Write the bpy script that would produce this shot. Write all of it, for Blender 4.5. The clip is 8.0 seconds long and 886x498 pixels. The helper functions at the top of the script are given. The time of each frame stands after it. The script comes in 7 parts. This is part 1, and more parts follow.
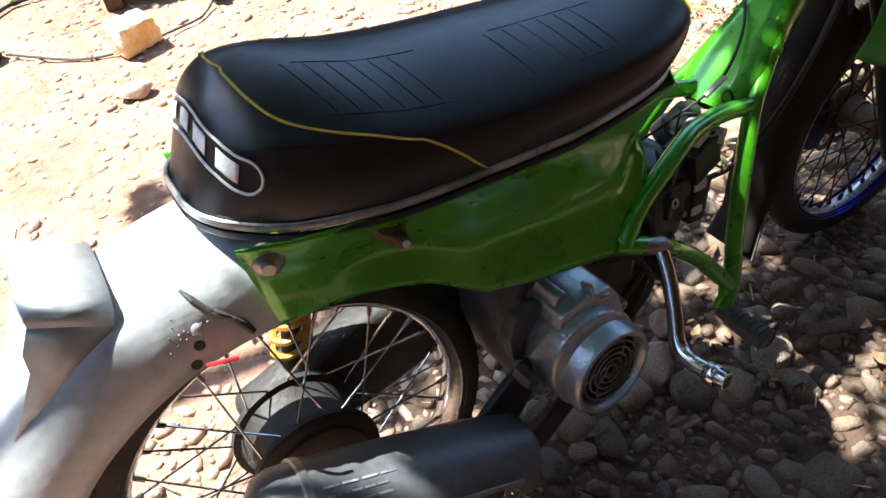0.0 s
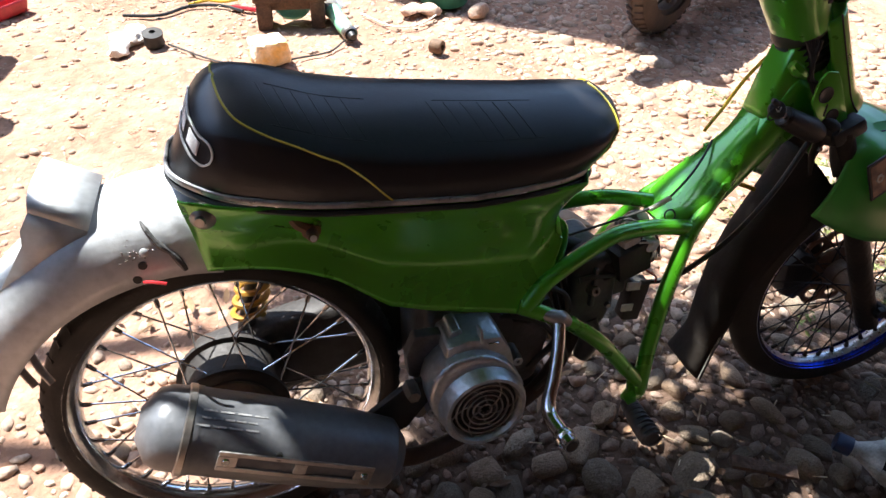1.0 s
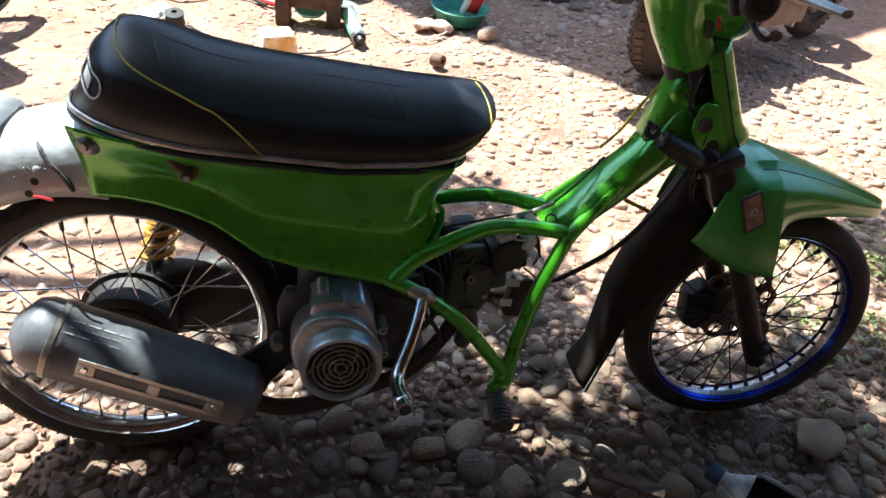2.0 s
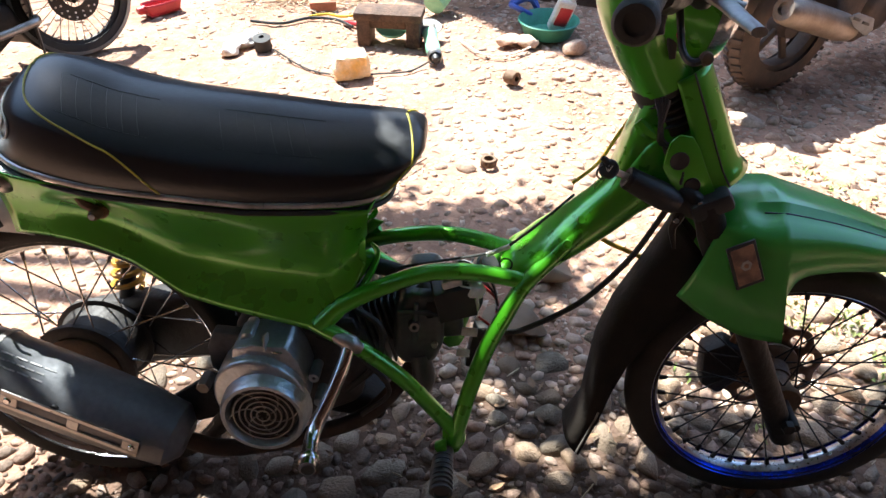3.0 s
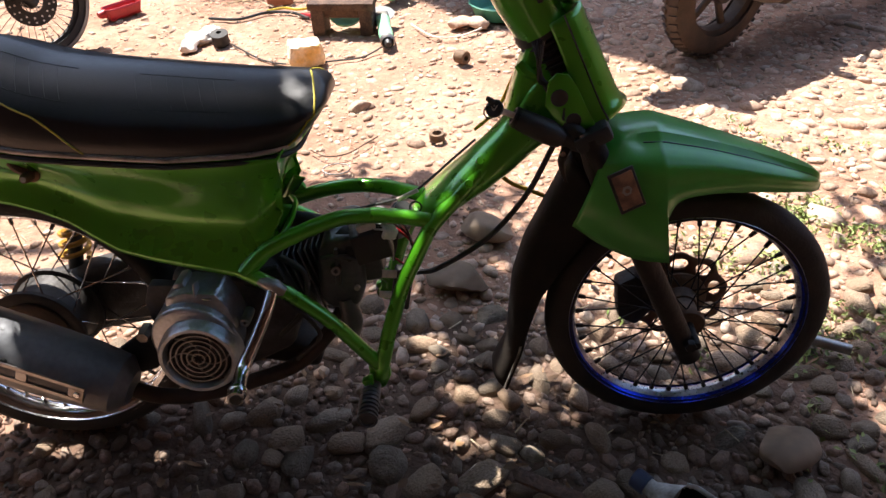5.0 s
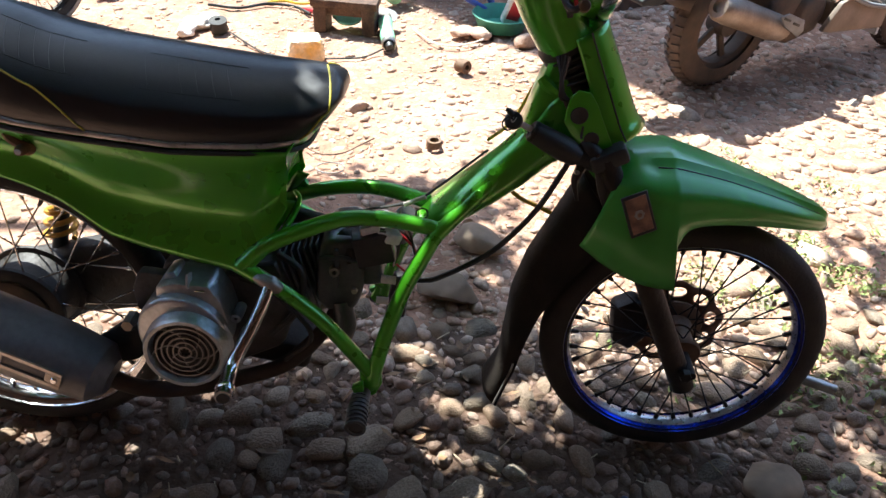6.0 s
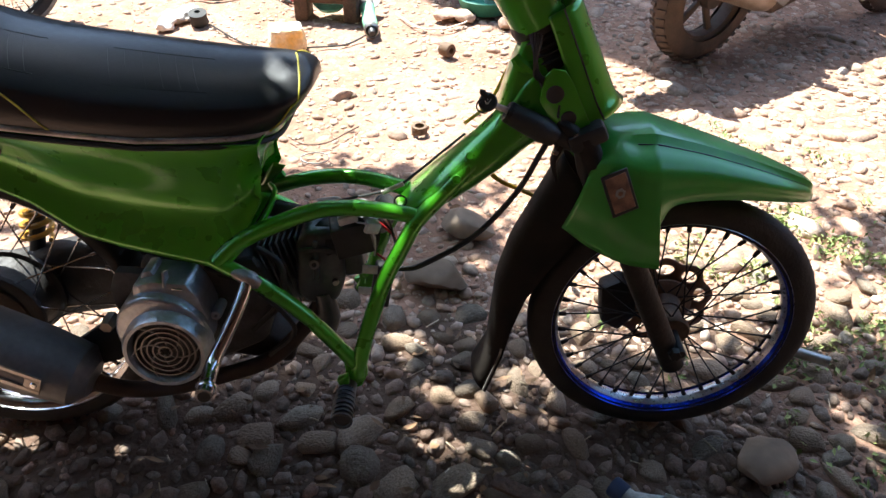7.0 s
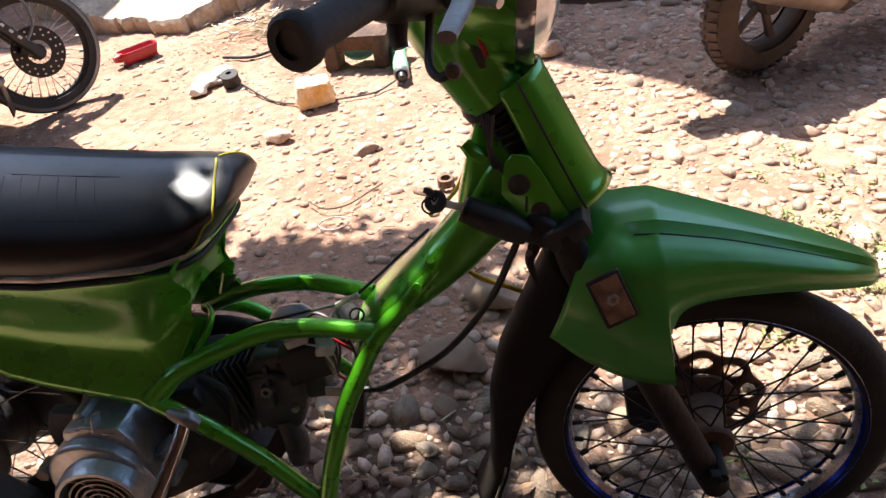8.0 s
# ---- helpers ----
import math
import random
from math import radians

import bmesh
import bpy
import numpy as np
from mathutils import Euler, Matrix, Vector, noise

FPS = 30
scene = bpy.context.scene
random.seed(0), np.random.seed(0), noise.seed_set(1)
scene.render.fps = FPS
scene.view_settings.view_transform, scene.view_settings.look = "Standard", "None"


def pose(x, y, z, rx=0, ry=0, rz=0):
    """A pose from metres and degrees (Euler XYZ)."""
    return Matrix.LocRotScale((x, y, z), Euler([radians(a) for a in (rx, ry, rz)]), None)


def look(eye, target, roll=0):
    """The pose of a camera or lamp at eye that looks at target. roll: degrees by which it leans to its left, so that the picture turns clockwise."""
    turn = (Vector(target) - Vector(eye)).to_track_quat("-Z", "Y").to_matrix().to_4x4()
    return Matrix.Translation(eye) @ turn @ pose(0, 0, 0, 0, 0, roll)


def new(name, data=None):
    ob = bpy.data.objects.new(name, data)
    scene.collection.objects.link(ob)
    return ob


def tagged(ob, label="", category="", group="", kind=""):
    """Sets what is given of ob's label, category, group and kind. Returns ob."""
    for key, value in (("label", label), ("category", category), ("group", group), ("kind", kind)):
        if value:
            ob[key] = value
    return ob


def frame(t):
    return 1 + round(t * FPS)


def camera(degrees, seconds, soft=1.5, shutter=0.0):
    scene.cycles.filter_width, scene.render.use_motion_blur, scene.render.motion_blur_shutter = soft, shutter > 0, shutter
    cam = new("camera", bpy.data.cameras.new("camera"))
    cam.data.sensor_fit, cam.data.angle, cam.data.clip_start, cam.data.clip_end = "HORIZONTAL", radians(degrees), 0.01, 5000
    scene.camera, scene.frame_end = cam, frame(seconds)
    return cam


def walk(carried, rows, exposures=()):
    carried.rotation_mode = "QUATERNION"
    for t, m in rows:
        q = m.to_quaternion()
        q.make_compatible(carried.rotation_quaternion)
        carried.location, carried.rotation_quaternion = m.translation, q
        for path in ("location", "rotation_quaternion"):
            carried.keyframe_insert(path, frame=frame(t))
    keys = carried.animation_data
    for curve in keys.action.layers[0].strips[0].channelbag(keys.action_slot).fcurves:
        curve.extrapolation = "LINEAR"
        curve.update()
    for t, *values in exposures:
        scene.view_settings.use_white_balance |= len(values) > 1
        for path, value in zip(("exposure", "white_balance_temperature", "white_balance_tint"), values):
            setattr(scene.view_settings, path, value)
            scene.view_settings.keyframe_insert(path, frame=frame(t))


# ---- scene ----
cam = camera(65.6, 8.0)
PATH = [
    (0, (0.032, -0.427, 1.137), (0.773, 0.725, -0.321), -5.3),
    (0.1, (0.068, -0.449, 1.152), (0.61, 0.339, 0.13), 0.0),
    (0.2, (0.093, -0.424, 1.129), (0.674, 0.32, 0.095), 4.2),
    (0.3, (0.122, -0.441, 1.121), (0.699, 0.313, 0.092), 2.5),
    (0.4, (0.131, -0.447, 1.139), (0.672, 0.33, 0.107), 2.9),
    (0.5, (0.135, -0.483, 1.151), (0.85, 0.714, -0.283), 2.3),
    (0.6, (0.138, -0.486, 1.161), (0.608, 0.379, 0.166), 2.7),
    (0.7, (0.141, -0.528, 1.165), (0.602, 0.408, 0.232), 2.1),
    (0.8, (0.154, -0.556, 1.185), (0.586, 0.402, 0.26), 3.3),
    (1, (0.175, -0.69, 1.214), (0.708, 0.728, -0.091), 2.8),
    (1.1, (0.18, -0.75, 1.218), (0.531, 0.265, 0.321), 2.9),
    (1.2, (0.197, -0.799, 1.23), (0.528, 0.223, 0.332), 2.2),
    (1.3, (0.208, -0.843, 1.248), (0.528, 0.184, 0.352), 1.8),
    (1.5, (0.236, -0.864, 1.232), (0.76, 0.595, -0.031), 3.5),
    (1.7, (0.284, -0.892, 1.229), (0.825, 0.578, -0.014), 7.0),
    (2.8, (0.677, -0.756, 1.206), (0.771, 0.743, -0.115), 2.2),
    (3, (0.733, -0.791, 1.223), (0.751, 0.764, -0.033), 0.4),
    (3.2, (0.791, -0.841, 1.227), (0.821, 0.28, 0.388), 0.5),
    (3.3, (0.806, -0.87, 1.242), (0.816, 0.264, 0.421), -0.6),
    (3.5, (0.842, -0.905, 1.257), (0.817, 0.74, 0.12), -2.4),
    (3.7, (0.867, -0.92, 1.261), (0.816, 0.255, 0.501), -6.1),
    (3.8, (0.875, -0.922, 1.26), (0.835, 0.255, 0.503), -6.3),
    (4, (0.895, -0.925, 1.257), (0.871, 0.741, 0.15), -6.0),
    (4.2, (0.91, -0.928, 1.249), (0.919, 0.223, 0.453), -6.3),
    (4.3, (0.912, -0.93, 1.246), (0.94, 0.213, 0.438), -6.0),
    (4.5, (0.908, -0.928, 1.234), (0.97, 0.672, 0.036), -5.0),
    (4.7, (0.893, -0.924, 1.223), (0.928, 0.624, -0.042), -4.5),
    (5.8, (0.815, -0.911, 1.175), (0.924, 0.659, -0.059), 3.1),
    (6, (0.815, -0.898, 1.192), (0.924, 0.666, -0.049), 3.7),
    (6.2, (0.813, -0.891, 1.188), (0.921, 0.222, 0.345), 4.8),
    (6.3, (0.81, -0.891, 1.191), (0.932, 0.23, 0.361), 4.9),
    (6.5, (0.808, -0.895, 1.191), (0.986, 0.708, 0.008), 5.0),
    (6.7, (0.812, -0.891, 1.19), (0.908, 0.227, 0.353), 3.1),
    (6.8, (0.82, -0.903, 1.196), (0.857, 0.216, 0.356), 0.6),
    (6.9, (0.836, -0.902, 1.191), (0.853, 0.2, 0.328), 0.3),
    (7, (0.846, -0.884, 1.183), (0.958, 0.654, -0.09), 1.5),
    (7.2, (0.875, -0.817, 1.17), (0.971, 0.263, 0.284), -1.6),
    (7.3, (0.883, -0.784, 1.171), (1.026, 0.299, 0.295), -0.3),
    (7.4, (0.89, -0.757, 1.177), (1.035, 0.327, 0.303), -0.6),
    (7.5, (0.897, -0.738, 1.186), (1.093, 0.824, -0.048), -1.8),
    (7.7, (0.926, -0.701, 1.189), (1.003, 0.391, 0.317), -3.8),
    (7.8, (0.949, -0.688, 1.191), (0.994, 0.402, 0.313), -4.0),
    (8, (1.036, -0.66, 1.167), (0.889, 0.915, -0.057), -8.2),
]
EXPOSURES = [
    (0, 2.19, 6100, 5),
    (0.2, 2.60, 5950, 0),
    (0.3, 2.90, 5850, -5),
    (0.4, 3.00, 5800, -7),
    (0.5, 3.04, 5800, -8),
    (0.7, 3.19, 5900, -5),
    (0.8, 2.99, 6100, 2),
    (1, 2.09, 6200, 8),
    (1.5, 2.00, 5850, 1),
    (3, 2.29, 6050, 4),
    (3.5, 1.89, 6500, 9),
    (4, 1.74, 6800, 14),
    (4.5, 1.74, 6850, 15),
    (6, 2.19, 6050, 3),
    (6.5, 2.19, 6050, 3),
    (7, 2.19, 6050, 3),
    (7.5, 2.04, 6250, 7),
    (8, 1.90, 6550, 11),
]
walk(cam, [(t, look(eye, target, roll)) for t, eye, target, roll in PATH], EXPOSURES)

# ---- world, sun ----
SUN_EL, SUN_AZ = 62.0, 121.0   # degrees; azimuth from +x towards +y, the side the sun stands on
world = bpy.data.worlds.new("sky")
scene.world = world
world.use_nodes = True
wn = world.node_tree
sky = wn.nodes.new("ShaderNodeTexSky")
sky.sky_type = "NISHITA"
sky.sun_disc = False
sky.sun_elevation = radians(SUN_EL)
sky.sun_rotation = radians(90 - SUN_AZ)
wn.nodes["Background"].inputs["Strength"].default_value = 0.142
wn.links.new(sky.outputs["Color"], wn.nodes["Background"].inputs["Color"])
TO_SUN = Vector((math.cos(radians(SUN_EL)) * math.cos(radians(SUN_AZ)),
                 math.cos(radians(SUN_EL)) * math.sin(radians(SUN_AZ)), math.sin(radians(SUN_EL))))
sun = new("sun", bpy.data.lights.new("sun", "SUN"))
sun.data.energy, sun.data.angle, sun.data.color = 4.4, radians(0.5), (1.0, 0.97, 0.92)
sun.matrix_world = look(TO_SUN * 20, (0, 0, 0))


# ---- materials ----
def mat(name, col, col2=None, rough=0.6, metal=0.0, scale=8.0, bump=0.0, bscale=60.0, coat=0.0, rvar=0.12,
        fine=0.12, island=False, rand=0.0, spec=0.5, tint=None, coat_rough=0.22):
    """Two scales of colour variation, roughness variation and a fine bump."""
    m = bpy.data.materials.new(name)
    m.use_nodes = True
    nt = m.node_tree
    b = nt.nodes["Principled BSDF"]
    col2 = col2 or tuple(c * 0.72 for c in col)
    tc = nt.nodes.new("ShaderNodeTexCoord")

    def nz(s, detail):
        n = nt.nodes.new("ShaderNodeTexNoise")
        n.inputs["Scale"].default_value, n.inputs["Detail"].default_value = s, detail
        nt.links.new(tc.outputs["Object"], n.inputs["Vector"])
        return n
    big, small = nz(scale, 4), nz(scale * 9, 3)
    ramp = nt.nodes.new("ShaderNodeMapRange")
    ramp.inputs[1].default_value, ramp.inputs[2].default_value = 0.35, 0.65
    nt.links.new(big.outputs["Fac"], ramp.inputs[0])
    mix = nt.nodes.new("ShaderNodeMix")
    mix.data_type = "RGBA"
    mix.inputs["A"].default_value, mix.inputs["B"].default_value = (*col, 1), (*col2, 1)
    nt.links.new(ramp.outputs[0], mix.inputs["Factor"])
    out = mix.outputs["Result"]
    hsv = nt.nodes.new("ShaderNodeHueSaturation")
    val = nt.nodes.new("ShaderNodeMapRange")
    val.inputs[3].default_value, val.inputs[4].default_value = 1 - fine, 1 + fine
    val.inputs[1].default_value, val.inputs[2].default_value = 0.3, 0.7
    nt.links.new(small.outputs["Fac"], val.inputs[0])
    last = val.outputs[0]
    if rand:
        if island:
            r = nt.nodes.new("ShaderNodeNewGeometry").outputs["Random Per Island"]
        else:
            r = nt.nodes.new("ShaderNodeObjectInfo").outputs["Random"]
        rr = nt.nodes.new("ShaderNodeMapRange")
        rr.inputs[3].default_value, rr.inputs[4].default_value = 1 - rand, 1 + rand
        nt.links.new(r, rr.inputs[0])
        mul = nt.nodes.new("ShaderNodeMath")
        mul.operation = "MULTIPLY"
        nt.links.new(last, mul.inputs[0])
        nt.links.new(rr.outputs[0], mul.inputs[1])
        last = mul.outputs[0]
    if tint:
        fr = nt.nodes.new("ShaderNodeMath")
        fr.operation = "PINGPONG"
        fr.inputs[1].default_value = 0.19
        nt.links.new(r, fr.inputs[0])
        fk = nt.nodes.new("ShaderNodeMapRange")
        fk.inputs[2].default_value = 0.19
        nt.links.new(fr.outputs[0], fk.inputs[0])
        tm = nt.nodes.new("ShaderNodeMix")
        tm.data_type = "RGBA"
        tm.inputs["B"].default_value = (*tint, 1)
        nt.links.new(out, tm.inputs["A"])
        nt.links.new(fk.outputs[0], tm.inputs["Factor"])
        out = tm.outputs["Result"]
    nt.links.new(last, hsv.inputs["Value"])
    nt.links.new(out, hsv.inputs["Color"])
    nt.links.new(hsv.outputs["Color"], b.inputs["Base Color"])
    rm = nt.nodes.new("ShaderNodeMapRange")
    rm.inputs[3].default_value, rm.inputs[4].default_value = max(0.02, rough - rvar), min(1, rough + rvar)
    nt.links.new(small.outputs["Fac"], rm.inputs[0])
    nt.links.new(rm.outputs[0], b.inputs["Roughness"])
    b.inputs["Metallic"].default_value = metal
    b.inputs["Coat Weight"].default_value = coat
    b.inputs["Specular IOR Level"].default_value = spec
    if coat:
        b.inputs["Coat Roughness"].default_value = coat_rough
    if bump:
        bn = nz(bscale, 5)
        bp = nt.nodes.new("ShaderNodeBump")
        bp.inputs["Strength"].default_value, bp.inputs["Distance"].default_value = bump, 0.01
        nt.links.new(bn.outputs["Fac"], bp.inputs["Height"])
        nt.links.new(bp.outputs["Normal"], b.inputs["Normal"])
    return m


GREEN = mat("green_paint", (0.085, 0.40, 0.012), (0.068, 0.33, 0.010), 0.30, 0.38, 3, 0.006, 14, coat=1.0, fine=0.03, coat_rough=0.11)
GREEN_DEEP = mat("green_plastic", (0.06, 0.33, 0.03), (0.05, 0.28, 0.03), 0.38, 0.12, 4, 0.02, 20, coat=0.6, fine=0.05, coat_rough=0.14)
SEAT = mat("seat_vinyl", (0.006, 0.006, 0.007), (0.010, 0.010, 0.012), 0.36, 0, 12, 0.05, 420, fine=0.2, spec=0.55)
PIPING = mat("yellow_piping", (0.48, 0.40, 0.035), None, 0.5, 0, 20)
TRIM = mat("grey_trim", (0.42, 0.42, 0.43), (0.2, 0.2, 0.2), 0.32, 0.6, 18)
CHROME = mat("chrome", (0.72, 0.73, 0.75), (0.45, 0.44, 0.42), 0.16, 1.0, 22, 0.05, 90, rvar=0.1)
STEEL = mat("dull_steel", (0.42, 0.41, 0.40), (0.25, 0.22, 0.19), 0.42, 0.9, 16, 0.08, 80)
ALU = mat("cast_aluminium", (0.52, 0.55, 0.57), (0.40, 0.42, 0.43), 0.36, 0.8, 14, 0.12, 160)
ALU_DARK = mat("dirty_aluminium", (0.12, 0.118, 0.116), (0.055, 0.052, 0.05), 0.55, 0.4, 18, 0.2, 120)
BARE = mat("bare_sheet_metal", (0.56, 0.57, 0.575), (0.43, 0.44, 0.445), 0.45, 0.25, 9, 0.14, 45, fine=0.1)
RUBBER = mat("rubber", (0.015, 0.0145, 0.014), (0.036, 0.032, 0.028), 0.74, 0, 14, 0.15, 150)
BLACK = mat("black_plastic", (0.014, 0.014, 0.014), (0.03, 0.028, 0.025), 0.5, 0, 14, 0.1, 120)
MATT = mat("matt_black_plastic", (0.009, 0.008, 0.007), (0.022, 0.017, 0.013), 0.75, 0, 9, 0.12, 110, spec=0.25)
HUBDARK = mat("grimy_hub", (0.055, 0.050, 0.046), (0.03, 0.026, 0.023), 0.6, 0.3, 16, 0.2, 100)
MUFF = mat("muffler_black", (0.16, 0.165, 0.175), (0.11, 0.113, 0.12), 0.42, 0.25, 10, 0.06, 140)
IRON = mat("black_iron", (0.022, 0.021, 0.02), (0.042, 0.034, 0.029), 0.55, 0.6, 16, 0.2, 100)
DISC = mat("rusty_disc", (0.24, 0.13, 0.08), (0.12, 0.07, 0.045), 0.6, 0.4, 20, 0.2, 90)
RUST = mat("rusty_hub", (0.20, 0.12, 0.07), (0.10, 0.07, 0.05), 0.75, 0.4, 18, 0.25, 90)
BLUE = mat("blue_anodised", (0.015, 0.055, 0.62), (0.012, 0.04, 0.45), 0.24, 0.9, 14, fine=0.05)
RIMSIL = mat("rim_silver", (0.62, 0.63, 0.66), (0.4, 0.4, 0.42), 0.3, 0.9, 18, 0.05, 90)
SPRING = mat("gold_spring", (0.55, 0.30, 0.04), (0.4, 0.2, 0.03), 0.45, 0.2, 20)
WHITE = mat("white_plastic", (0.72, 0.72, 0.70), (0.55, 0.54, 0.5), 0.5, 0, 14)
# pebbles near the bike: the shade there is put into their colour
BITS_SHADED = mat("pebbles", (0.215, 0.167, 0.13), (0.13, 0.097, 0.073), 0.88, 0, 30, 0.6, 90, fine=0.25, rand=0.35, island=True, spec=0.3, tint=(0.21, 0.13, 0.092))
GRIMY = mat("grimy_plastic", (0.42, 0.40, 0.35), (0.10, 0.08, 0.06), 0.6, 0, 26)
PRINT = mat("white_print", (0.75, 0.75, 0.73), None, 0.6, 0, 30)
REDP = mat("red_plastic", (0.45, 0.02, 0.03), (0.35, 0.02, 0.02), 0.45, 0, 14)
YELLOW = mat("yellow_wire", (0.65, 0.42, 0.02), None, 0.5, 0, 20)
ORANGE = mat("orange_cord", (0.65, 0.20, 0.02), None, 0.55, 0, 20)
def darker_soil(m, dark, x0, x1, y1):
    """Darker soil colour over a stretch of the yard, with a ragged edge."""
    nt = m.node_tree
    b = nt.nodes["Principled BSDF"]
    soil_col = b.inputs["Base Color"].links[0].from_socket
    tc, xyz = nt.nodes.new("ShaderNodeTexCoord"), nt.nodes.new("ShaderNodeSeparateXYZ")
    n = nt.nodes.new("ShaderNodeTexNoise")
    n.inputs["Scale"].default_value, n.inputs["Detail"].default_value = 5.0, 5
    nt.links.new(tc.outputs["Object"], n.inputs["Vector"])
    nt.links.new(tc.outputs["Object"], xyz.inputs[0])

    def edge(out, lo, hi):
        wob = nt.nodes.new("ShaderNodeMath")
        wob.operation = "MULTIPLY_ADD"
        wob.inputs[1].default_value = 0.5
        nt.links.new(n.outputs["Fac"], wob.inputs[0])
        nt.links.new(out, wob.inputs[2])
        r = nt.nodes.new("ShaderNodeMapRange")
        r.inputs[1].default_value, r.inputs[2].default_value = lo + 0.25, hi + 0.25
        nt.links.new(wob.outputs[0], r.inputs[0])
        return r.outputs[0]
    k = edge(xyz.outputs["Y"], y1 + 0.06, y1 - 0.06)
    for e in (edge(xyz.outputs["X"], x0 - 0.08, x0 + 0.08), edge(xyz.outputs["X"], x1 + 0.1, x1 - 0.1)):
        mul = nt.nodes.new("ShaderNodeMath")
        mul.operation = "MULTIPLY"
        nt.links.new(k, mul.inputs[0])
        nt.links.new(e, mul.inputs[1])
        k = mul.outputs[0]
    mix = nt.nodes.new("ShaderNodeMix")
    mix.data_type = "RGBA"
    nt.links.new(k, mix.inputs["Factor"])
    nt.links.new(soil_col, mix.inputs["A"])
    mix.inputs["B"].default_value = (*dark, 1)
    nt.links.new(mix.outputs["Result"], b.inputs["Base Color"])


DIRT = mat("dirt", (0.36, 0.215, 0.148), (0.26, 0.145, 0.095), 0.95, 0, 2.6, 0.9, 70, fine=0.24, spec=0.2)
darker_soil(DIRT, (0.105, 0.066, 0.046), 0.02, 1.72, 0.30)
# cobbles by the bike, darkened for its shade; GRAVEL is the sunlit tone
STONE_SHADED = mat("river_stone", (0.24, 0.197, 0.148), (0.145, 0.112, 0.081), 0.82, 0, 1.6, 0.6, 8, fine=0.3, rand=0.35, spec=0.3, tint=(0.235, 0.16, 0.105))
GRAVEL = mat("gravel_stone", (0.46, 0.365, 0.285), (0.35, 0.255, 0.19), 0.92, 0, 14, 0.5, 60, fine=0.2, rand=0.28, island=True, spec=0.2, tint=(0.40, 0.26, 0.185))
EARTH = mat("earth_bank", (0.13, 0.075, 0.047), (0.075, 0.042, 0.028), 0.95, 0, 3, 0.8, 14, fine=0.3, spec=0.2)
CONCRETE = mat("old_concrete", (0.50, 0.40, 0.29), (0.36, 0.27, 0.19), 0.92, 0, 5, 0.6, 40, fine=0.2, spec=0.2)
WOOD = mat("old_wood", (0.13, 0.075, 0.048), (0.06, 0.036, 0.026), 0.9, 0, 14, 0.8, 60, fine=0.3)
TOOLGREEN = mat("tool_green", (0.07, 0.28, 0.19), (0.05, 0.2, 0.13), 0.45, 0, 18)
MINT = mat("mint_plastic", (0.30, 0.62, 0.38), (0.22, 0.5, 0.3), 0.45, 0, 16)
SPONGE = mat("packet_film", (0.85, 0.76, 0.62), (0.82, 0.47, 0.13), 0.5, 0, 9, 0.3, 60)
PAPER = mat("white_cloth", (0.75, 0.70, 0.64), (0.6, 0.52, 0.44), 0.9, 0, 20, 0.4, 40)
BLUEP = mat("blue_plastic", (0.05, 0.10, 0.40), (0.05, 0.08, 0.3), 0.45, 0, 18)
GREYP = mat("grey_plastic", (0.20, 0.21, 0.22), (0.13, 0.13, 0.13), 0.45, 0, 12)
DUSTY = mat("dusty_black", (0.05, 0.037, 0.03), (0.10, 0.066, 0.047), 0.75, 0, 12, 0.2, 70)
LEAF = mat("leaf", (0.05, 0.13, 0.025), (0.07, 0.16, 0.03), 0.6, 0, 9)
WEED = mat("weed_green", (0.17, 0.24, 0.06), (0.28, 0.28, 0.10), 0.7, 0, 9, rand=0.3, island=True)
LENS = mat("lens_plastic", (0.65, 0.68, 0.68), (0.5, 0.5, 0.5), 0.12, 0.4, 12, coat=0.5)


# ---- mesh helpers ----
def thing(name, m, label, category, group="", kind=""):
    e = new(name)
    e.empty_display_size = 0.1
    e.matrix_world = m
    return tagged(e, label, category, group, kind)


def part(name, bm, material, parent=None, label="", sharp=38, thick=0.0):
    me = bpy.data.meshes.new(name)
    bmesh.ops.recalc_face_normals(bm, faces=bm.faces)
    for f in bm.faces:
        f.smooth = True
    bm.to_mesh(me)
    bm.free()
    me.set_sharp_from_angle(angle=radians(sharp))
    me.materials.append(material)
    ob = new(name, me)
    if parent is not None:
        ob.parent = parent
    if label:
        ob["label"] = label
    if thick:
        s = ob.modifiers.new("thickness", "SOLIDIFY")
        s.thickness, s.offset = thick, -1
    return ob


def again(ob, m, parent=None):
    """Another object on the same mesh."""
    o = new(ob.name.split(".")[0], ob.data)
    o.parent = parent or ob.parent
    o.matrix_basis = m
    if "label" in ob:
        o["label"] = ob["label"]
    return o


def spline(pts, k=6, closed=False):
    P = [Vector(p) for p in pts]
    out = []
    n = len(P)
    for i in range(n if closed else n - 1):
        a, b = P[i], P[(i + 1) % n]
        p0 = P[(i - 1) % n] if closed or i else a * 2 - b
        p3 = P[(i + 2) % n] if closed or i + 2 < n else b * 2 - a
        for j in range(k):
            t = j / k
            out.append(0.5 * ((2 * a) + (b - p0) * t + (2 * p0 - 5 * a + 4 * b - p3) * t * t + (3 * a - p0 - 3 * b + p3) * t ** 3))
    if not closed:
        out.append(P[-1])
    return out


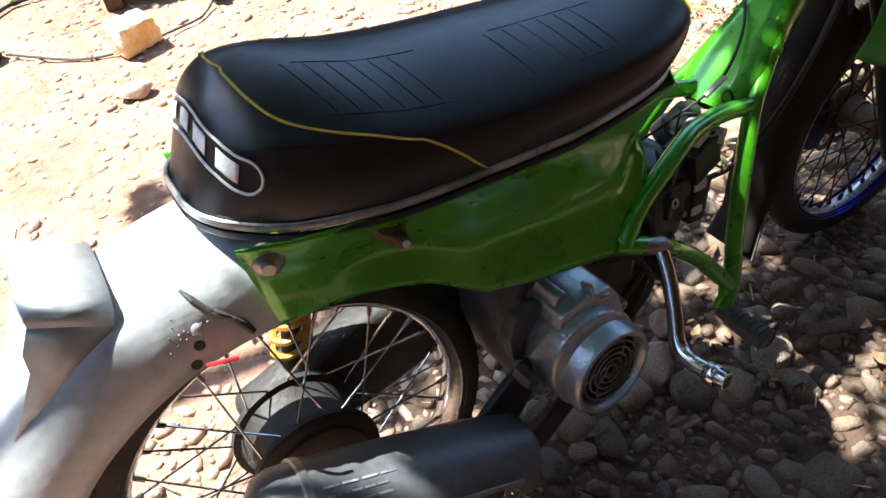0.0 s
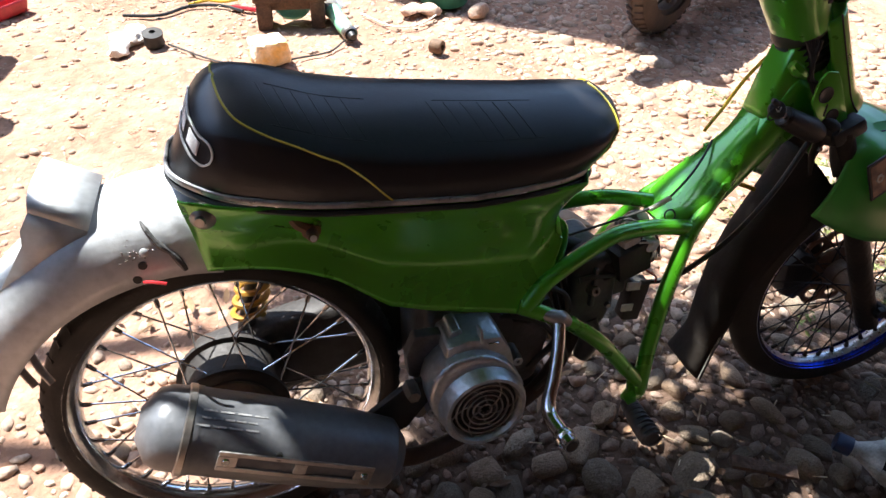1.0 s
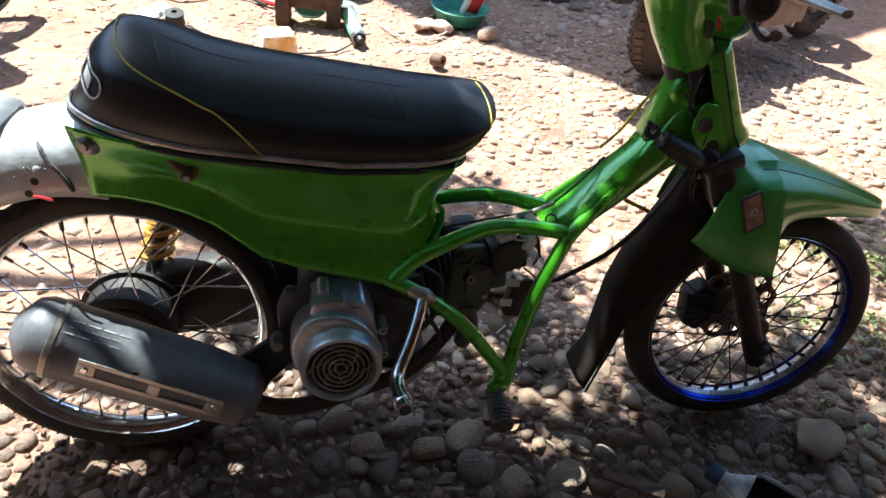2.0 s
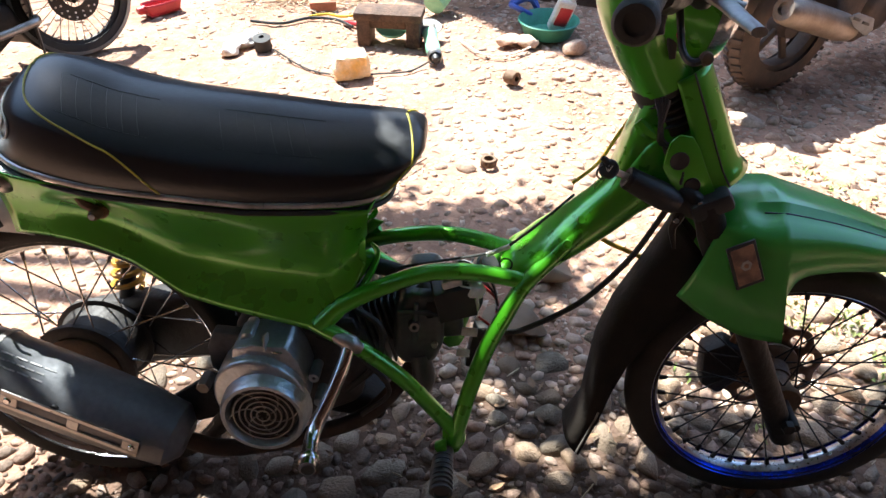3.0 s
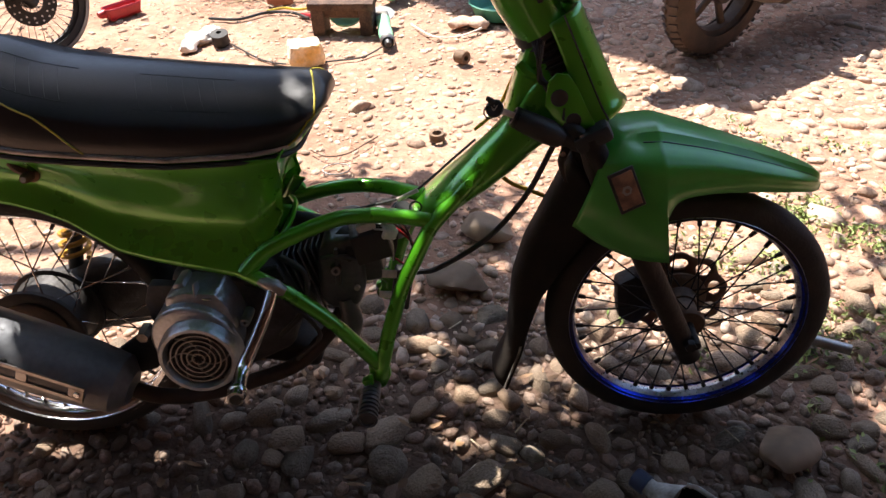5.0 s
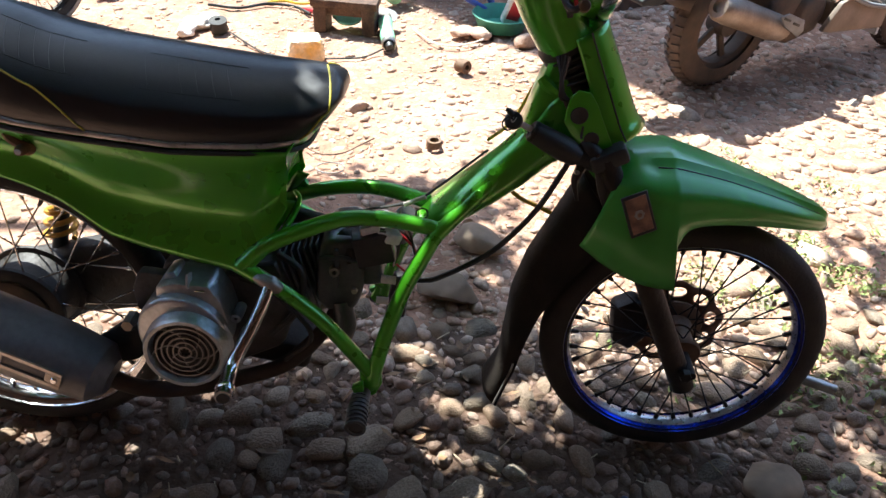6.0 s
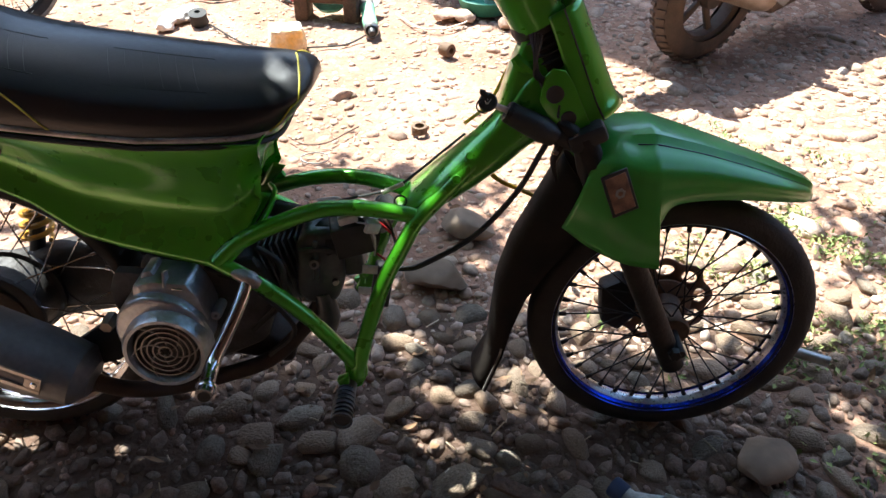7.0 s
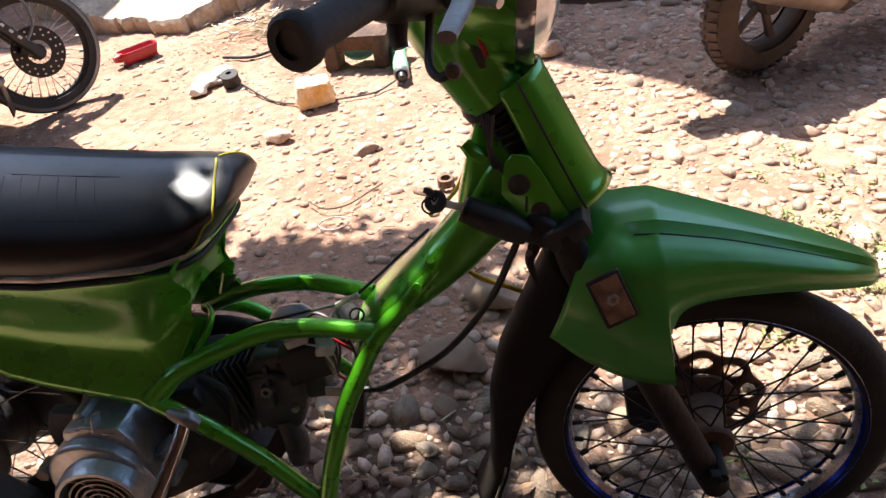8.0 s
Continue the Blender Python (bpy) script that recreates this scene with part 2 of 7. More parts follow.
def tube(pts, r, n=10, k=6, bm=None, closed=False, flat=1.0, up=(0, 0, 1)):
    """A round tube along a smooth line; r a radius or one for each given point."""
    bm = bm or bmesh.new()
    P = spline(pts, k, closed) if k > 1 else [Vector(p) for p in pts]
    if isinstance(r, (int, float)):
        R = [r] * len(P)
    else:
        R = [float(v) for v in np.interp(np.linspace(0, len(r) - 1, len(P)), range(len(r)), r)]
    rings, ref = [], None
    for i, p in enumerate(P):
        if closed:
            d = P[(i + 1) % len(P)] - P[i - 1]
        else:
            d = P[min(i + 1, len(P) - 1)] - P[max(i - 1, 0)]
        d.normalize()
        if ref is None:
            ref = Vector(up) if abs(d.dot(Vector(up))) < 0.95 else Vector((1, 0, 0))
        ref = (ref - d * ref.dot(d)).normalized()
        s = d.cross(ref)
        rings.append([bm.verts.new(p + (ref * math.sin(a) + s * math.cos(a) * flat) * R[i])
                      for a in (2 * math.pi * j / n for j in range(n))])
    for i in range(len(rings) if closed else len(rings) - 1):
        A, B = rings[i], rings[(i + 1) % len(rings)]
        for j in range(n):
            bm.faces.new((A[j], A[(j + 1) % n], B[(j + 1) % n], B[j]))
    if not closed:
        bm.faces.new(rings[0])
        bm.faces.new(rings[-1][::-1])
    return bm


def lathe(profile, n=32, m=None, bm=None, close=False):
    """Turns (radius, height) pairs round z; m lays the axis."""
    bm = bm or bmesh.new()
    m = m or Matrix.Identity(4)
    rings = []
    for r, h in profile:
        if r < 1e-5:
            rings.append([bm.verts.new(m @ Vector((0, 0, h)))])
        else:
            rings.append([bm.verts.new(m @ Vector((r * math.cos(a), r * math.sin(a), h)))
                          for a in (2 * math.pi * j / n for j in range(n))])
    pairs = list(zip(rings, rings[1:]))
    if close:
        pairs.append((rings[-1], rings[0]))
    for A, B in pairs:
        for j in range(n):
            q = [A[j % len(A)], A[(j + 1) % len(A)], B[(j + 1) % len(B)], B[j % len(B)]]
            q = list(dict.fromkeys(q))
            if len(q) > 2:
                bm.faces.new(q)
    return bm


def axis(p, d):
    """A pose at p whose z looks along d."""
    return Matrix.Translation(p) @ Vector(d).to_track_quat("Z", "Y").to_matrix().to_4x4()


def box(sx, sy, sz, m=None, bevel=0.004, seg=2, bm=None):
    b2 = bmesh.new()
    bmesh.ops.create_cube(b2, size=1)
    bmesh.ops.scale(b2, vec=(sx, sy, sz), verts=b2.verts)
    if bevel:
        bmesh.ops.bevel(b2, geom=b2.edges[:], offset=bevel, segments=seg, profile=0.5, affect="EDGES")
    bmesh.ops.transform(b2, matrix=m or Matrix.Identity(4), verts=b2.verts)
    if bm is None:
        return b2
    tmp = bpy.data.meshes.new("tmp")
    b2.to_mesh(tmp)
    b2.free()
    bm.from_mesh(tmp)
    bpy.data.meshes.remove(tmp)
    return bm


def sheet(f, nu, nv, closeu=False, bm=None):
    """A sheet of points f(u, v), u and v from 0 to 1."""
    bm = bm or bmesh.new()
    V = [[bm.verts.new(f(i / (nu if closeu else nu - 1), j / (nv - 1))) for j in range(nv)] for i in range(nu)]
    for i in range(nu if closeu else nu - 1):
        A, B = V[i], V[(i + 1) % nu]
        for j in range(nv - 1):
            bm.faces.new((A[j], A[j + 1], B[j + 1], B[j]))
    return bm


def prism(outline, y0, y1, bevel=0.004, seg=2):
    """An outline in x, z drawn through from y0 to y1."""
    bm = bmesh.new()
    vs = [bm.verts.new((x, y0, z)) for x, z in outline]
    f = bm.faces.new(vs)
    ret = bmesh.ops.extrude_face_region(bm, geom=[f])
    bmesh.ops.translate(bm, vec=(0, y1 - y0, 0), verts=[v for v in ret["geom"] if isinstance(v, bmesh.types.BMVert)])
    if bevel:
        bmesh.ops.bevel(bm, geom=bm.edges[:], offset=bevel, segments=seg, profile=0.5, affect="EDGES")
    return bm


def lerp(x, xs, ys):
    return float(np.interp(x, xs, ys))


def ground_z(x, y):
    z = 0.02 * noise.noise(Vector((x * 0.7, y * 0.7, 0.3))) + 0.008 * noise.noise(Vector((x * 4, y * 4, 1.7)))
    return z - 0.012


# ---- ground ----
def axis_steps(lo, hi, step):
    fine = list(np.arange(lo, hi + 1e-6, step))
    grow = [0.1, 0.25, 0.5, 1, 2, 4, 8, 20, 60, 200]
    return [lo - g for g in grow[::-1]] + fine + [hi + g for g in grow]


GX, GY = axis_steps(-2.6, 4.2, 0.035), axis_steps(-1.6, 4.6, 0.035)
verts = [(x, y, ground_z(x, y) + 0.006 * noise.noise(Vector((x * 13, y * 13, 4.1)))) for y in GY for x in GX]
w = len(GX)
faces = [(j * w + i, j * w + i + 1, (j + 1) * w + i + 1, (j + 1) * w + i) for j in range(len(GY) - 1) for i in range(w - 1)]
me = bpy.data.meshes.new("ground")
me.from_pydata(verts, [], faces)
me.polygons.foreach_set("use_smooth", [True] * len(faces))
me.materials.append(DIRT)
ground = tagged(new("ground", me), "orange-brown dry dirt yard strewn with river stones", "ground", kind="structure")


# ---- wheels ----
def spoked_wheel(parent, name, centre, R, sec, rim_r, rim_w, hub_r, hub_w, n, rim_mat, side_mat, spoke_mat, nip_mat, hub_mat,
                 label, tread=True, spoke_r=0.0016):
    """A wheel in the x-z plane: tyre, rim, hub, spokes and nipples."""
    y_axis = Matrix.Translation(centre) @ pose(0, 0, 0, 90, 0, 0)
    tyre_prof = []
    depth = R - rim_r
    for i in range(17):
        a = math.pi * (i / 16 - 0.5)
        h = math.sin(a) * sec * (0.74 + 0.26 * max(0.0, math.cos(a)) ** 0.5)
        r = rim_r - 0.006 + (depth + 0.006) * (max(0.0, math.cos(a)) ** 0.62)
        tyre_prof.append((r, h))
    wheel = part(name, lathe(tyre_prof, 72, y_axis), RUBBER, parent, label)
    ob = wheel
    if tread:
        bm = bmesh.new()
        for i in range(60):
            for s in (-1, 1):
                a = 2 * math.pi * (i + (0.5 if s > 0 else 0)) / 60
                m = y_axis @ pose(0, 0, 0, 0, 0, math.degrees(a)) @ pose(R - 0.0045, 0, s * sec * 0.45, 0, s * -24, s * 25)
                box(0.004, 0.004, sec * 0.62, m, 0, bm=bm)
        part("tread", bm, RUBBER, wheel)
    hw = rim_w / 2
    prof = [(rim_r, hw), (rim_r + 0.003, hw - 0.002), (rim_r - 0.004, hw - 0.006), (rim_r - 0.012, hw - 0.009),
            (rim_r - 0.02, hw * 0.45), (rim_r - 0.024, 0), (rim_r - 0.02, -hw * 0.45), (rim_r - 0.012, 0.009 - hw),
            (rim_r - 0.004, 0.006 - hw), (rim_r + 0.003, 0.002 - hw), (rim_r, -hw), (rim_r - 0.006, 0.003 - hw),
            (rim_r - 0.010, 0), (rim_r - 0.006, hw - 0.003)]
    if side_mat:
        prof = [(rim_r, hw), (rim_r + 0.002, hw - 0.002), (rim_r - 0.001, hw * 0.76), (rim_r - 0.004, hw * 0.64), (rim_r - 0.0125, hw * 0.3), (rim_r - 0.0145, 0),
                (rim_r - 0.0125, -hw * 0.3), (rim_r - 0.004, -hw * 0.64), (rim_r - 0.001, -hw * 0.76), (rim_r + 0.002, 0.002 - hw), (rim_r, -hw), (rim_r - 0.003, 0)]
    part("rim", lathe(prof, 96, y_axis, close=True), rim_mat, wheel)
    if side_mat:
        for s in (-1, 1):
            sp = [(rim_r - 0.001, s * (hw + 0.0005)), (rim_r - 0.004, s * (hw - 0.005)), (rim_r - 0.006, s * (hw - 0.008)), (rim_r - 0.0078, s * (hw - 0.0105)),
                  (rim_r - 0.0070, s * (hw - 0.0105)), (rim_r - 0.005, s * (hw - 0.008)), (rim_r - 0.002, s * (hw - 0.005)), (rim_r, s * (hw - 0.0015))]
            part("rim_side", lathe(sp, 96, y_axis, close=True), side_mat, wheel, "deep blue painted rim flank")
    hp = [(hub_r * 0.25, hub_w), (hub_r * 0.9, hub_w), (hub_r, hub_w * 0.9), (hub_r, hub_w * 0.72), (hub_r * 0.9, hub_w * 0.68),
          (hub_r * 0.82, hub_w * 0.3), (hub_r * 0.82, -hub_w * 0.3), (hub_r * 0.9, -hub_w * 0.68), (hub_r, -hub_w * 0.72),
          (hub_r, -hub_w * 0.9), (hub_r * 0.9, -hub_w), (hub_r * 0.7, -hub_w), (hub_r * 0.66, -hub_w * 0.86),
          (hub_r * 0.3, -hub_w * 0.86), (hub_r * 0.25, -hub_w)]
    part("hub", lathe(hp, 40, y_axis), hub_mat, wheel)
    first = nip = None
    fat = 1.15 if side_mat else 1.0
    for i in range(n):
        s = 1 if i % 2 else -1
        a = 2 * math.pi * i / n
        lean = (0.42 if (i // 2) % 2 else -0.42) * (0.09 / max(hub_r, 0.04)) ** 0.3
        p0 = y_axis @ Vector((hub_r * 0.93 * math.cos(a + lean), hub_r * 0.93 * math.sin(a + lean), s * hub_w * 0.8))
        seat_r = rim_r - (0.0148 if side_mat else 0.024)
        p1 = y_axis @ Vector((seat_r * math.cos(a), seat_r * math.sin(a), 0))
        d = p1 - p0
        m = axis(p0, d)
        if first is None:
            first = part("spoke", lathe([(0, 0), (spoke_r, 0), (spoke_r, d.length), (0, d.length)], 6), spoke_mat, wheel)
            first.matrix_basis = m
            nip = part("nipple", lathe([(0, -0.014), (spoke_r * fat * 2.1, -0.014), (spoke_r * fat * 2.6, 0), (0, 0.002)], 8), nip_mat, wheel)
            nip.matrix_basis = axis(p1, d)
        else:
            again(first, m)
            again(nip, axis(p1, d))
    return ob


def wave_disc(parent, centre, R, n=9):
    """A brake disc with a wavy rim and oval holes, in the x-z plane."""
    bm = bmesh.new()
    m = Matrix.Translation(centre) @ pose(0, 0, 0, 90, 0, 0)
    N = 108
    def hole(j):
        t = (j % 12) / 8
        return 0.02 + 0.105 * math.sqrt(max(0.0, 1 - (2 * t - 1) ** 2)) if t <= 1 else 0.02

    def ring(f):
        return [bm.verts.new(m @ Vector((R * f(j) * math.cos(2 * math.pi * j / N), R * f(j) * math.sin(2 * math.pi * j / N), 0))) for j in range(N)]

    edge = ring(lambda j: 1 + 0.05 * math.sin(2 * math.pi * (n * j / N - 0.08)))
    upper, lower = ring(lambda j: 0.775 + hole(j)), ring(lambda j: 0.775 - hole(j))
    bore = ring(lambda j: 0.56)
    for A, B, gaps in ((edge, upper, False), (upper, lower, True), (lower, bore, False)):
        for j in range(N):
            if not gaps or j % 12 >= 8:
                bm.faces.new((A[j], A[(j + 1) % N], B[(j + 1) % N], B[j]))
    return part("brake_disc", bm, DISC, parent, "dark rusty wavy brake disc", thick=0.004)


# ---- the green motorbike ----
BIKE = Matrix.Translation((0.105, 0.018, 0.0)) @ pose(0, 0, 0, 0, 0, -2.2) @ pose(0, 0, 0, -9, 0, 0)
bike = thing("motorbike", BIKE, "bright green stripped-down underbone motorbike on cobbles with a long black seat", "motorbike")

rear = spoked_wheel(bike, "rear_wheel", (-0.001, 0.018, 0.282), 0.281, 0.037, 0.2485, 0.058, 0.090, 0.05, 36, CHROME, None, CHROME, CHROME, HUBDARK,
                    "black road tyre on a chromed spoked rim")
part("brake_drum", lathe([(0.03, -0.062), (0.062, -0.060), (0.070, -0.055), (0.072, -0.02), (0.03, -0.02)], 40,
     Matrix.Translation((-0.001, 0.018, 0.282)) @ pose(0, 0, 0, 90, 0, 0) @ pose(0, 0, 0, 180, 0, 0)), RUST, rear, "rust-brown brake drum cover")
front = spoked_wheel(bike, "front_wheel", (1.235, 0, 0.264), 0.265, 0.031, 0.2195, 0.050, 0.032, 0.045, 36, RIMSIL, BLUE, IRON, IRON, RUST,
                     "slim black tyre on a blue and silver spoked rim", tread=False)
wave_disc(front, (1.235, 0.058, 0.264), 0.094)
part("disc_carrier", lathe([(0.020, 0.0), (0.052, 0.0), (0.056, 0.004), (0.056, 0.010), (0.050, 0.014), (0.034, 0.020), (0.030, 0.045), (0.020, 0.045)], 36, axis((1.235, 0.054, 0.264), (0, -1, 0)), close=True), RUST, front, "rust-brown brake disc carrier")
for i in range(6):
    a = 2 * math.pi * i / 6
    part("carrier_bolt", lathe([(0, 0.006), (0.005, 0.006), (0.006, 0)], 6, axis((1.235 + 0.043 * math.cos(a), 0.046, 0.264 + 0.043 * math.sin(a)), (0, -1, 0))), IRON, front)
part("axle", lathe([(0, -0.106), (0.008, -0.106), (0.009, -0.10), (0.009, 0.10), (0.008, 0.106), (0, 0.106)], 12,
     Matrix.Translation((1.235, 0, 0.264)) @ pose(0, 0, 0, 90, 0, 0)), IRON, front)


# seat: levels of a rounded plan from the trim up to the crown
def seat_zb(x):
    return lerp(x, [-0.02, 0.04, 0.15, 0.36, 0.5, 0.56, 0.62], [0.722, 0.706, 0.686, 0.662, 0.662, 0.664, 0.668])


def seat_zt(x):
    return lerp(x, [-0.01, 0.03, 0.06, 0.085, 0.11, 0.135, 0.18, 0.22, 0.26, 0.32, 0.40, 0.47, 0.575, 0.64],
                [0.824, 0.835, 0.836, 0.832, 0.826, 0.818, 0.803, 0.795, 0.789, 0.782, 0.772, 0.764, 0.757, 0.750])


def seat_w(x):
    return lerp(x, [-0.02, 0.06, 0.18, 0.4, 0.55, 0.63], [0.112, 0.128, 0.132, 0.127, 0.121, 0.119])


def seat_point(a, f, grow=0.0):
    """a: angle round the plan (0 ahead, 180 behind); f: 0 at the trim, 1 on the crown line."""
    hs = lerp(0.3 + 0.33 * math.copysign(abs(math.cos(a)) ** 0.55, math.cos(a)), [0.05, 0.12, 0.2, 0.28], [0.56, 0.54, 0.47, 0.42])
    if f < 0.4:
        h, s = hs * f / 0.4, 1.0 + 0.035 * math.sin(math.pi * f / 0.4)
    else:
        q = (f - 0.4) / 0.6 * math.pi / 2
        s = max(0.0, math.cos(q))
        h = hs + (1 - hs) * (1 - s ** 1.8) ** 0.75
    xr = -0.012 + 0.055 * h + 0.05 * (1 - s) ** 2
    xf = lerp(h, [0, 0.3, 0.6, 0.85, 1], [0.560, 0.590, 0.610, 0.612, 0.606]) - 0.022 * (1 - s) ** 2
    c, d = math.cos(a), math.sin(a)
    n = 3.6 if c < 0 else 5.2
    x = (xr + xf) / 2 + ((xf - xr) / 2 + grow) * math.copysign(abs(c) ** (2 / n), c)
    y = (seat_w(x) * s + grow) * math.copysign(abs(d) ** (2 / n), d)
    return Vector((x, y, seat_zb(x) + h * (seat_zt(x) - seat_zb(x)) + grow * h))


NS = 96
seat = part("seat", sheet(lambda u, v: seat_point(2 * math.pi * u, v), NS, 28, True), SEAT, bike, "long humped black vinyl seat with yellow piping")
part("seat_base", sheet(lambda u, v: Vector((*(seat_point(2 * math.pi * u, 0).xy * (1 - v) + Vector((0.28, 0)) * v),
     seat_point(2 * math.pi * u, 0).z - 0.004)), NS, 4, True), BLACK, seat)
ring = [seat_point(2 * math.pi * i / 120, 0.0, 0.002) for i in range(120)]
part("edge_trim", tube([p + Vector((0, 0, 0.002)) for p in ring], 0.0048, 8, 1, closed=True, flat=0.6), TRIM, seat, "grey rubber edge trim")
part("edge_lip", tube([p + Vector((0, 0, -0.009)) for p in ring], 0.0042, 6, 1, closed=True), BLACK, seat)


def on_seat(x, f, side=-1, grow=0.001):
    """The point of the seat's skin at a length x and level f, found by halving the angle."""
    lo, hi = 0.001, math.pi - 0.001
    for _ in range(30):
        mid = (lo + hi) / 2
        if seat_point(mid, f).x > x:
            lo = mid
        else:
            hi = mid
    p = seat_point(lo, f, grow)
    p.y *= -side
    return p


for side in (-1, 1):
    for line in (((0.256, 0.02), (0.249, 0.08), (0.221, 0.28), (0.189, 0.405), (0.149, 0.484), (0.110, 0.534), (0.082, 0.60), (0.068, 0.70), (0.062, 0.815), (0.060, 0.855), (0.02, 0.86)),
                 ((0.546, 0.02), (0.564, 0.16), (0.583, 0.40), (0.592, 0.515), (0.593, 0.66), (0.590, 0.79), (0.584, 0.92), (0.580, 0.982))):
        line = [on_seat(p.x, min(p.y, 0.999), side, 0.0006) for p in spline([(x, f, 0) for x, f in line], 6)]
        part("piping", tube(line, 0.0015, 6, 1), PIPING, seat, "yellow piping")
    # pressed pleats on the top
    for x0, x1 in ((0.12, 0.24), (0.33, 0.47)):
        part("pleat", tube([on_seat(x0 + (x1 - x0) * i / 6, 0.615, side, 0) for i in range(7)], 0.0006, 5, 2), BLACK, seat)
        part("pleat", tube([on_seat(x0 + (x1 - x0) * i / 6, 0.86, side, 0) for i in range(7)], 0.0006, 5, 2), BLACK, seat)
        for i in range(6):
            x = x0 + (x1 - x0) * (i + 0.5) / 6
            part("pleat", tube([on_seat(x - 0.02 * j / 4, 0.625 + 0.225 * j / 4, side, 0) for j in range(5)], 0.0006, 5, 2), BLACK, seat)

# maker's patch round the tail: a white outline with plain bars
ARC = [(0.0, math.pi)]
for i in range(1, 400):
    a = math.pi + i * 0.0045
    ARC.append((ARC[-1][0] + (seat_point(a, 0.3) - seat_point(a - 0.0045, 0.3)).length, a))


def tail_at(d, v):
    """The point of the tail d metres round from its middle, at level v."""
    a = lerp(abs(d), [p[0] for p in ARC], [p[1] for p in ARC])
    p = seat_point(a, v, 0.0012)
    if d < 0:
        p.y = -p.y
    return p


def tail_high(d, rise):
    """The point of the tail at d, a rise above the patch's middle line."""
    z = lerp(abs(d), [0, 0.03, 0.05, 0.07, 0.09, 0.115], [0.787, 0.785, 0.780, 0.772, 0.761, 0.752]) + rise
    lo, hi = 0.0, 0.85
    for _ in range(24):
        mid = (lo + hi) / 2
        lo, hi = (mid, hi) if tail_at(d, mid).z < z else (lo, mid)
    return tail_at(d, lo)


rim = []
for i in range(24):
    a = math.pi * (i / 23 - 0.5)
    rim.append((0.100 + 0.015 * math.cos(a), 0.0138 * math.sin(a)))
rim += [(0.100 - 0.20 * (i + 1) / 50, 0.0138) for i in range(49)]
rim += [(-d, -v) for d, v in rim]
part("patch_outline", tube([tail_high(d, v) for d, v in rim], 0.0015, 6, 1, closed=True), PRINT, seat, "white printed oval outline")
for i in range(5):
    d = -0.080 + 0.040 * i
    bm = sheet(lambda u, v: tail_high(d - 0.0125 + 0.025 * u, 0.0078 * (2 * v - 1)), 7, 7)
    part("patch_bar", bm, PRINT, seat, "white printed bar", thick=0.0006)


# side panels and tail shell under the seat
PX = [0.0, 0.05, 0.10, 0.14, 0.18, 0.21, 0.245, 0.30, 0.36, 0.42, 0.462, 0.495, 0.525]
PZ = [0.600, 0.597, 0.588, 0.573, 0.552, 0.526, 0.497, 0.479, 0.467, 0.456, 0.448, 0.50, 0.555]
PY = [0.102, 0.104, 0.106, 0.107, 0.108, 0.109, 0.111, 0.115, 0.121, 0.128, 0.134, 0.115, 0.090]


def panel_point(u, v):
    """u: from the right rear round the front to the left rear; v: from the seat down."""
    side = -1 if u < 0.5 else 1
    q = 1 - abs(u - 0.5) * 2
    if q < 0.86:
        x = 0.525 * q / 0.86
        top = Vector((x + 0.012 * min(1, x / 0.1), seat_w(x) * 0.97, seat_zb(x) - 0.006))
        bot = Vector((x + 0.015 * max(0, 1 - x / 0.1), lerp(x, PX, PY), lerp(x, PX, PZ)))
    else:
        e = (q - 0.86) / 0.14
        top = Vector((0.537 + 0.03 * math.sin(e * math.pi / 2), 0.099 * math.cos(e * math.pi / 2) ** 0.8, 0.668))
        bot = Vector((0.512 - 0.004 * math.sin(e * math.pi / 2), 0.09 * math.cos(e * math.pi / 2) ** 0.8, 0.555 + 0.02 * e))
    p = top.lerp(bot, v)
    # upright above, waisted, then flared out to the lower edge
    fore = min(1.0, max(0.0, (q - 0.1) / 0.35))
    waist = (0.010 + 0.020 * fore) * math.sin(math.pi * min(1, v / 1.15)) ** 1.6 * (1 if q < 0.86 else 0.5)
    waist += 0.004 * fore * math.exp(-((v - 0.66) / 0.20) ** 2)
    p.y = max(0.0, p.y - waist)
    hollow = math.exp(-((q - 0.22) / 0.10) ** 2 - ((v - 0.45) / 0.22) ** 2)
    p.y -= 0.006 * hollow
    if q > 0.8:
        p.x -= 0.010 * math.sin(math.pi * v) * min(1, (q - 0.8) / 0.1)
    return Vector((p.x, p.y * side, p.z))


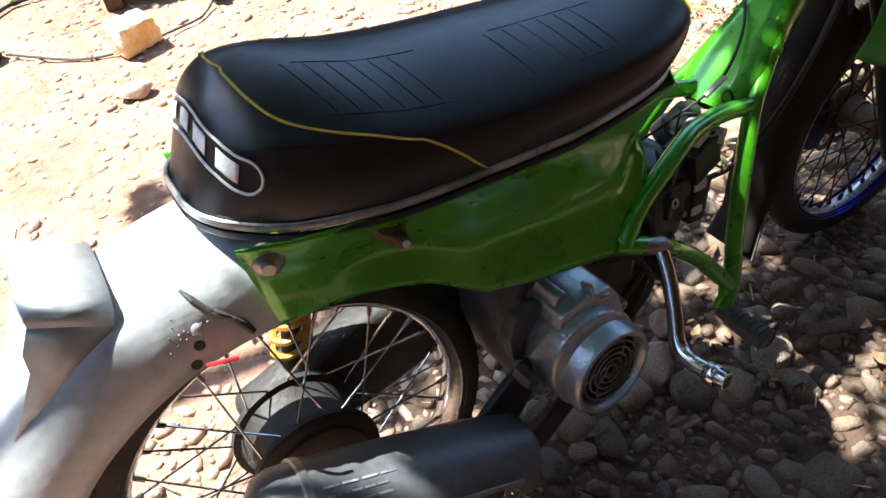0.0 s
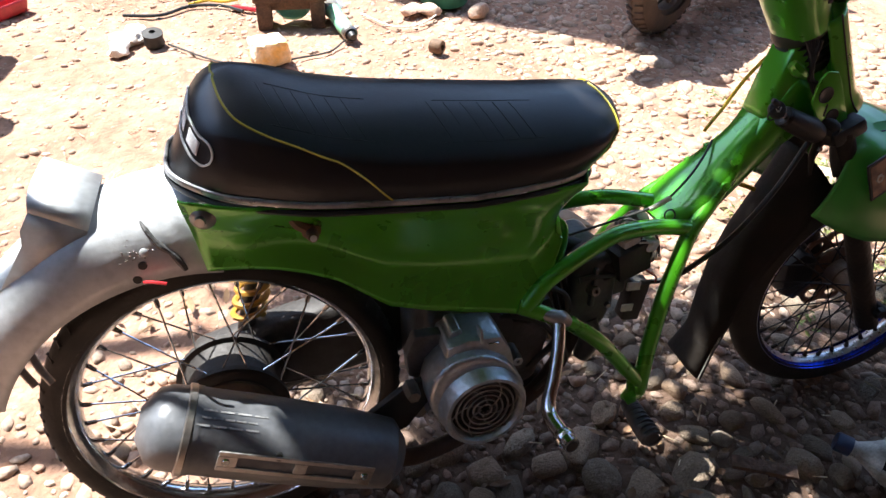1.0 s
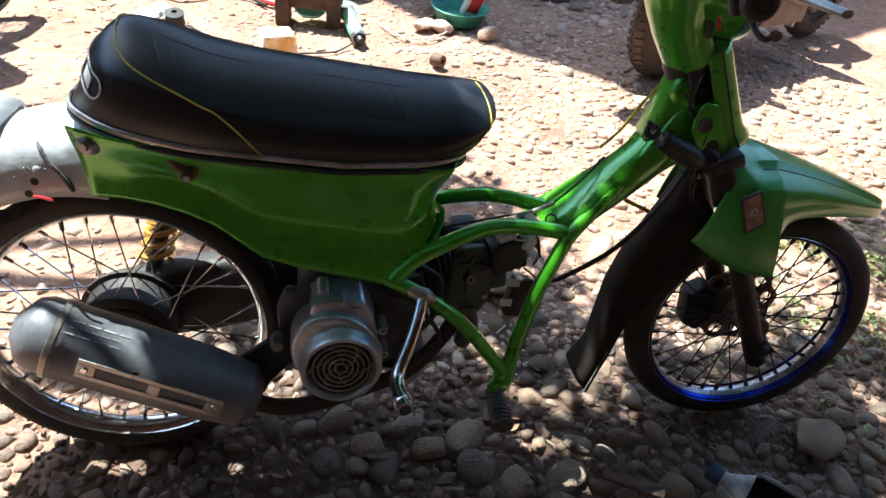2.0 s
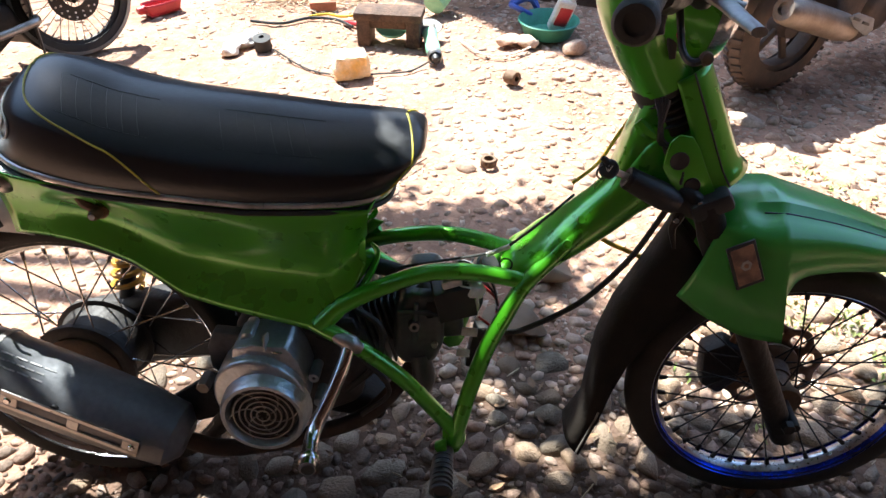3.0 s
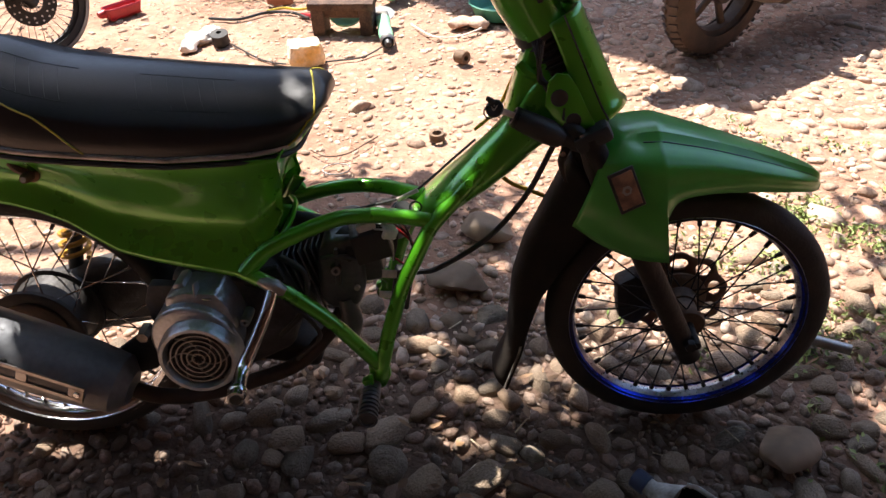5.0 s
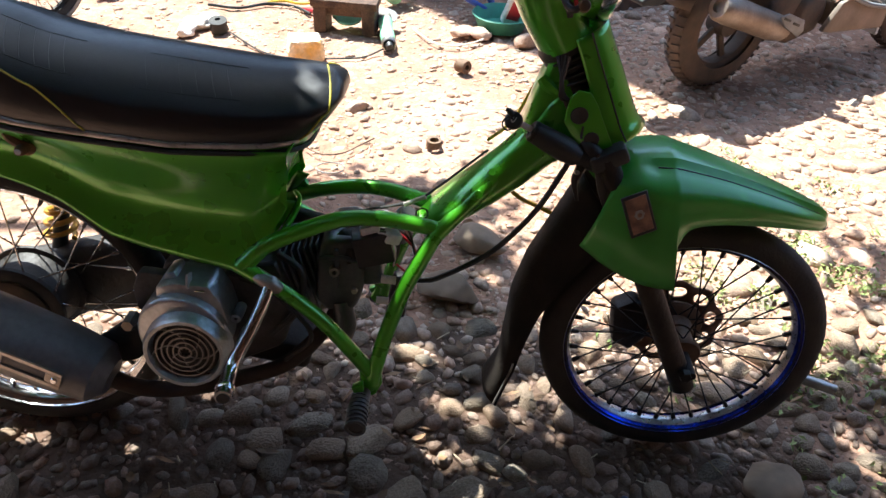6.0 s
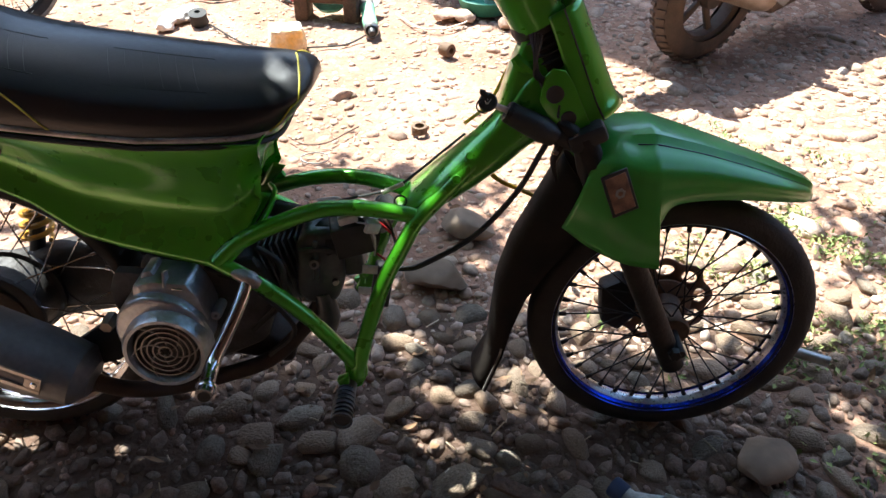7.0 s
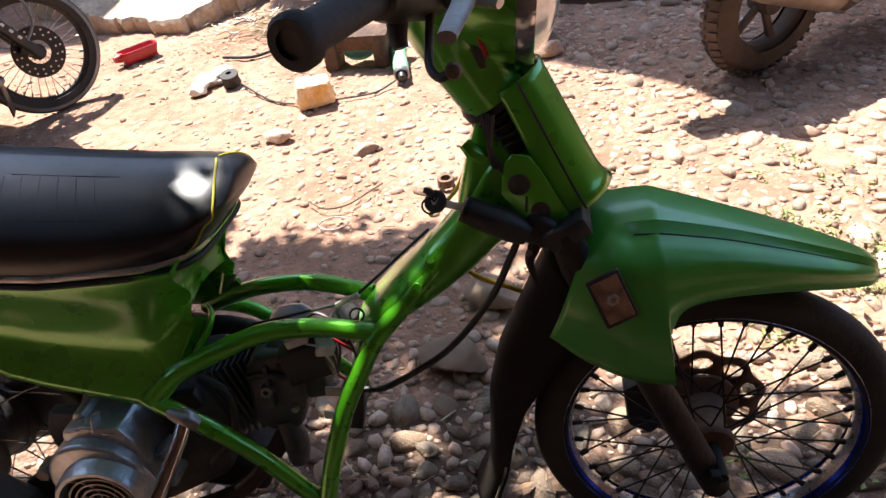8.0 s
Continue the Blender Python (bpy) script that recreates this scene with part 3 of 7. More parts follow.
part("tail_shell", sheet(panel_point, 90, 22), GREEN, bike, "glossy green side panels and tail shell", thick=0.003)
for s in (-1, 1):
    lip = [(0.506, s * 0.030, 0.560), (0.526, s * 0.042, 0.560), (0.536, s * 0.056, 0.549), (0.524, s * 0.078, 0.523), (0.495, s * 0.104, 0.487), (0.458, s * 0.130, 0.452)]
    part("flare", tube(lip[1 if s < 0 else 3:], [0.004, 0.009, 0.011, 0.011, 0.007] if s < 0 else [0.006, 0.010, 0.007], 12, 6, flat=0.5), GREEN, bike)
    part("flare_web", sheet(lambda u, v: Vector((0.512 - 0.055 * u, s * (0.060 + 0.060 * u), 0.552 - 0.088 * u)).lerp(Vector((0.534 - 0.072 * u, s * (0.056 + 0.070 * u), 0.548 - 0.094 * u)), v)
         + Vector((0, -s * 0.008 * math.sin(math.pi * v) * math.sin(math.pi * u), 0)), 14, 6), GREEN, bike, thick=0.002)
    # bolt bosses on the panel
    part("bolt", lathe([(0, 0.026), (0.006, 0.026), (0.008, 0.02), (0.008, 0.006), (0.013, 0.004), (0.013, 0)], 12,
         axis((0.150, s * 0.106, 0.641), (0, s, 0.05))), RUST, bike, "rusty bolt")
    part("bolt_hole", lathe([(0, 0.0275), (0.0042, 0.0275), (0.0045, 0.026)], 10, axis((0.150, s * 0.106, 0.641), (0, s, 0.05))), BARE, bike)
    part("bolt_stay", tube([(0.125, s * 0.112, 0.668), (0.135, s * 0.112, 0.655), (0.148, s * 0.108, 0.645)], [0.006, 0.009, 0.009], 8, 4), RUST, bike)
    part("boss", lathe([(0, 0.016), (0.006, 0.016), (0.007, 0.010), (0.012, 0.008), (0.016, 0.003), (0.0175, -0.004)], 20, axis((0.024, s * 0.110, 0.683), (-0.25, s, 0))), STEEL, bike, "dull metal bolt cap")


# rear mudguard: bare grey metal round the wheel
def dented(f, amp, freq):
    """Hammer marks over a sheet."""
    return lambda u, v: f(u, v) * (1 + amp * noise.noise(f(u, v) * freq))


def guard_point(u, v):
    th = radians(84 + 113 * u)
    rc = lerp(u, [0, 0.2, 0.45, 0.7, 1], [0.425, 0.42, 0.405, 0.378, 0.35])
    re = lerp(u, [0, 0.15, 0.35, 0.6, 1], [0.32, 0.325, 0.325, 0.315, 0.305])
    wid = lerp(u, [0, 0.4, 1], [0.094, 0.094, 0.08])
    ps = math.pi * (v - 0.5)
    r = re + (rc - re) * max(0, math.cos(ps)) ** 0.7
    y = wid * math.copysign(abs(math.sin(ps)) ** 0.75, ps)
    return Vector((r * math.cos(th), y, 0.272 + r * math.sin(th)))


guard = part("rear_mudguard", sheet(dented(lambda u, v: guard_point(u * (0.66 - 0.07 * abs(2 * v - 1) ** 2.4), v), 0.0022, 16), 60, 37), BARE, bike, "bare grey hammered metal rear mudguard", thick=0.002)
part("weld_seam", tube([guard_point(u, v) for u, v in ((0.07, 0.01), (0.078, 0.04), (0.088, 0.075), (0.10, 0.11), (0.108, 0.15), (0.115, 0.20), (0.12, 0.25))], [0.0035, 0.005, 0.003, 0.0045, 0.003, 0.0035, 0.0015], 8, 4), ALU_DARK, guard, "rough weld seam")
for v, u in ((0.012, 0.16), (0.05, 0.14)):
    p, p2 = guard_point(u, v), guard_point(u, v + 0.02)
    nrm = (guard_point(u + 0.02, v) - p).cross(p2 - p).normalized()
    if nrm.y > 0:
        nrm = -nrm
    part("hole", lathe([(0, 0.0006), (0.0055, 0.0006), (0.006, -0.001)], 16, axis(p, nrm)), BLACK, guard)
rnd = random.Random(8)
bm = bmesh.new()
for _ in range(22):
    u, v = rnd.gauss(0.14, 0.018), rnd.gauss(0.10, 0.03)
    if v > 0.005:
        p = guard_point(u, v)
        bmesh.ops.create_icosphere(bm, subdivisions=1, radius=rnd.uniform(0.0007, 0.0016), matrix=Matrix.Translation(p))
part("weld_spatter", bm, STEEL, guard)
part("filled_hole", lathe([(0, 0.0016), (0.004, 0.0014), (0.0062, 0)], 14, axis(guard_point(0.13, 0.10), (-0.15, -1, 0.35))), BARE, guard)
part("cable_end", tube([(-0.062, -0.10, 0.598), (-0.05, -0.11, 0.602), (-0.035, -0.112, 0.598)], 0.0022, 6, 4), REDP, guard, "red wire end")
# tail bracket folded from sheet: a top with rounded folds and two torn side cheeks
tb = bmesh.new()
fold = [(0.068, 0.0), (0.0672, 0.007), (0.064, 0.013), (0.058, 0.017), (0.048, 0.0195), (0.025, 0.0215), (0, 0.022)]
fold += [(-y, h) for y, h in fold[-2::-1]]
left = [tb.verts.new((-0.171 + 0.15 * h, y, 0.699 + h)) for y, h in fold]
right = [tb.verts.new((-0.114 + 0.45 * h, y, 0.663 + h)) for y, h in fold]
for i in range(len(fold) - 1):
    tb.faces.new((left[i], left[i + 1], right[i + 1], right[i]))
cheek = [(-0.123, 0.650), (-0.142, 0.632), (-0.160, 0.608), (-0.166, 0.588), (-0.173, 0.564), (-0.181, 0.591), (-0.205, 0.579), (-0.218, 0.565), (-0.243, 0.582), (-0.214, 0.622), (-0.190, 0.656), (-0.186, 0.676)]
for s, a, b in ((1, left[0], right[0]), (-1, left[-1], right[-1])):
    tb.faces.new([tb.verts.new(a.co), tb.verts.new(b.co)] + [tb.verts.new((x, s * (0.068 - 0.012 * max(0, (0.60 - z) / 0.04)), z)) for x, z in cheek])
part("tail_bracket", tb, BARE, bike, "folded bare sheet-metal tail bracket", thick=0.0018, sharp=30)
for k in (0, 1):
    part("brace_strip", tube([(-0.222 + 0.017 * k, -0.064, 0.566), (-0.243 + 0.018 * k, -0.074, 0.530), (-0.240 + 0.020 * k, -0.083, 0.490), (-0.229 + 0.020 * k, -0.088, 0.458)], 0.0050, 8, 4, flat=0.5), STEEL, guard)
part("plate_stay", box(0.09, 0.07, 0.004, pose(-0.275, 0, 0.60, 0, 35, 0), 0.001), BARE, bike)

PEG = mat("peg_rubber", (0.11, 0.115, 0.12), (0.06, 0.06, 0.06), 0.45, 0.1, 18)
# frame
TR = 0.0135
for s in (-1, 1):
    far = s > 0
    part("top_tube", tube([(0.44, 0.115, 0.455), (0.48, 0.098, 0.478), (0.52, 0.085, 0.498), (0.574, 0.062, 0.521), (0.63, 0.05, 0.531), (0.682, 0.042, 0.529), (0.745, 0.028, 0.518)] if far else
         [(0.45, -0.122, 0.458), (0.475, -0.114, 0.482), (0.50, -0.108, 0.498), (0.547, -0.098, 0.517), (0.595, -0.085, 0.530), (0.633, -0.074, 0.532), (0.692, -0.064, 0.525), (0.745, -0.064, 0.516), (0.772, -0.064, 0.508)], TR, 14), GREEN, bike)
    part("down_tube", tube([(0.862, s * 0.028, 0.602), (0.822, s * 0.045, 0.564), (0.783, s * 0.060, 0.527), (0.7585, s * 0.072, 0.502), (0.734, s * 0.088, 0.460), (0.709, s * 0.105, 0.413), (0.683, s * 0.125, 0.339), (0.667, s * 0.141, 0.279), (0.662, s * 0.144, 0.250)], TR, 14), GREEN, bike)
    part("lower_tube", tube([(0.44, s * 0.117, 0.462), (0.494, s * 0.133, 0.440), (0.543, s * 0.137, 0.406), (0.588, s * 0.138, 0.362), (0.632, s * 0.139, 0.306), (0.660, s * 0.142, 0.272)], TR * 0.95, 14), GREEN, bike)
    part("foot_bracket", prism([(0.640, 0.278), (0.655, 0.290), (0.678, 0.285), (0.680, 0.252), (0.668, 0.226), (0.646, 0.220), (0.632, 0.238), (0.642, 0.256)], s * 0.136, s * 0.149, 0.004), GREEN, bike)
    part("bracket_tab", prism([(0.628, 0.252), (0.648, 0.262), (0.650, 0.246), (0.634, 0.240)], s * 0.149, s * 0.165, 0.003), GREEN, bike)
    part("footpeg", tube([(0.645, s * 0.148, 0.232), (0.642, s * 0.19, 0.228), (0.640, s * 0.230, 0.225)], [0.0135, 0.016, 0.0145], 14, 3, flat=1.15), PEG, bike, "ribbed grey rubber footpeg")
    for i in range(8):
        part("peg_rib", lathe([(0.013, -0.002), (0.0172, -0.0014), (0.0172, 0.0014), (0.013, 0.002)], 14, axis((0.6432, s * (0.166 + 0.0095 * i), 0.2293), (0, 1, 0)), close=True), PEG, bike)


def backbone_point(u, v):
    """A flattened hollow beam that narrows from the tubes' joint up to the steering head."""
    q = u * 6
    k = range(7)
    c = Vector((lerp(q, k, [0.738, 0.764, 0.80, 0.84, 0.88, 0.925, 0.962]), 0, lerp(q, k, [0.500, 0.520, 0.545, 0.574, 0.607, 0.652, 0.70])))
    wide, high = lerp(q, k, [0.036, 0.058, 0.062, 0.050, 0.040, 0.038, 0.038]), lerp(q, k, [0.013, 0.019, 0.026, 0.032, 0.036, 0.038, 0.038])
    a = 2 * math.pi * v
    cs, sn = math.cos(a), math.sin(a)
    up = Vector((-0.62, 0, 0.78))
    return c + up * high * math.copysign(abs(sn) ** 0.75, sn) + Vector((0, wide * math.copysign(abs(cs) ** 0.75, cs), 0))


bm = sheet(lambda u, v: backbone_point(v, u), 40, 36, True)
part("backbone", bm, GREEN, bike, "pressed green backbone joining the frame tubes")
part("head_box", prism([(0.938, 0.738), (0.922, 0.720), (0.880, 0.648), (0.870, 0.631), (0.842, 0.602), (0.848, 0.580), (0.843, 0.556), (0.881, 0.578), (0.951, 0.630), (0.981, 0.645), (1.00, 0.66), (0.975, 0.722)], -0.037, 0.037, 0.012, 3), GREEN, bike, "pressed green frame box behind the head")
part("tab_edge", tube([(0.832, -0.034, 0.599), (0.843, -0.039, 0.592), (0.858, -0.0395, 0.590), (0.872, -0.0385, 0.595)], [0.0012, 0.002, 0.002, 0.001], 6, 3), GREEN, bike)
for s in (-1, 1):
    part("bolt", lathe([(0, 0.012), (0.007, 0.012), (0.008, 0.008), (0.008, 0)], 10, axis((0.825, s * 0.046, 0.570), (0, s, 0.4))), GREEN, bike)
    part("bolt", lathe([(0, 0.010), (0.006, 0.010), (0.007, 0.007), (0.007, 0)], 10, axis((0.845, s * 0.032, 0.602), (0, s, 0.8))), GREEN, bike)
part("weld_bead", tube([(0.466, -0.128, 0.450), (0.484, -0.136, 0.447), (0.502, -0.140, 0.440), (0.516, -0.140, 0.430)], [0.007, 0.010, 0.014, 0.009], 10, 4), STEEL, bike, "burnt weld bead on the lower tube")
STEER = Vector((-0.47, 0, 0.88)).normalized()       # up along the steering axis
HEAD = Vector((0.965, 0, 0.76))
part("head_tube", lathe([(0.028, -0.12), (0.030, -0.115), (0.030, 0.10), (0.028, 0.105)], 24, axis(HEAD, STEER)), GREEN, bike)
part("head_gusset", prism([(0.885, 0.672), (0.905, 0.745), (0.925, 0.80), (0.96, 0.80), (1.03, 0.66), (0.99, 0.625), (0.945, 0.645)], -0.03, 0.03, 0.012, 3), GREEN, bike)
head_plate = part("head_plate", prism([(0.949, 0.742), (0.946, 0.723), (0.945, 0.704), (0.968, 0.669), (1.021, 0.657), (1.026, 0.668), (1.009, 0.699), (0.992, 0.733), (0.979, 0.751), (0.960, 0.754)], -0.063, -0.058, 0.0015), GREEN, bike, "green head side plate with two round holes")
for x, z, r in ((0.966, 0.716, 0.0135), (0.990, 0.679, 0.012)):
    part("hole", lathe([(0, 0.0006), (r - 0.002, 0.0006), (r - 0.0008, 0.0014), (r, 0.0008), (r, -0.001)], 24, axis((x, -0.0635, z), (0, -1, 0))), BLACK, head_plate, "dark round hole")


# head cover: a half pipe down the front of the head tube
def cover_point(u, v):
    a = radians(-104 + 208 * u)
    base = Vector((0.974, 0, 0.836)).lerp(Vector((1.046, 0, 0.676)), v)
    r = lerp(v, [0, 0.85, 0.95, 1], [0.047, 0.052, 0.055, 0.061])
    fwd = Vector((STEER.z, 0, -STEER.x))
    return base + fwd * (math.cos(a) * r - 0.018) + Vector((0, math.sin(a) * r, 0))


part("head_cover", sheet(cover_point, 33, 16), GREEN, bike, "green half-round steering head cover", thick=0.003)

for i in range(4):
    part("boot_rib", lathe([(0.034, -0.0045), (0.0395, -0.001), (0.0395, 0.001), (0.034, 0.0045)], 24, axis(HEAD + STEER * (0.036 - 0.011 * i) + Vector((0.002 * i, 0, 0)), STEER), close=True), BLACK, bike)
part("neck_clamp", tube([(0.975, -0.052, 0.672), (0.995, -0.064, 0.660), (1.018, -0.060, 0.645)], [0.010, 0.013, 0.009], 10, 4), IRON, bike)
part("clamp_screw", lathe([(0, 0.006), (0.005, 0.006), (0.006, 0)], 8, axis((1.002, -0.074, 0.655), (0, -1, 0.2))), CHROME, bike)
part("head_ring", lathe([(0.030, -0.012), (0.040, -0.010), (0.042, 0.0), (0.040, 0.010), (0.030, 0.012)], 28, axis(HEAD + STEER * 0.052, STEER)), BLACK, bike, "black steering head ring")
part("stem", lathe([(0.026, -0.02), (0.034, -0.016), (0.034, 0.045), (0.026, 0.05)], 24, axis(HEAD + STEER * 0.0, STEER)), IRON, bike)
for i in range(5):
    part("wire", tube([(0.925 + 0.004 * i, -0.035 - 0.004 * i, 0.80), (0.935, -0.052, 0.765 - 0.006 * i), (0.945 + 0.004 * i, -0.05, 0.73), (0.975, -0.062, 0.68 + 0.004 * i)], 0.0026, 6, 5), BLACK, bike)
part("tape", tube([(0.905, -0.042, 0.765), (0.915, -0.046, 0.755), (0.93, -0.047, 0.745)], [0.008, 0.011, 0.007], 8, 3), GREEN, bike, "scrap of green tape on the wiring")

# kick lever in chrome, with its welded foot
part("bent_bar", tube([(0.500, -0.138, 0.442), (0.490, -0.165, 0.414), (0.472, -0.196, 0.377), (0.455, -0.22, 0.347), (0.452, -0.245, 0.338), (0.457, -0.295, 0.340)], [0.0105, 0.0105, 0.0105, 0.011, 0.0115, 0.0125], 14, 5), CHROME, bike, "bent chromed brake bar")
part("bar_collar", lathe([(0.0135, -0.008), (0.0155, -0.004), (0.0155, 0.004), (0.0135, 0.008)], 16, axis((0.455, -0.275, 0.337), (0.08, -1, 0.03)), close=True), CHROME, bike)
part("bar_hole", lathe([(0, 0.0005), (0.009, 0.0005), (0.0095, 0)], 14, axis((0.4573, -0.2955, 0.338), (0.08, -1, 0.03))), BLACK, bike)

HEADBLACK = mat("engine_black", (0.115, 0.13, 0.135), (0.06, 0.067, 0.072), 0.36, 0.4, 14, 0.12, 120)
# engine
engine = part("engine", prism([(0.31, 0.44), (0.40, 0.455), (0.50, 0.43), (0.52, 0.36), (0.50, 0.27), (0.38, 0.212), (0.31, 0.225), (0.297, 0.27), (0.297, 0.40)], -0.085, 0.12, 0.018, 3), ALU_DARK, bike, "grimy dark scooter engine with a silver fan cover")
part("transmission_case", prism([(-0.06, 0.33), (0.10, 0.37), (0.30, 0.40), (0.36, 0.33), (0.30, 0.25), (0.05, 0.21), (-0.06, 0.23)], 0.065, 0.135, 0.02, 3), HUBDARK, engine)
# fan cover: shroud, ring and spiral grille
FAN = Vector((0.367, -0.194, 0.334))
my = axis(FAN, (0.02, -1, 0.03))
part("fan_cover", lathe([(0.052, -0.014), (0.057, 0.0), (0.0625, 0.0), (0.0665, -0.007), (0.068, -0.028), (0.071, -0.034)], 48, my), ALU, engine, "silver cast fan cover with a black spiral grille")
scroll = []
for i in range(40):
    a = 2 * math.pi * i / 40
    rr = 0.070 + 0.010 * math.exp(-((a - 2.2) / 0.9) ** 2)
    scroll.append((0.360 + rr * math.cos(a), 0.346 + rr * math.sin(a)))
part("shroud", prism(scroll, -0.168, -0.105, 0.007, 3), ALU, engine, "silver scroll housing")
part("duct", prism([(0.312, 0.380), (0.320, 0.432), (0.352, 0.440), (0.404, 0.436), (0.420, 0.408), (0.430, 0.365), (0.36, 0.34)], -0.150, -0.07, 0.006, 2), ALU, engine, "cooling duct")
part("duct_fin", box(0.004, 0.020, 0.024, pose(0.372, -0.142, 0.442, -18, 0, 0), 0.001), ALU, engine)
part("duct_notch", prism([(0.326, 0.432), (0.332, 0.446), (0.346, 0.448), (0.350, 0.438)], -0.130, -0.085, 0.003), ALU, engine)
part("duct_slot", box(0.016, 0.003, 0.003, pose(0.390, -0.1515, 0.428, 0, 4, 0), 0.0008), CHROME, engine)
for x, z in ((0.438, 0.368), (0.442, 0.318), (0.298, 0.300)):
    part("lug", lathe([(0.003, 0.004), (0.003, 0.008), (0.008, 0.008), (0.009, 0.0), (0.009, -0.03)], 12, axis((x, -0.130, z), (0, -1, 0))), ALU, engine)
part("fan_backing", lathe([(0, -0.024), (0.060, -0.024)], 40, my), BLACK, engine)
bm = bmesh.new()
for k, r in enumerate((0.010, 0.019, 0.028, 0.037, 0.046)):
    lathe([(r - 0.0012, -0.006), (r + 0.0012, -0.006), (r + 0.0012, -0.010), (r - 0.0012, -0.010)], 40, my, bm, True)
for i in range(6):
    a = 2 * math.pi * i / 6
    tube([my @ Vector((r * math.cos(a + r * 22), r * math.sin(a + r * 22), -0.008)) for r in np.linspace(0.006, 0.057, 7)], 0.0013, 5, 2, bm)
part("grille", bm, STEEL, engine, "spiral fan grille")
# cylinder and head ahead of the case
cyl = axis((0.50, -0.005, 0.385), (1, 0, 0.28))
for i in range(7):
    m = cyl @ pose(0, 0, 0.012 + 0.011 * i)
    part("fin", box(0.105 - 0.002 * i, 0.125, 0.004, m, 0.0012, 1), HEADBLACK, engine)
part("cylinder", lathe([(0.042, 0), (0.042, 0.09)], 24, cyl), IRON, engine)
part("cylinder_head", prism([(0.555, 0.365), (0.560, 0.455), (0.578, 0.482), (0.622, 0.488), (0.640, 0.470), (0.640, 0.385), (0.625, 0.345), (0.575, 0.340)], -0.068, 0.07, 0.012, 3), HEADBLACK, engine, "black cylinder head")
part("head_rib", prism([(0.588, 0.395), (0.592, 0.470), (0.600, 0.470), (0.598, 0.395)], -0.076, -0.06, 0.003), HEADBLACK, engine)
part("head_rib", tube([(0.568, -0.070, 0.450), (0.60, -0.074, 0.455), (0.634, -0.070, 0.448)], 0.005, 8, 4), HEADBLACK, engine)
part("chain_case", tube([(0.600, -0.055, 0.36), (0.607, -0.058, 0.31), (0.60, -0.05, 0.27)], [0.018, 0.020, 0.016], 12, 4), HEADBLACK, engine)
part("spark_plug_boss", lathe([(0.004, 0.014), (0.008, 0.014), (0.010, 0.0), (0.010, -0.02)], 14, axis((0.592, -0.070, 0.428), (0.1, -1, 0.25))), STEEL, engine)
part("rocker_hump", tube([(0.60, -0.03, 0.475), (0.62, -0.045, 0.462), (0.63, -0.058, 0.44)], [0.02, 0.026, 0.02], 12, 4), BLACK, engine)
for x, z in ((0.625, 0.39),):
    part("head_bolt", lathe([(0, 0.006), (0.005, 0.006), (0.006, 0)], 8, axis((x, -0.07, z), (0, -1, 0))), STEEL, engine)
part("rocker_cover", prism([(0.635, 0.385), (0.632, 0.455), (0.668, 0.462), (0.672, 0.39)], -0.05, 0.045, 0.008, 3), HEADBLACK, engine)
part("ignition_box", box(0.062, 0.055, 0.055, pose(0.655, -0.055, 0.474, 0, -12, 8), 0.003), BLACK, bike, "black control box")
part("connector", box(0.032, 0.03, 0.014, pose(0.650, -0.062, 0.510, 0, -14, 8), 0.003), WHITE, bike, "white wire connector")
part("regulator", box(0.035, 0.03, 0.08, pose(0.70, -0.03, 0.36, 0, 10, 0), 0.004), BLACK, bike)
part("tag", box(0.026, 0.004, 0.016, pose(0.682, -0.055, 0.405, 0, 5, 0), 0.001), WHITE, bike)
part("tag", box(0.022, 0.004, 0.014, pose(0.672, -0.06, 0.365, 0, 5, 0), 0.001), WHITE, bike)
for i in range(7):
    y = -0.075 + 0.007 * i
    part("wire", tube([(0.665, y, 0.507), (0.683 + 0.002 * i, y - 0.006, 0.505), (0.694 + 0.003 * (i % 3), y, 0.475), (0.690, -0.05 + 0.003 * i, 0.43)], 0.0016, 5, 5), WHITE if i % 3 == 0 else BLACK, bike)
part("wire", tube([(0.695, -0.06, 0.44), (0.715, -0.065, 0.425), (0.72, -0.06, 0.41)], 0.002, 5, 4), REDP, bike, "red wire")
part("connector", box(0.026, 0.022, 0.020, pose(0.688, -0.070, 0.498, 10, 20, 30), 0.003), WHITE, bike, "white wire connector")
part("carburettor", lathe([(0.010, 0.030), (0.020, 0.030), (0.022, 0.022), (0.022, 0.0), (0.026, -0.004), (0.026, -0.030), (0.016, -0.036)], 20, axis((0.700, 0.015, 0.478), (0.3, -0.5, 0.8))), HEADBLACK, bike, "grey carburettor body")
part("carburettor_cap", lathe([(0, 0.040), (0.014, 0.040), (0.016, 0.034), (0.016, 0.028)], 16, axis((0.700, 0.015, 0.478), (0.3, -0.5, 0.8))), BLACK, bike)
for k in range(4):
    part("wire", tube([(0.640 + 0.008 * k, -0.035, 0.500), (0.670 + 0.006 * k, -0.02 - 0.01 * k, 0.520 - 0.006 * k), (0.712 + 0.004 * k, -0.045, 0.500 - 0.012 * k), (0.726, -0.05 + 0.008 * k, 0.455 - 0.01 * k)], 0.0022, 6, 5), (BLACK, WHITE, BLACK, REDP)[k], bike)
part("clamp_ring", tube([Vector((0.735, -0.045, 0.53)) + Vector((0.010 * math.cos(a), 0.004 * math.sin(a), 0.008 * math.sin(a))) for a in [k * math.tau / 14 for k in range(15)]], 0.0015, 6, 2), IRON, bike)
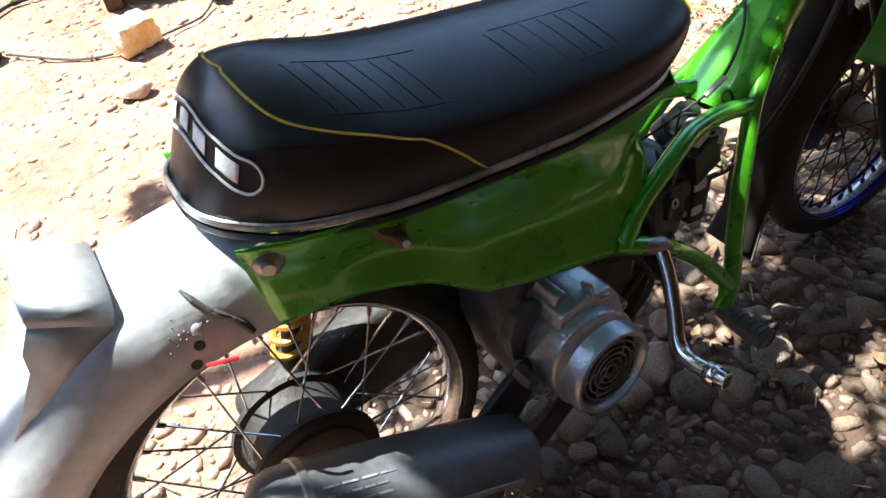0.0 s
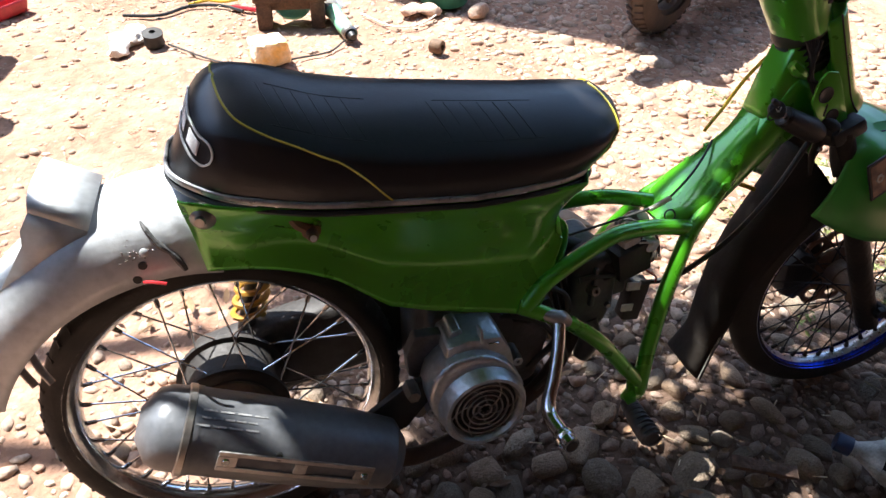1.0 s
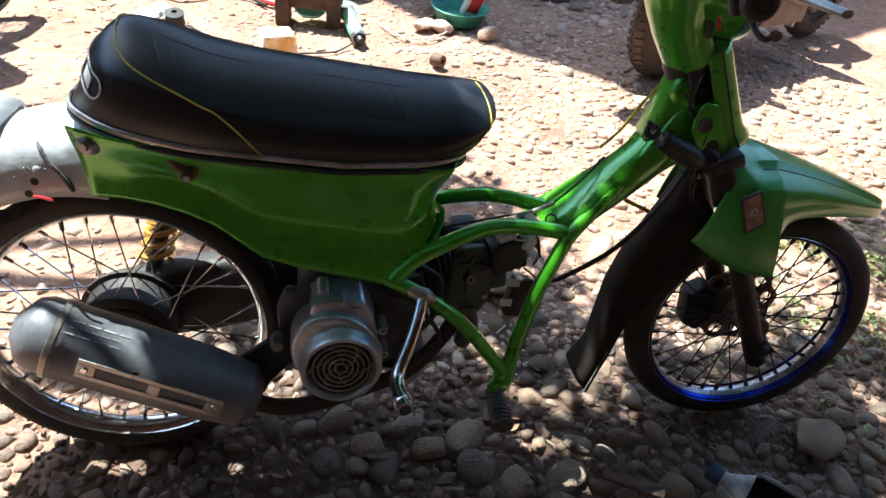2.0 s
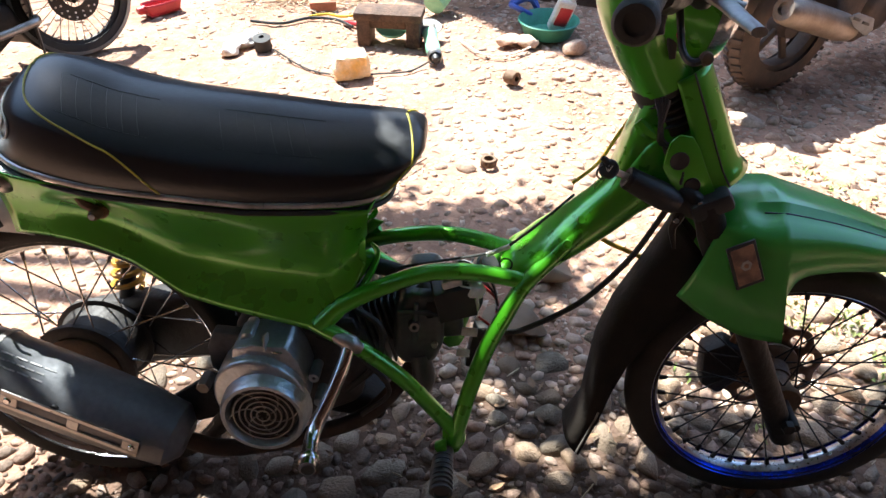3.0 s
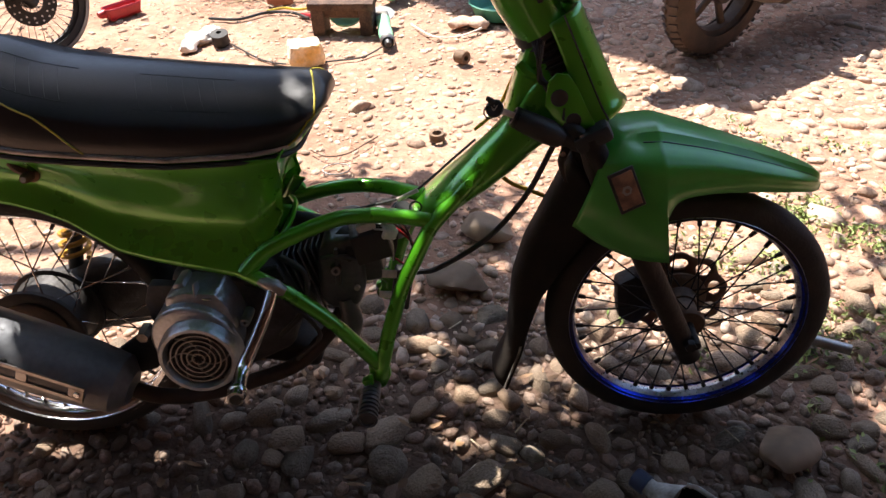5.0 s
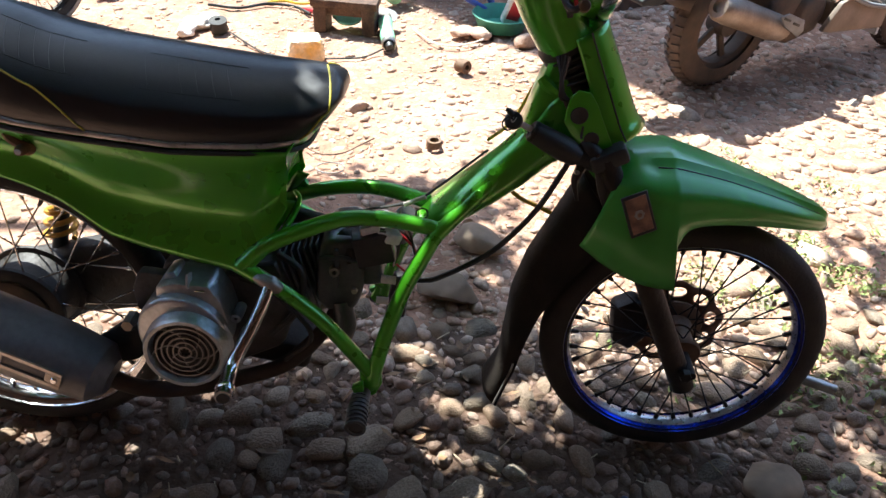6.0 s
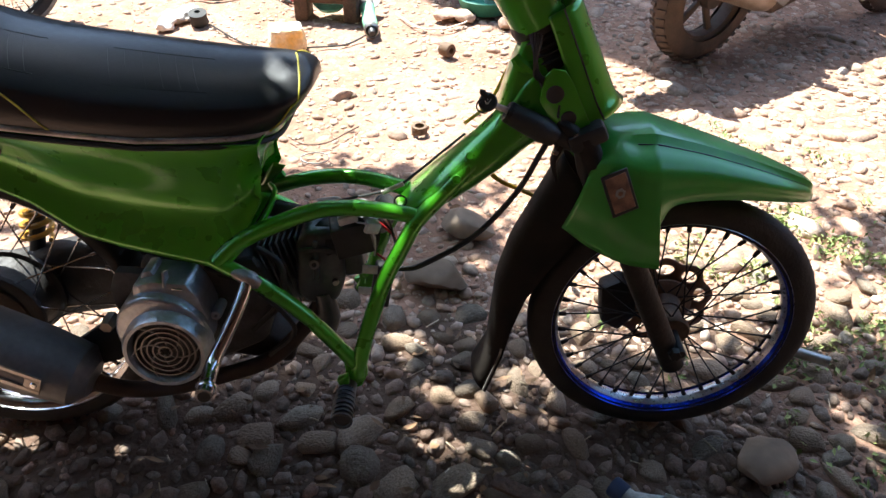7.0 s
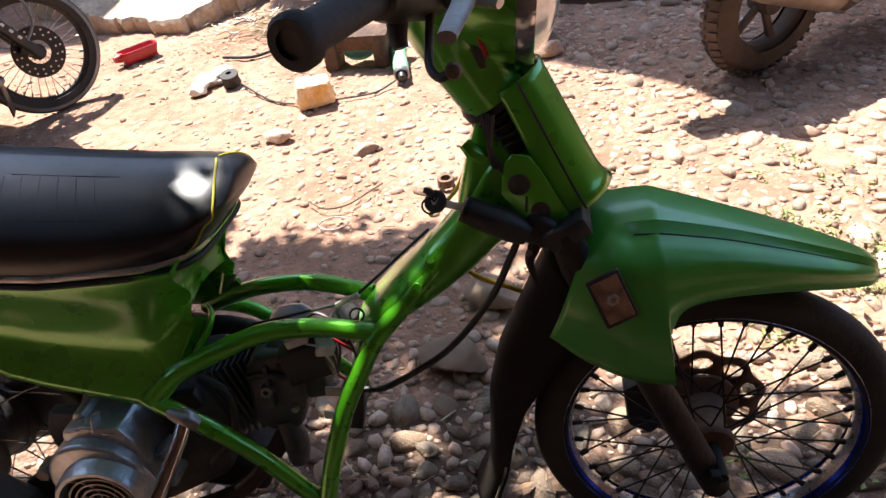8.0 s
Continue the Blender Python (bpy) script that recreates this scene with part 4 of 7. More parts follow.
part("intake", tube([(0.61, -0.01, 0.468), (0.57, 0.0, 0.482), (0.52, 0.01, 0.488), (0.46, 0.02, 0.48)], [0.012, 0.013, 0.014, 0.018], 14, 5), BLACK, bike)
part("oil_hose", tube([(0.50, -0.075, 0.46), (0.54, -0.085, 0.43), (0.53, -0.09, 0.36), (0.48, -0.085, 0.30)], 0.006, 8, 6), BLACK, engine, "black oil hose")
part("starter_cable", tube([(0.42, -0.10, 0.435), (0.47, -0.105, 0.42), (0.51, -0.10, 0.38), (0.55, -0.085, 0.30), (0.50, -0.08, 0.24)], 0.0045, 8, 6), BLACK, engine)
part("mount_bracket", prism([(0.43, 0.445), (0.50, 0.455), (0.51, 0.43), (0.47, 0.41), (0.44, 0.42)], -0.105, -0.09, 0.003), IRON, engine)
for x, z in ((0.312, 0.415), (0.300, 0.385), (0.292, 0.345)):
    part("case_bolt", lathe([(0, 0.008), (0.007, 0.008), (0.0075, 0), (0.009, -0.002), (0.009, -0.02)], 6, axis((x, -0.10, z), (0, -1, 0))), STEEL, engine)
part("engine_hanger", prism([(0.265, 0.40), (0.28, 0.435), (0.33, 0.43), (0.33, 0.41), (0.295, 0.39), (0.285, 0.35), (0.268, 0.36)], -0.112, -0.09, 0.004), ALU_DARK, engine, "grimy engine hanger")
part("oil_sump", box(0.20, 0.12, 0.05, pose(0.44, 0.01, 0.235, 0, 12, 0), 0.015, 3), IRON, engine)

# exhaust
FADED = mat("faded_print", (0.34, 0.34, 0.34), (0.12, 0.12, 0.12), 0.6, 0, 60)
ex0, ex1 = Vector((-0.10, -0.142, 0.402)), Vector((0.215, -0.170, 0.272))
exd = (ex1 - ex0).normalized()
em = axis(ex0, exd)
L = (ex1 - ex0).length
muffler = part("muffler", lathe([(0, -0.012), (0.022, -0.012), (0.034, -0.004), (0.050, 0.006), (0.057, 0.022), (0.0585, 0.045), (0.0605, 0.047), (0.0605, 0.062), (0.059, 0.064), (0.060, 0.16), (0.058, L * 0.8), (0.052, L), (0.03, L + 0.02), (0, L + 0.02)], 44, em), MUFF, bike, "matt black muffler with white printing and a slotted steel guard")
part("band", lathe([(0.0590, 0.043), (0.0622, 0.045), (0.0622, 0.053), (0.0590, 0.055)], 44, em, close=True), STEEL, muffler)
side = exd.cross(Vector((0, 0, 1))).normalized()
if side.y > 0:
    side = -side
upv = side.cross(exd).normalized()
if upv.z < 0:
    upv = -upv
pm = Matrix.Translation(ex0.lerp(ex1, 0.585) + side * 0.0605 + upv * 0.012) @ Matrix((exd, upv, side)).transposed().to_4x4()
bm = bmesh.new()
# slotted guard: two rails, ends and a bridge
for cx, cy, sx, sy in ((0, 0.0135, 0.214, 0.008), (0, -0.0135, 0.214, 0.008), (-0.094, 0, 0.026, 0.0192), (0.094, 0, 0.026, 0.0192), (0.004, 0, 0.018, 0.0192)):
    box(sx, sy, 0.003, pm @ pose(cx, cy, 0), 0.0008, 1, bm)
part("heat_guard", bm, STEEL, muffler, "slotted steel heat guard")
for cx in (-0.096, 0.096):
    part("screw", lathe([(0, 0.004), (0.0045, 0.004), (0.006, 0.0015)], 12, pm @ pose(cx, 0, 0)), CHROME, muffler)
# white print on the muffler: plain bars
for row, (y0, ln) in enumerate(((0.026, 0.09), (0.018, 0.075), (0.009, 0.085))):
    k = 4 + row % 2
    for i in range(k):
        ang = 1.25 - 0.17 * row
        d = side * math.cos(ang) + upv * math.sin(ang)
        m2 = Matrix.Translation(ex0 + exd * (0.072 + ln * i / k - 0.003 * row) + d * 0.0605) @ Matrix((exd, d.cross(exd) * -1, d)).transposed().to_4x4()
        part("print_bar", box(ln / k * 0.8, 0.0026, 0.0006, m2, 0, 1), FADED, muffler)
part("boss", lathe([(0, 0.006), (0.005, 0.006), (0.006, 0)], 10, axis(ex0.lerp(ex1, 0.5) + side * 0.055 + upv * 0.026, side + upv * 0.5)), BLACK, muffler)
part("hanger", prism([(0.18, 0.295), (0.25, 0.345), (0.315, 0.37), (0.31, 0.33), (0.26, 0.265), (0.21, 0.25)], -0.125, -0.112, 0.004), BLACK, bike, "black muffler hanger plate")
part("exhaust_pipe", tube([(0.20, -0.160, 0.262), (0.26, -0.14, 0.215), (0.33, -0.11, 0.192), (0.42, -0.085, 0.20), (0.50, -0.07, 0.225), (0.56, -0.05, 0.28), (0.60, -0.03, 0.34)], 0.0145, 14, 6), mat("burnt_pipe", (0.075, 0.052, 0.04), (0.04, 0.03, 0.026), 0.7, 0.4, 18, 0.2, 90), bike, "burnt brown exhaust pipe")
for p in ((0.266, -0.145, 0.356), (0.282, -0.11, 0.285)):
    part("clamp_nut", lathe([(0, 0.01), (0.010, 0.01), (0.012, 0), (0.012, -0.02)], 6, axis(p, (0, -1, 0))), STEEL, bike)
# left rear shock
sh0, sh1 = Vector((0.02, 0.105, 0.30)), Vector((0.10, 0.09, 0.58))
part("shock_absorber", tube([sh0, sh1], 0.014, 12, 1), BLACK, bike)
hel = [sh0.lerp(sh1, 0.25 + 0.7 * i / 96) + Vector((math.cos(i * 0.52), math.sin(i * 0.52), 0)) * 0.026 for i in range(97)]
part("spring", tube(hel, 0.0055, 6, 1), SPRING, bike, "golden coil spring")

# front mudguard in one piece: rows of crown, shoulder and lower edge from the rear flap to the tip
REAR_PART = [((1.040, 0, 0.634), (1.036, 0.084, 0.612), (1.000, 0.086, 0.505)), ((1.072, 0, 0.650), (1.070, 0.100, 0.606), (1.045, 0.105, 0.480)),
             ((1.105, 0, 0.648), (1.105, 0.105, 0.597), (1.100, 0.118, 0.460)), ((1.132, 0, 0.650), (1.137, 0.104, 0.590), (1.157, 0.124, 0.455))]
FORE_PART = [((1.137, 0, 0.649), (1.142, 0.103, 0.588), (1.147, 0.112, 0.528)), ((1.150, 0, 0.646), (1.155, 0.099, 0.586), (1.166, 0.100, 0.556)),
             ((1.220, 0, 0.626), (1.220, 0.078, 0.585), (1.216, 0.082, 0.559)), ((1.300, 0, 0.600), (1.296, 0.060, 0.573), (1.285, 0.062, 0.552)),
             ((1.370, 0, 0.574), (1.366, 0.040, 0.557), (1.360, 0.042, 0.541)), ((1.408, 0, 0.557), (1.406, 0.023, 0.546), (1.402, 0.025, 0.533)),
             ((1.422, 0, 0.542), (1.421, 0.010, 0.537), (1.419, 0.011, 0.529))]
rows = []
for block in (REAR_PART, FORE_PART):
    rows += list(zip(*[spline([r[k] for r in block], 6) for k in range(3)]))
for k in range(1, len(rows) - 1):
    if (rows[k + 1][2] - rows[k][2]).length < 1e-6:
        rows[k] = rows[k - 1]


def fender_point(u, v):
    crown_p, shoulder, edge_p = rows[min(len(rows) - 1, int(round(u * (len(rows) - 1))))]
    side = -1 if v < 0.5 else 1
    q = abs(v - 0.5) * 2
    if q < 0.55:
        a = q / 0.55 * math.pi / 2
        c, s = math.cos(a) ** 0.85, math.sin(a) ** 0.85
        p = Vector((crown_p.x * c + shoulder.x * (1 - c), shoulder.y * s, shoulder.z + (crown_p.z - shoulder.z) * c))
        p.z += 0.009 * max(0, min(1, (0.19 - q) / 0.036)) * min(1, max(0, (u - 0.12) / 0.1)) * min(1, (1 - u) / 0.05)
    else:
        e = (q - 0.55) / 0.45
        p = shoulder.lerp(edge_p, e)
        p.y += 0.007 * math.sin(math.pi * e) * min(1, (shoulder.z - edge_p.z) / 0.1)
    return Vector((p.x, p.y * side, p.z))


fender = part("front_mudguard", sheet(fender_point, len(rows), 57), GREEN_DEEP, bike, "green pointed front mudguard with side flaps", thick=0.003, sharp=24)
for s in (-1, 1):
    part("ridge_groove", tube([fender_point(0.22 + 0.70 * k / 12, 0.5 + s * 0.098) + Vector((0, 0, 0.0004)) for k in range(13)], [0.0018, 0.0016, 0.0012, 0.0006], 6, 3), BLACK, fender, "dark groove beside the raised ridge")
for s in (-1, 1):
    em2 = Matrix.Translation((1.076, s * 0.1165, 0.586)) @ Matrix(((1, 0, 0), (0, 0, -1), (0, 1, 0))).to_4x4()
    em2 = em2 @ pose(0, 0, 0, -9 if s < 0 else 9, -8 * s, 0) @ pose(0, 0, 0, 0, 0, 22)
    part("emblem", box(0.042, 0.070, 0.004, em2, 0.001, 1), BLACK, fender, "dark square emblem with an orange-brown field")
    part("emblem_field", box(0.034, 0.060, 0.0052, em2, 0.0008, 1), mat("emblem_print", (0.32, 0.16, 0.09), (0.10, 0.05, 0.033), 0.5, 0, 45), fender)
    part("emblem_mark", lathe([(0.004, 0.0038), (0.008, 0.0038), (0.010, 0)], 6, em2), STEEL, fender)


# dark inner mudguard behind the front wheel
def inner_point(u, v):
    ox = [1.00, 0.965, 0.925, 0.905, 0.900, 0.895, 0.868]
    oz = [0.60, 0.52, 0.43, 0.35, 0.27, 0.20, 0.135]
    ix = [1.055, 1.035, 0.994, 0.958, 0.938, 0.925, 0.898]
    iz = [0.54, 0.46, 0.395, 0.33, 0.26, 0.185, 0.105]
    q = np.linspace(0, 1, 7)
    ps = math.pi * (v - 0.5)
    c = max(0.0, math.cos(ps)) ** 0.7
    x = lerp(u, q, ix) * (1 - c) + lerp(u, q, ox) * c
    z = lerp(u, q, iz) * (1 - c) + lerp(u, q, oz) * c
    wd = lerp(u, [0, 0.7, 0.85, 1], [0.052, 0.05, 0.045, 0.055])
    return Vector((x, wd * math.copysign(abs(math.sin(ps)) ** 0.7, ps), z))


guard_inner = part("inner_mudguard", sheet(inner_point, 36, 21), MATT, bike, "matt black inner mudguard", thick=0.003)
part("lip", tube([inner_point(1 - 0.22 * k / 6, 0.03) for k in range(7)] , 0.0022, 6, 3), GRIMY, guard_inner, "worn pale edge")
for s in (-1, 1):
    part("fork_leg", tube([(1.02, s * 0.068, 0.655), (1.10, s * 0.072, 0.49), (1.135, s * 0.074, 0.42), (1.236, s * 0.076, 0.215)], [0.018, 0.018, 0.021, 0.021], 16, 2), IRON, bike, "black fork leg")
    part("fork_cap", lathe([(0, 0.012), (0.010, 0.012), (0.012, 0.006), (0.012, 0)], 6, axis((1.225, s * 0.097, 0.262), (0, s, 0))), IRON, bike)
part("fork_crown", box(0.06, 0.17, 0.03, pose(1.025, 0, 0.655, 0, -28, 0), 0.008), BLACK, bike)
part("caliper", prism([(1.112, 0.295), (1.15, 0.318), (1.185, 0.30), (1.19, 0.235), (1.16, 0.195), (1.122, 0.215)], 0.04, 0.085, 0.008), IRON, bike)
# lock and clamps beside the head
part("lock_barrel", tube([(0.898, -0.060, 0.688), (0.922, -0.062, 0.676), (0.953, -0.063, 0.661), (0.972, -0.062, 0.650)], [0.0165, 0.0185, 0.020, 0.016], 16, 2), BLACK, bike, "black ignition lock barrel")
part("lock_rim", lathe([(0.010, 0.001), (0.0150, 0.001), (0.0170, -0.002), (0.0170, -0.007), (0.016, -0.008)], 20, axis((0.897, -0.060, 0.6885), (-0.88, 0.04, 0.45))), IRON, bike)
part("lock_bracket", tube([(0.965, -0.058, 0.656), (0.99, -0.060, 0.648), (1.015, -0.062, 0.638), (1.034, -0.06, 0.640)], [0.016, 0.019, 0.016, 0.009], 12, 4, flat=0.8), BLACK, bike)
part("lock_stay", tube([(0.985, -0.06, 0.645), (0.979, -0.063, 0.626), (0.974, -0.064, 0.609), (0.983, -0.062, 0.575)], [0.010, 0.008, 0.006, 0.003], 8, 4), IRON, bike)
part("lock_stay", tube([(1.012, -0.064, 0.638), (1.023, -0.068, 0.602), (1.033, -0.072, 0.572)], [0.012, 0.013, 0.010], 10, 4, flat=0.6), BLACK, bike)
part("stay_screw", lathe([(0, 0.004), (0.004, 0.004), (0.005, 0)], 8, axis((0.974, -0.073, 0.628), (0, -1, 0.3))), CHROME, bike)
part("cover_seam", tube([cover_point(0.15, v / 8) for v in range(9)], 0.0016, 6, 2), BLACK, bike)
KM = axis((0.866, -0.077, 0.708), (-0.25, -0.8, 0.52))
key = part("key_head", lathe([(0, 0.0042), (0.009, 0.0042), (0.0125, 0.0034), (0.0142, 0.001), (0.0142, -0.001), (0.0125, -0.0034), (0, -0.0042)], 22, KM), BLACK, bike, "black plastic head of the ignition key")
part("key_tab", tube([(0.864, -0.077, 0.717), (0.858, -0.077, 0.7225), (0.8535, -0.077, 0.7245)], [0.005, 0.0045, 0.003], 10, 3), BLACK, key)
part("key_ring", tube([Vector((0.8585, -0.0795, 0.7035)) + Vector((0.0088 * math.cos(a), -0.0018 * math.sin(a), 0.0105 * math.sin(a))) for a in [k * math.tau / 16 for k in range(17)]], 0.0013, 6, 2), BLACK, key)
for k in range(3):
    part("key_mark", box(0.0012, 0.009, 0.0006, KM @ pose(-0.003 + 0.003 * k, 0.0, 0.0044, 0, 0, 25 - 25 * k), 0.0002), PAPER, key)
part("key_blade", tube([(0.876, -0.0725, 0.7025), (0.902, -0.0605, 0.688)], 0.0048, 8, 1, flat=0.6), PAPER, bike)
part("cable", tube([(0.968, -0.064, 0.66), (0.952, -0.062, 0.62), (0.918, -0.06, 0.55), (0.855, -0.06, 0.473), (0.773, -0.06, 0.419), (0.74, -0.058, 0.409), (0.70, -0.05, 0.405)], 0.0048, 8, 8), BLACK, bike, "black brake hose")
part("cable", tube([(0.93, 0.0, 0.80), (0.905, 0.045, 0.72), (0.88, 0.06, 0.66), (0.84, 0.045, 0.63)], 0.003, 8, 8), YELLOW, bike, "yellow wire")
part("cable", tube([(0.875, 0.03, 0.562), (0.886, 0.03, 0.548), (0.906, 0.03, 0.532), (0.937, 0.03, 0.518), (0.963, 0.03, 0.506)], 0.0042, 8, 6), YELLOW, bike)
part("cable", tube([(0.84, 0.02, 0.622), (0.80, -0.01, 0.60), (0.76, -0.027, 0.572), (0.72, -0.03, 0.545), (0.64, -0.02, 0.52), (0.55, 0.0, 0.49)], 0.0022, 8, 8), BLACK, bike)
part("cable_end", tube([(0.74, -0.033, 0.556), (0.705, -0.03, 0.538)], 0.0042, 8, 2), PAPER, bike, "cream cable end")

# handlebar cowl and headlight
cowl = part("handlebar_cowl", tube([HEAD + STEER * d + Vector((f, 0, 0)) for d, f in ((0.055, 0.005), (0.09, 0.003), (0.13, 0.005), (0.17, 0.015), (0.205, 0.03), (0.245, 0.045), (0.27, 0.055))], [0.042, 0.045, 0.05, 0.06, 0.07, 0.066, 0.035], 26, 4, flat=1.1), GREEN, bike, "glossy green handlebar cowl with headlight")
lm = axis((0.940, -0.01, 0.930), (1, -0.08, -0.10))
part("headlight_bowl", lathe([(0.03, -0.06), (0.062, -0.03), (0.074, 0.01), (0.078, 0.035), (0.077, 0.045)], 36, lm), GREEN, cowl)
part("headlight_rim", lathe([(0.076, 0.040), (0.080, 0.040), (0.081, 0.052), (0.077, 0.060), (0.072, 0.056)], 40, lm, close=True), CHROME, cowl, "chrome headlight rim")
part("headlight_lens", lathe([(0, 0.085), (0.03, 0.082), (0.055, 0.072), (0.074, 0.054)], 36, lm), LENS, cowl, "clear headlight lens")
for s in (-1, 1):
    part("cowl_arm", tube([(0.948, s * 0.02, 0.968), (0.938, s * 0.07, 0.984), (0.914, s * 0.12, 0.986), (0.888, s * 0.155, 0.978)], [0.036, 0.030, 0.025, 0.021], 16, 4), GREEN, cowl)
    part("handlebar", tube([(0.90, s * 0.12, 0.97), (0.868, s * 0.18, 0.968), (0.835, s * 0.27, 0.962), (0.816, s * 0.32, 0.957)], 0.011, 12, 4), STEEL, cowl)
    part("grip", tube([(0.857, s * 0.21, 0.967), (0.835, s * 0.27, 0.962), (0.812, s * 0.332, 0.957)], [0.0165, 0.016, 0.0165], 18, 6), RUBBER, cowl, "black rubber grip")
    part("grip_hole", lathe([(0, -0.002), (0.012, -0.002)], 18, axis((0.8095, s * 0.337, 0.9565), (-0.32, s, -0.06))), BLACK, cowl)
    part("grip_end", lathe([(0.011, 0.007), (0.018, 0.007), (0.0215, 0.002), (0.0215, -0.007), (0.016, -0.010)], 20, axis((0.812, s * 0.332, 0.957), (-0.32, s, -0.06))), RUBBER, cowl)
    part("switch_box", tube([(0.905, s * 0.115, 0.965), (0.892, s * 0.145, 0.966), (0.878, s * 0.175, 0.967), (0.862, s * 0.208, 0.967), (0.855, s * 0.224, 0.966)], [0.030, 0.035, 0.034, 0.028, 0.021], 10, 4), BLACK, cowl, "bulky black throttle housing")
    part("master_box", box(0.044, 0.042, 0.062, pose(0.922, s * 0.135, 0.982, 0, 6, s * 10), 0.004), BLACK, cowl, "square black brake fluid box")
    part("box_foot", box(0.050, 0.030, 0.016, pose(0.910, s * 0.150, 0.950, 0, 4, s * 14), 0.004), BLACK, cowl)
    part("lever_pivot", lathe([(0, 0.014), (0.010, 0.014), (0.013, 0.010), (0.013, -0.010), (0.010, -0.014), (0, -0.014)], 20, axis((0.918, s * 0.178, 0.957), (0.1, s * 0.6, 0.8))), BLACK, cowl)
    part("pivot_bolt", lathe([(0, 0.018), (0.004, 0.018), (0.005, 0.012)], 8, axis((0.918, s * 0.178, 0.957), (0.1, s * 0.6, 0.8))), STEEL, cowl)
    part("lever_arm", tube([(0.918, s * 0.178, 0.957), (0.938, s * 0.190, 0.951), (0.957, s * 0.200, 0.947)], [0.008, 0.007, 0.005], 10, 4, flat=1.5), STEEL, cowl)
    part("brake_lever", tube([(0.925, s * 0.182, 0.957), (0.927, s * 0.22, 0.955), (0.923, s * 0.28, 0.953), (0.919, s * 0.341, 0.952)], [0.008, 0.007, 0.006, 0.005], 12, 5, flat=1.5), STEEL, cowl, "worn bare metal brake lever")
    part("throttle_stub", tube([(0.868, s * 0.195, 0.950), (0.866, s * 0.202, 0.930), (0.868, s * 0.206, 0.918)], [0.011, 0.009, 0.007], 10, 3), BLACK, cowl)
    part("cable", tube([(0.895, s * 0.175, 0.945), (0.893, s * 0.200, 0.925), (0.893, s * 0.222, 0.905), (0.901, s * 0.234, 0.897), (0.912, s * 0.236, 0.901)], 0.0042, 8, 5), BLACK, cowl)
    part("cable_end", lathe([(0, 0.008), (0.006, 0.006), (0.008, 0), (0.006, -0.006), (0, -0.008)], 12, axis((0.914, s * 0.236, 0.902), (0, s, 0.2))), RUST, cowl, "rusty cable nipple")
part("cowl_slot", tube([(0.925, -0.056, 0.905), (0.930, -0.055, 0.875), (0.934, -0.053, 0.855)], [0.006, 0.007, 0.004], 8, 3, flat=0.5), BLACK, cowl)
part("side_marker", box(0.006, 0.005, 0.035, pose(0.934, -0.066, 0.886, 0, -20, 0), 0.002), REDP, cowl, "red marker")

# the bars stand turned a little to the right
TURNED = Matrix.Translation(HEAD) @ Matrix.Rotation(radians(-4), 4, STEER) @ Matrix.Translation(-HEAD)
for ob in bike.children:
    if ob.name.split(".")[0] in ("front_wheel", "front_mudguard", "inner_mudguard", "fork_leg", "fork_cap", "fork_crown", "caliper"):
        ob.matrix_basis = TURNED @ ob.matrix_basis


# ---- the yard behind ----
def bumpy(f, amp, freq, seed=0.0):
    """Adds uneven relief to a point function."""
    def g(u, v):
        p = f(u, v)
        return p + Vector([amp * noise.noise(p * freq + Vector((seed, k * 7.1, k * 3.3))) for k in range(3)])
    return g


# low earth bank at the back, the wall behind it and the roofs whose shade lies over the back of the yard
def bank_point(u, v):
    x = -0.6 + 6.6 * u
    y = lerp(x, [-0.6, -0.1, 0.9, 1.15, 1.9, 2.6, 4.0, 6.0], [3.9, 3.5, 3.35, 2.80, 2.62, 2.95, 3.4, 3.6])
    q = min(1.0, v / 0.6)
    back = max(0.0, v - 0.6) / 0.4
    return Vector((x, y + 0.18 * q + 2.2 * back, -0.08 + 0.85 * q ** 0.8 + 0.1 * back))


tagged(part("earth_bank", sheet(bumpy(bank_point, 0.05, 3.2), 150, 40), EARTH), "dark brown earth bank behind the yard", "bank", kind="structure")
tagged(part("wall_north", box(14, 0.2, 3.2, pose(0, 6.2, 1.5), 0.01), EARTH), "plain mud-brown wall behind the yard", "wall", kind="structure")
# unseen wall added behind the camera to hold back sky light
tagged(part("wall_south", box(12, 0.2, 3.4, pose(0.5, -2.5, 1.6), 0.01), EARTH), "unseen added mud-brown wall blocking the sky to the south", "wall", kind="structure")

# unseen side walls, added to cut the low sky from east and west
tagged(part("wall_east", box(0.2, 8.6, 2.4, pose(5.6, 1.9, 1.1), 0.01), EARTH), "unseen added mud-brown wall blocking low sky at the side", "wall", kind="structure")
tagged(part("wall_west", box(0.2, 8.6, 3.4, pose(-4.9, 1.9, 1.6), 0.01), EARTH), "unseen added mud-brown wall blocking low sky at the side", "wall", kind="structure")


def roof(name, footprint, height, label):
    """A flat roof of which the shade falls on the footprint given on the ground."""
    lift = TO_SUN * (height / TO_SUN.z)
    bm = bmesh.new()
    f = bm.faces.new([bm.verts.new(Vector((x, y, 0)) + lift) for x, y in footprint])
    ret = bmesh.ops.extrude_face_region(bm, geom=[f])
    bmesh.ops.translate(bm, vec=(0, 0, 0.06), verts=[v for v in ret["geom"] if isinstance(v, bmesh.types.BMVert)])
    return tagged(part(name, bm, DUSTY), label, "roof", kind="structure")


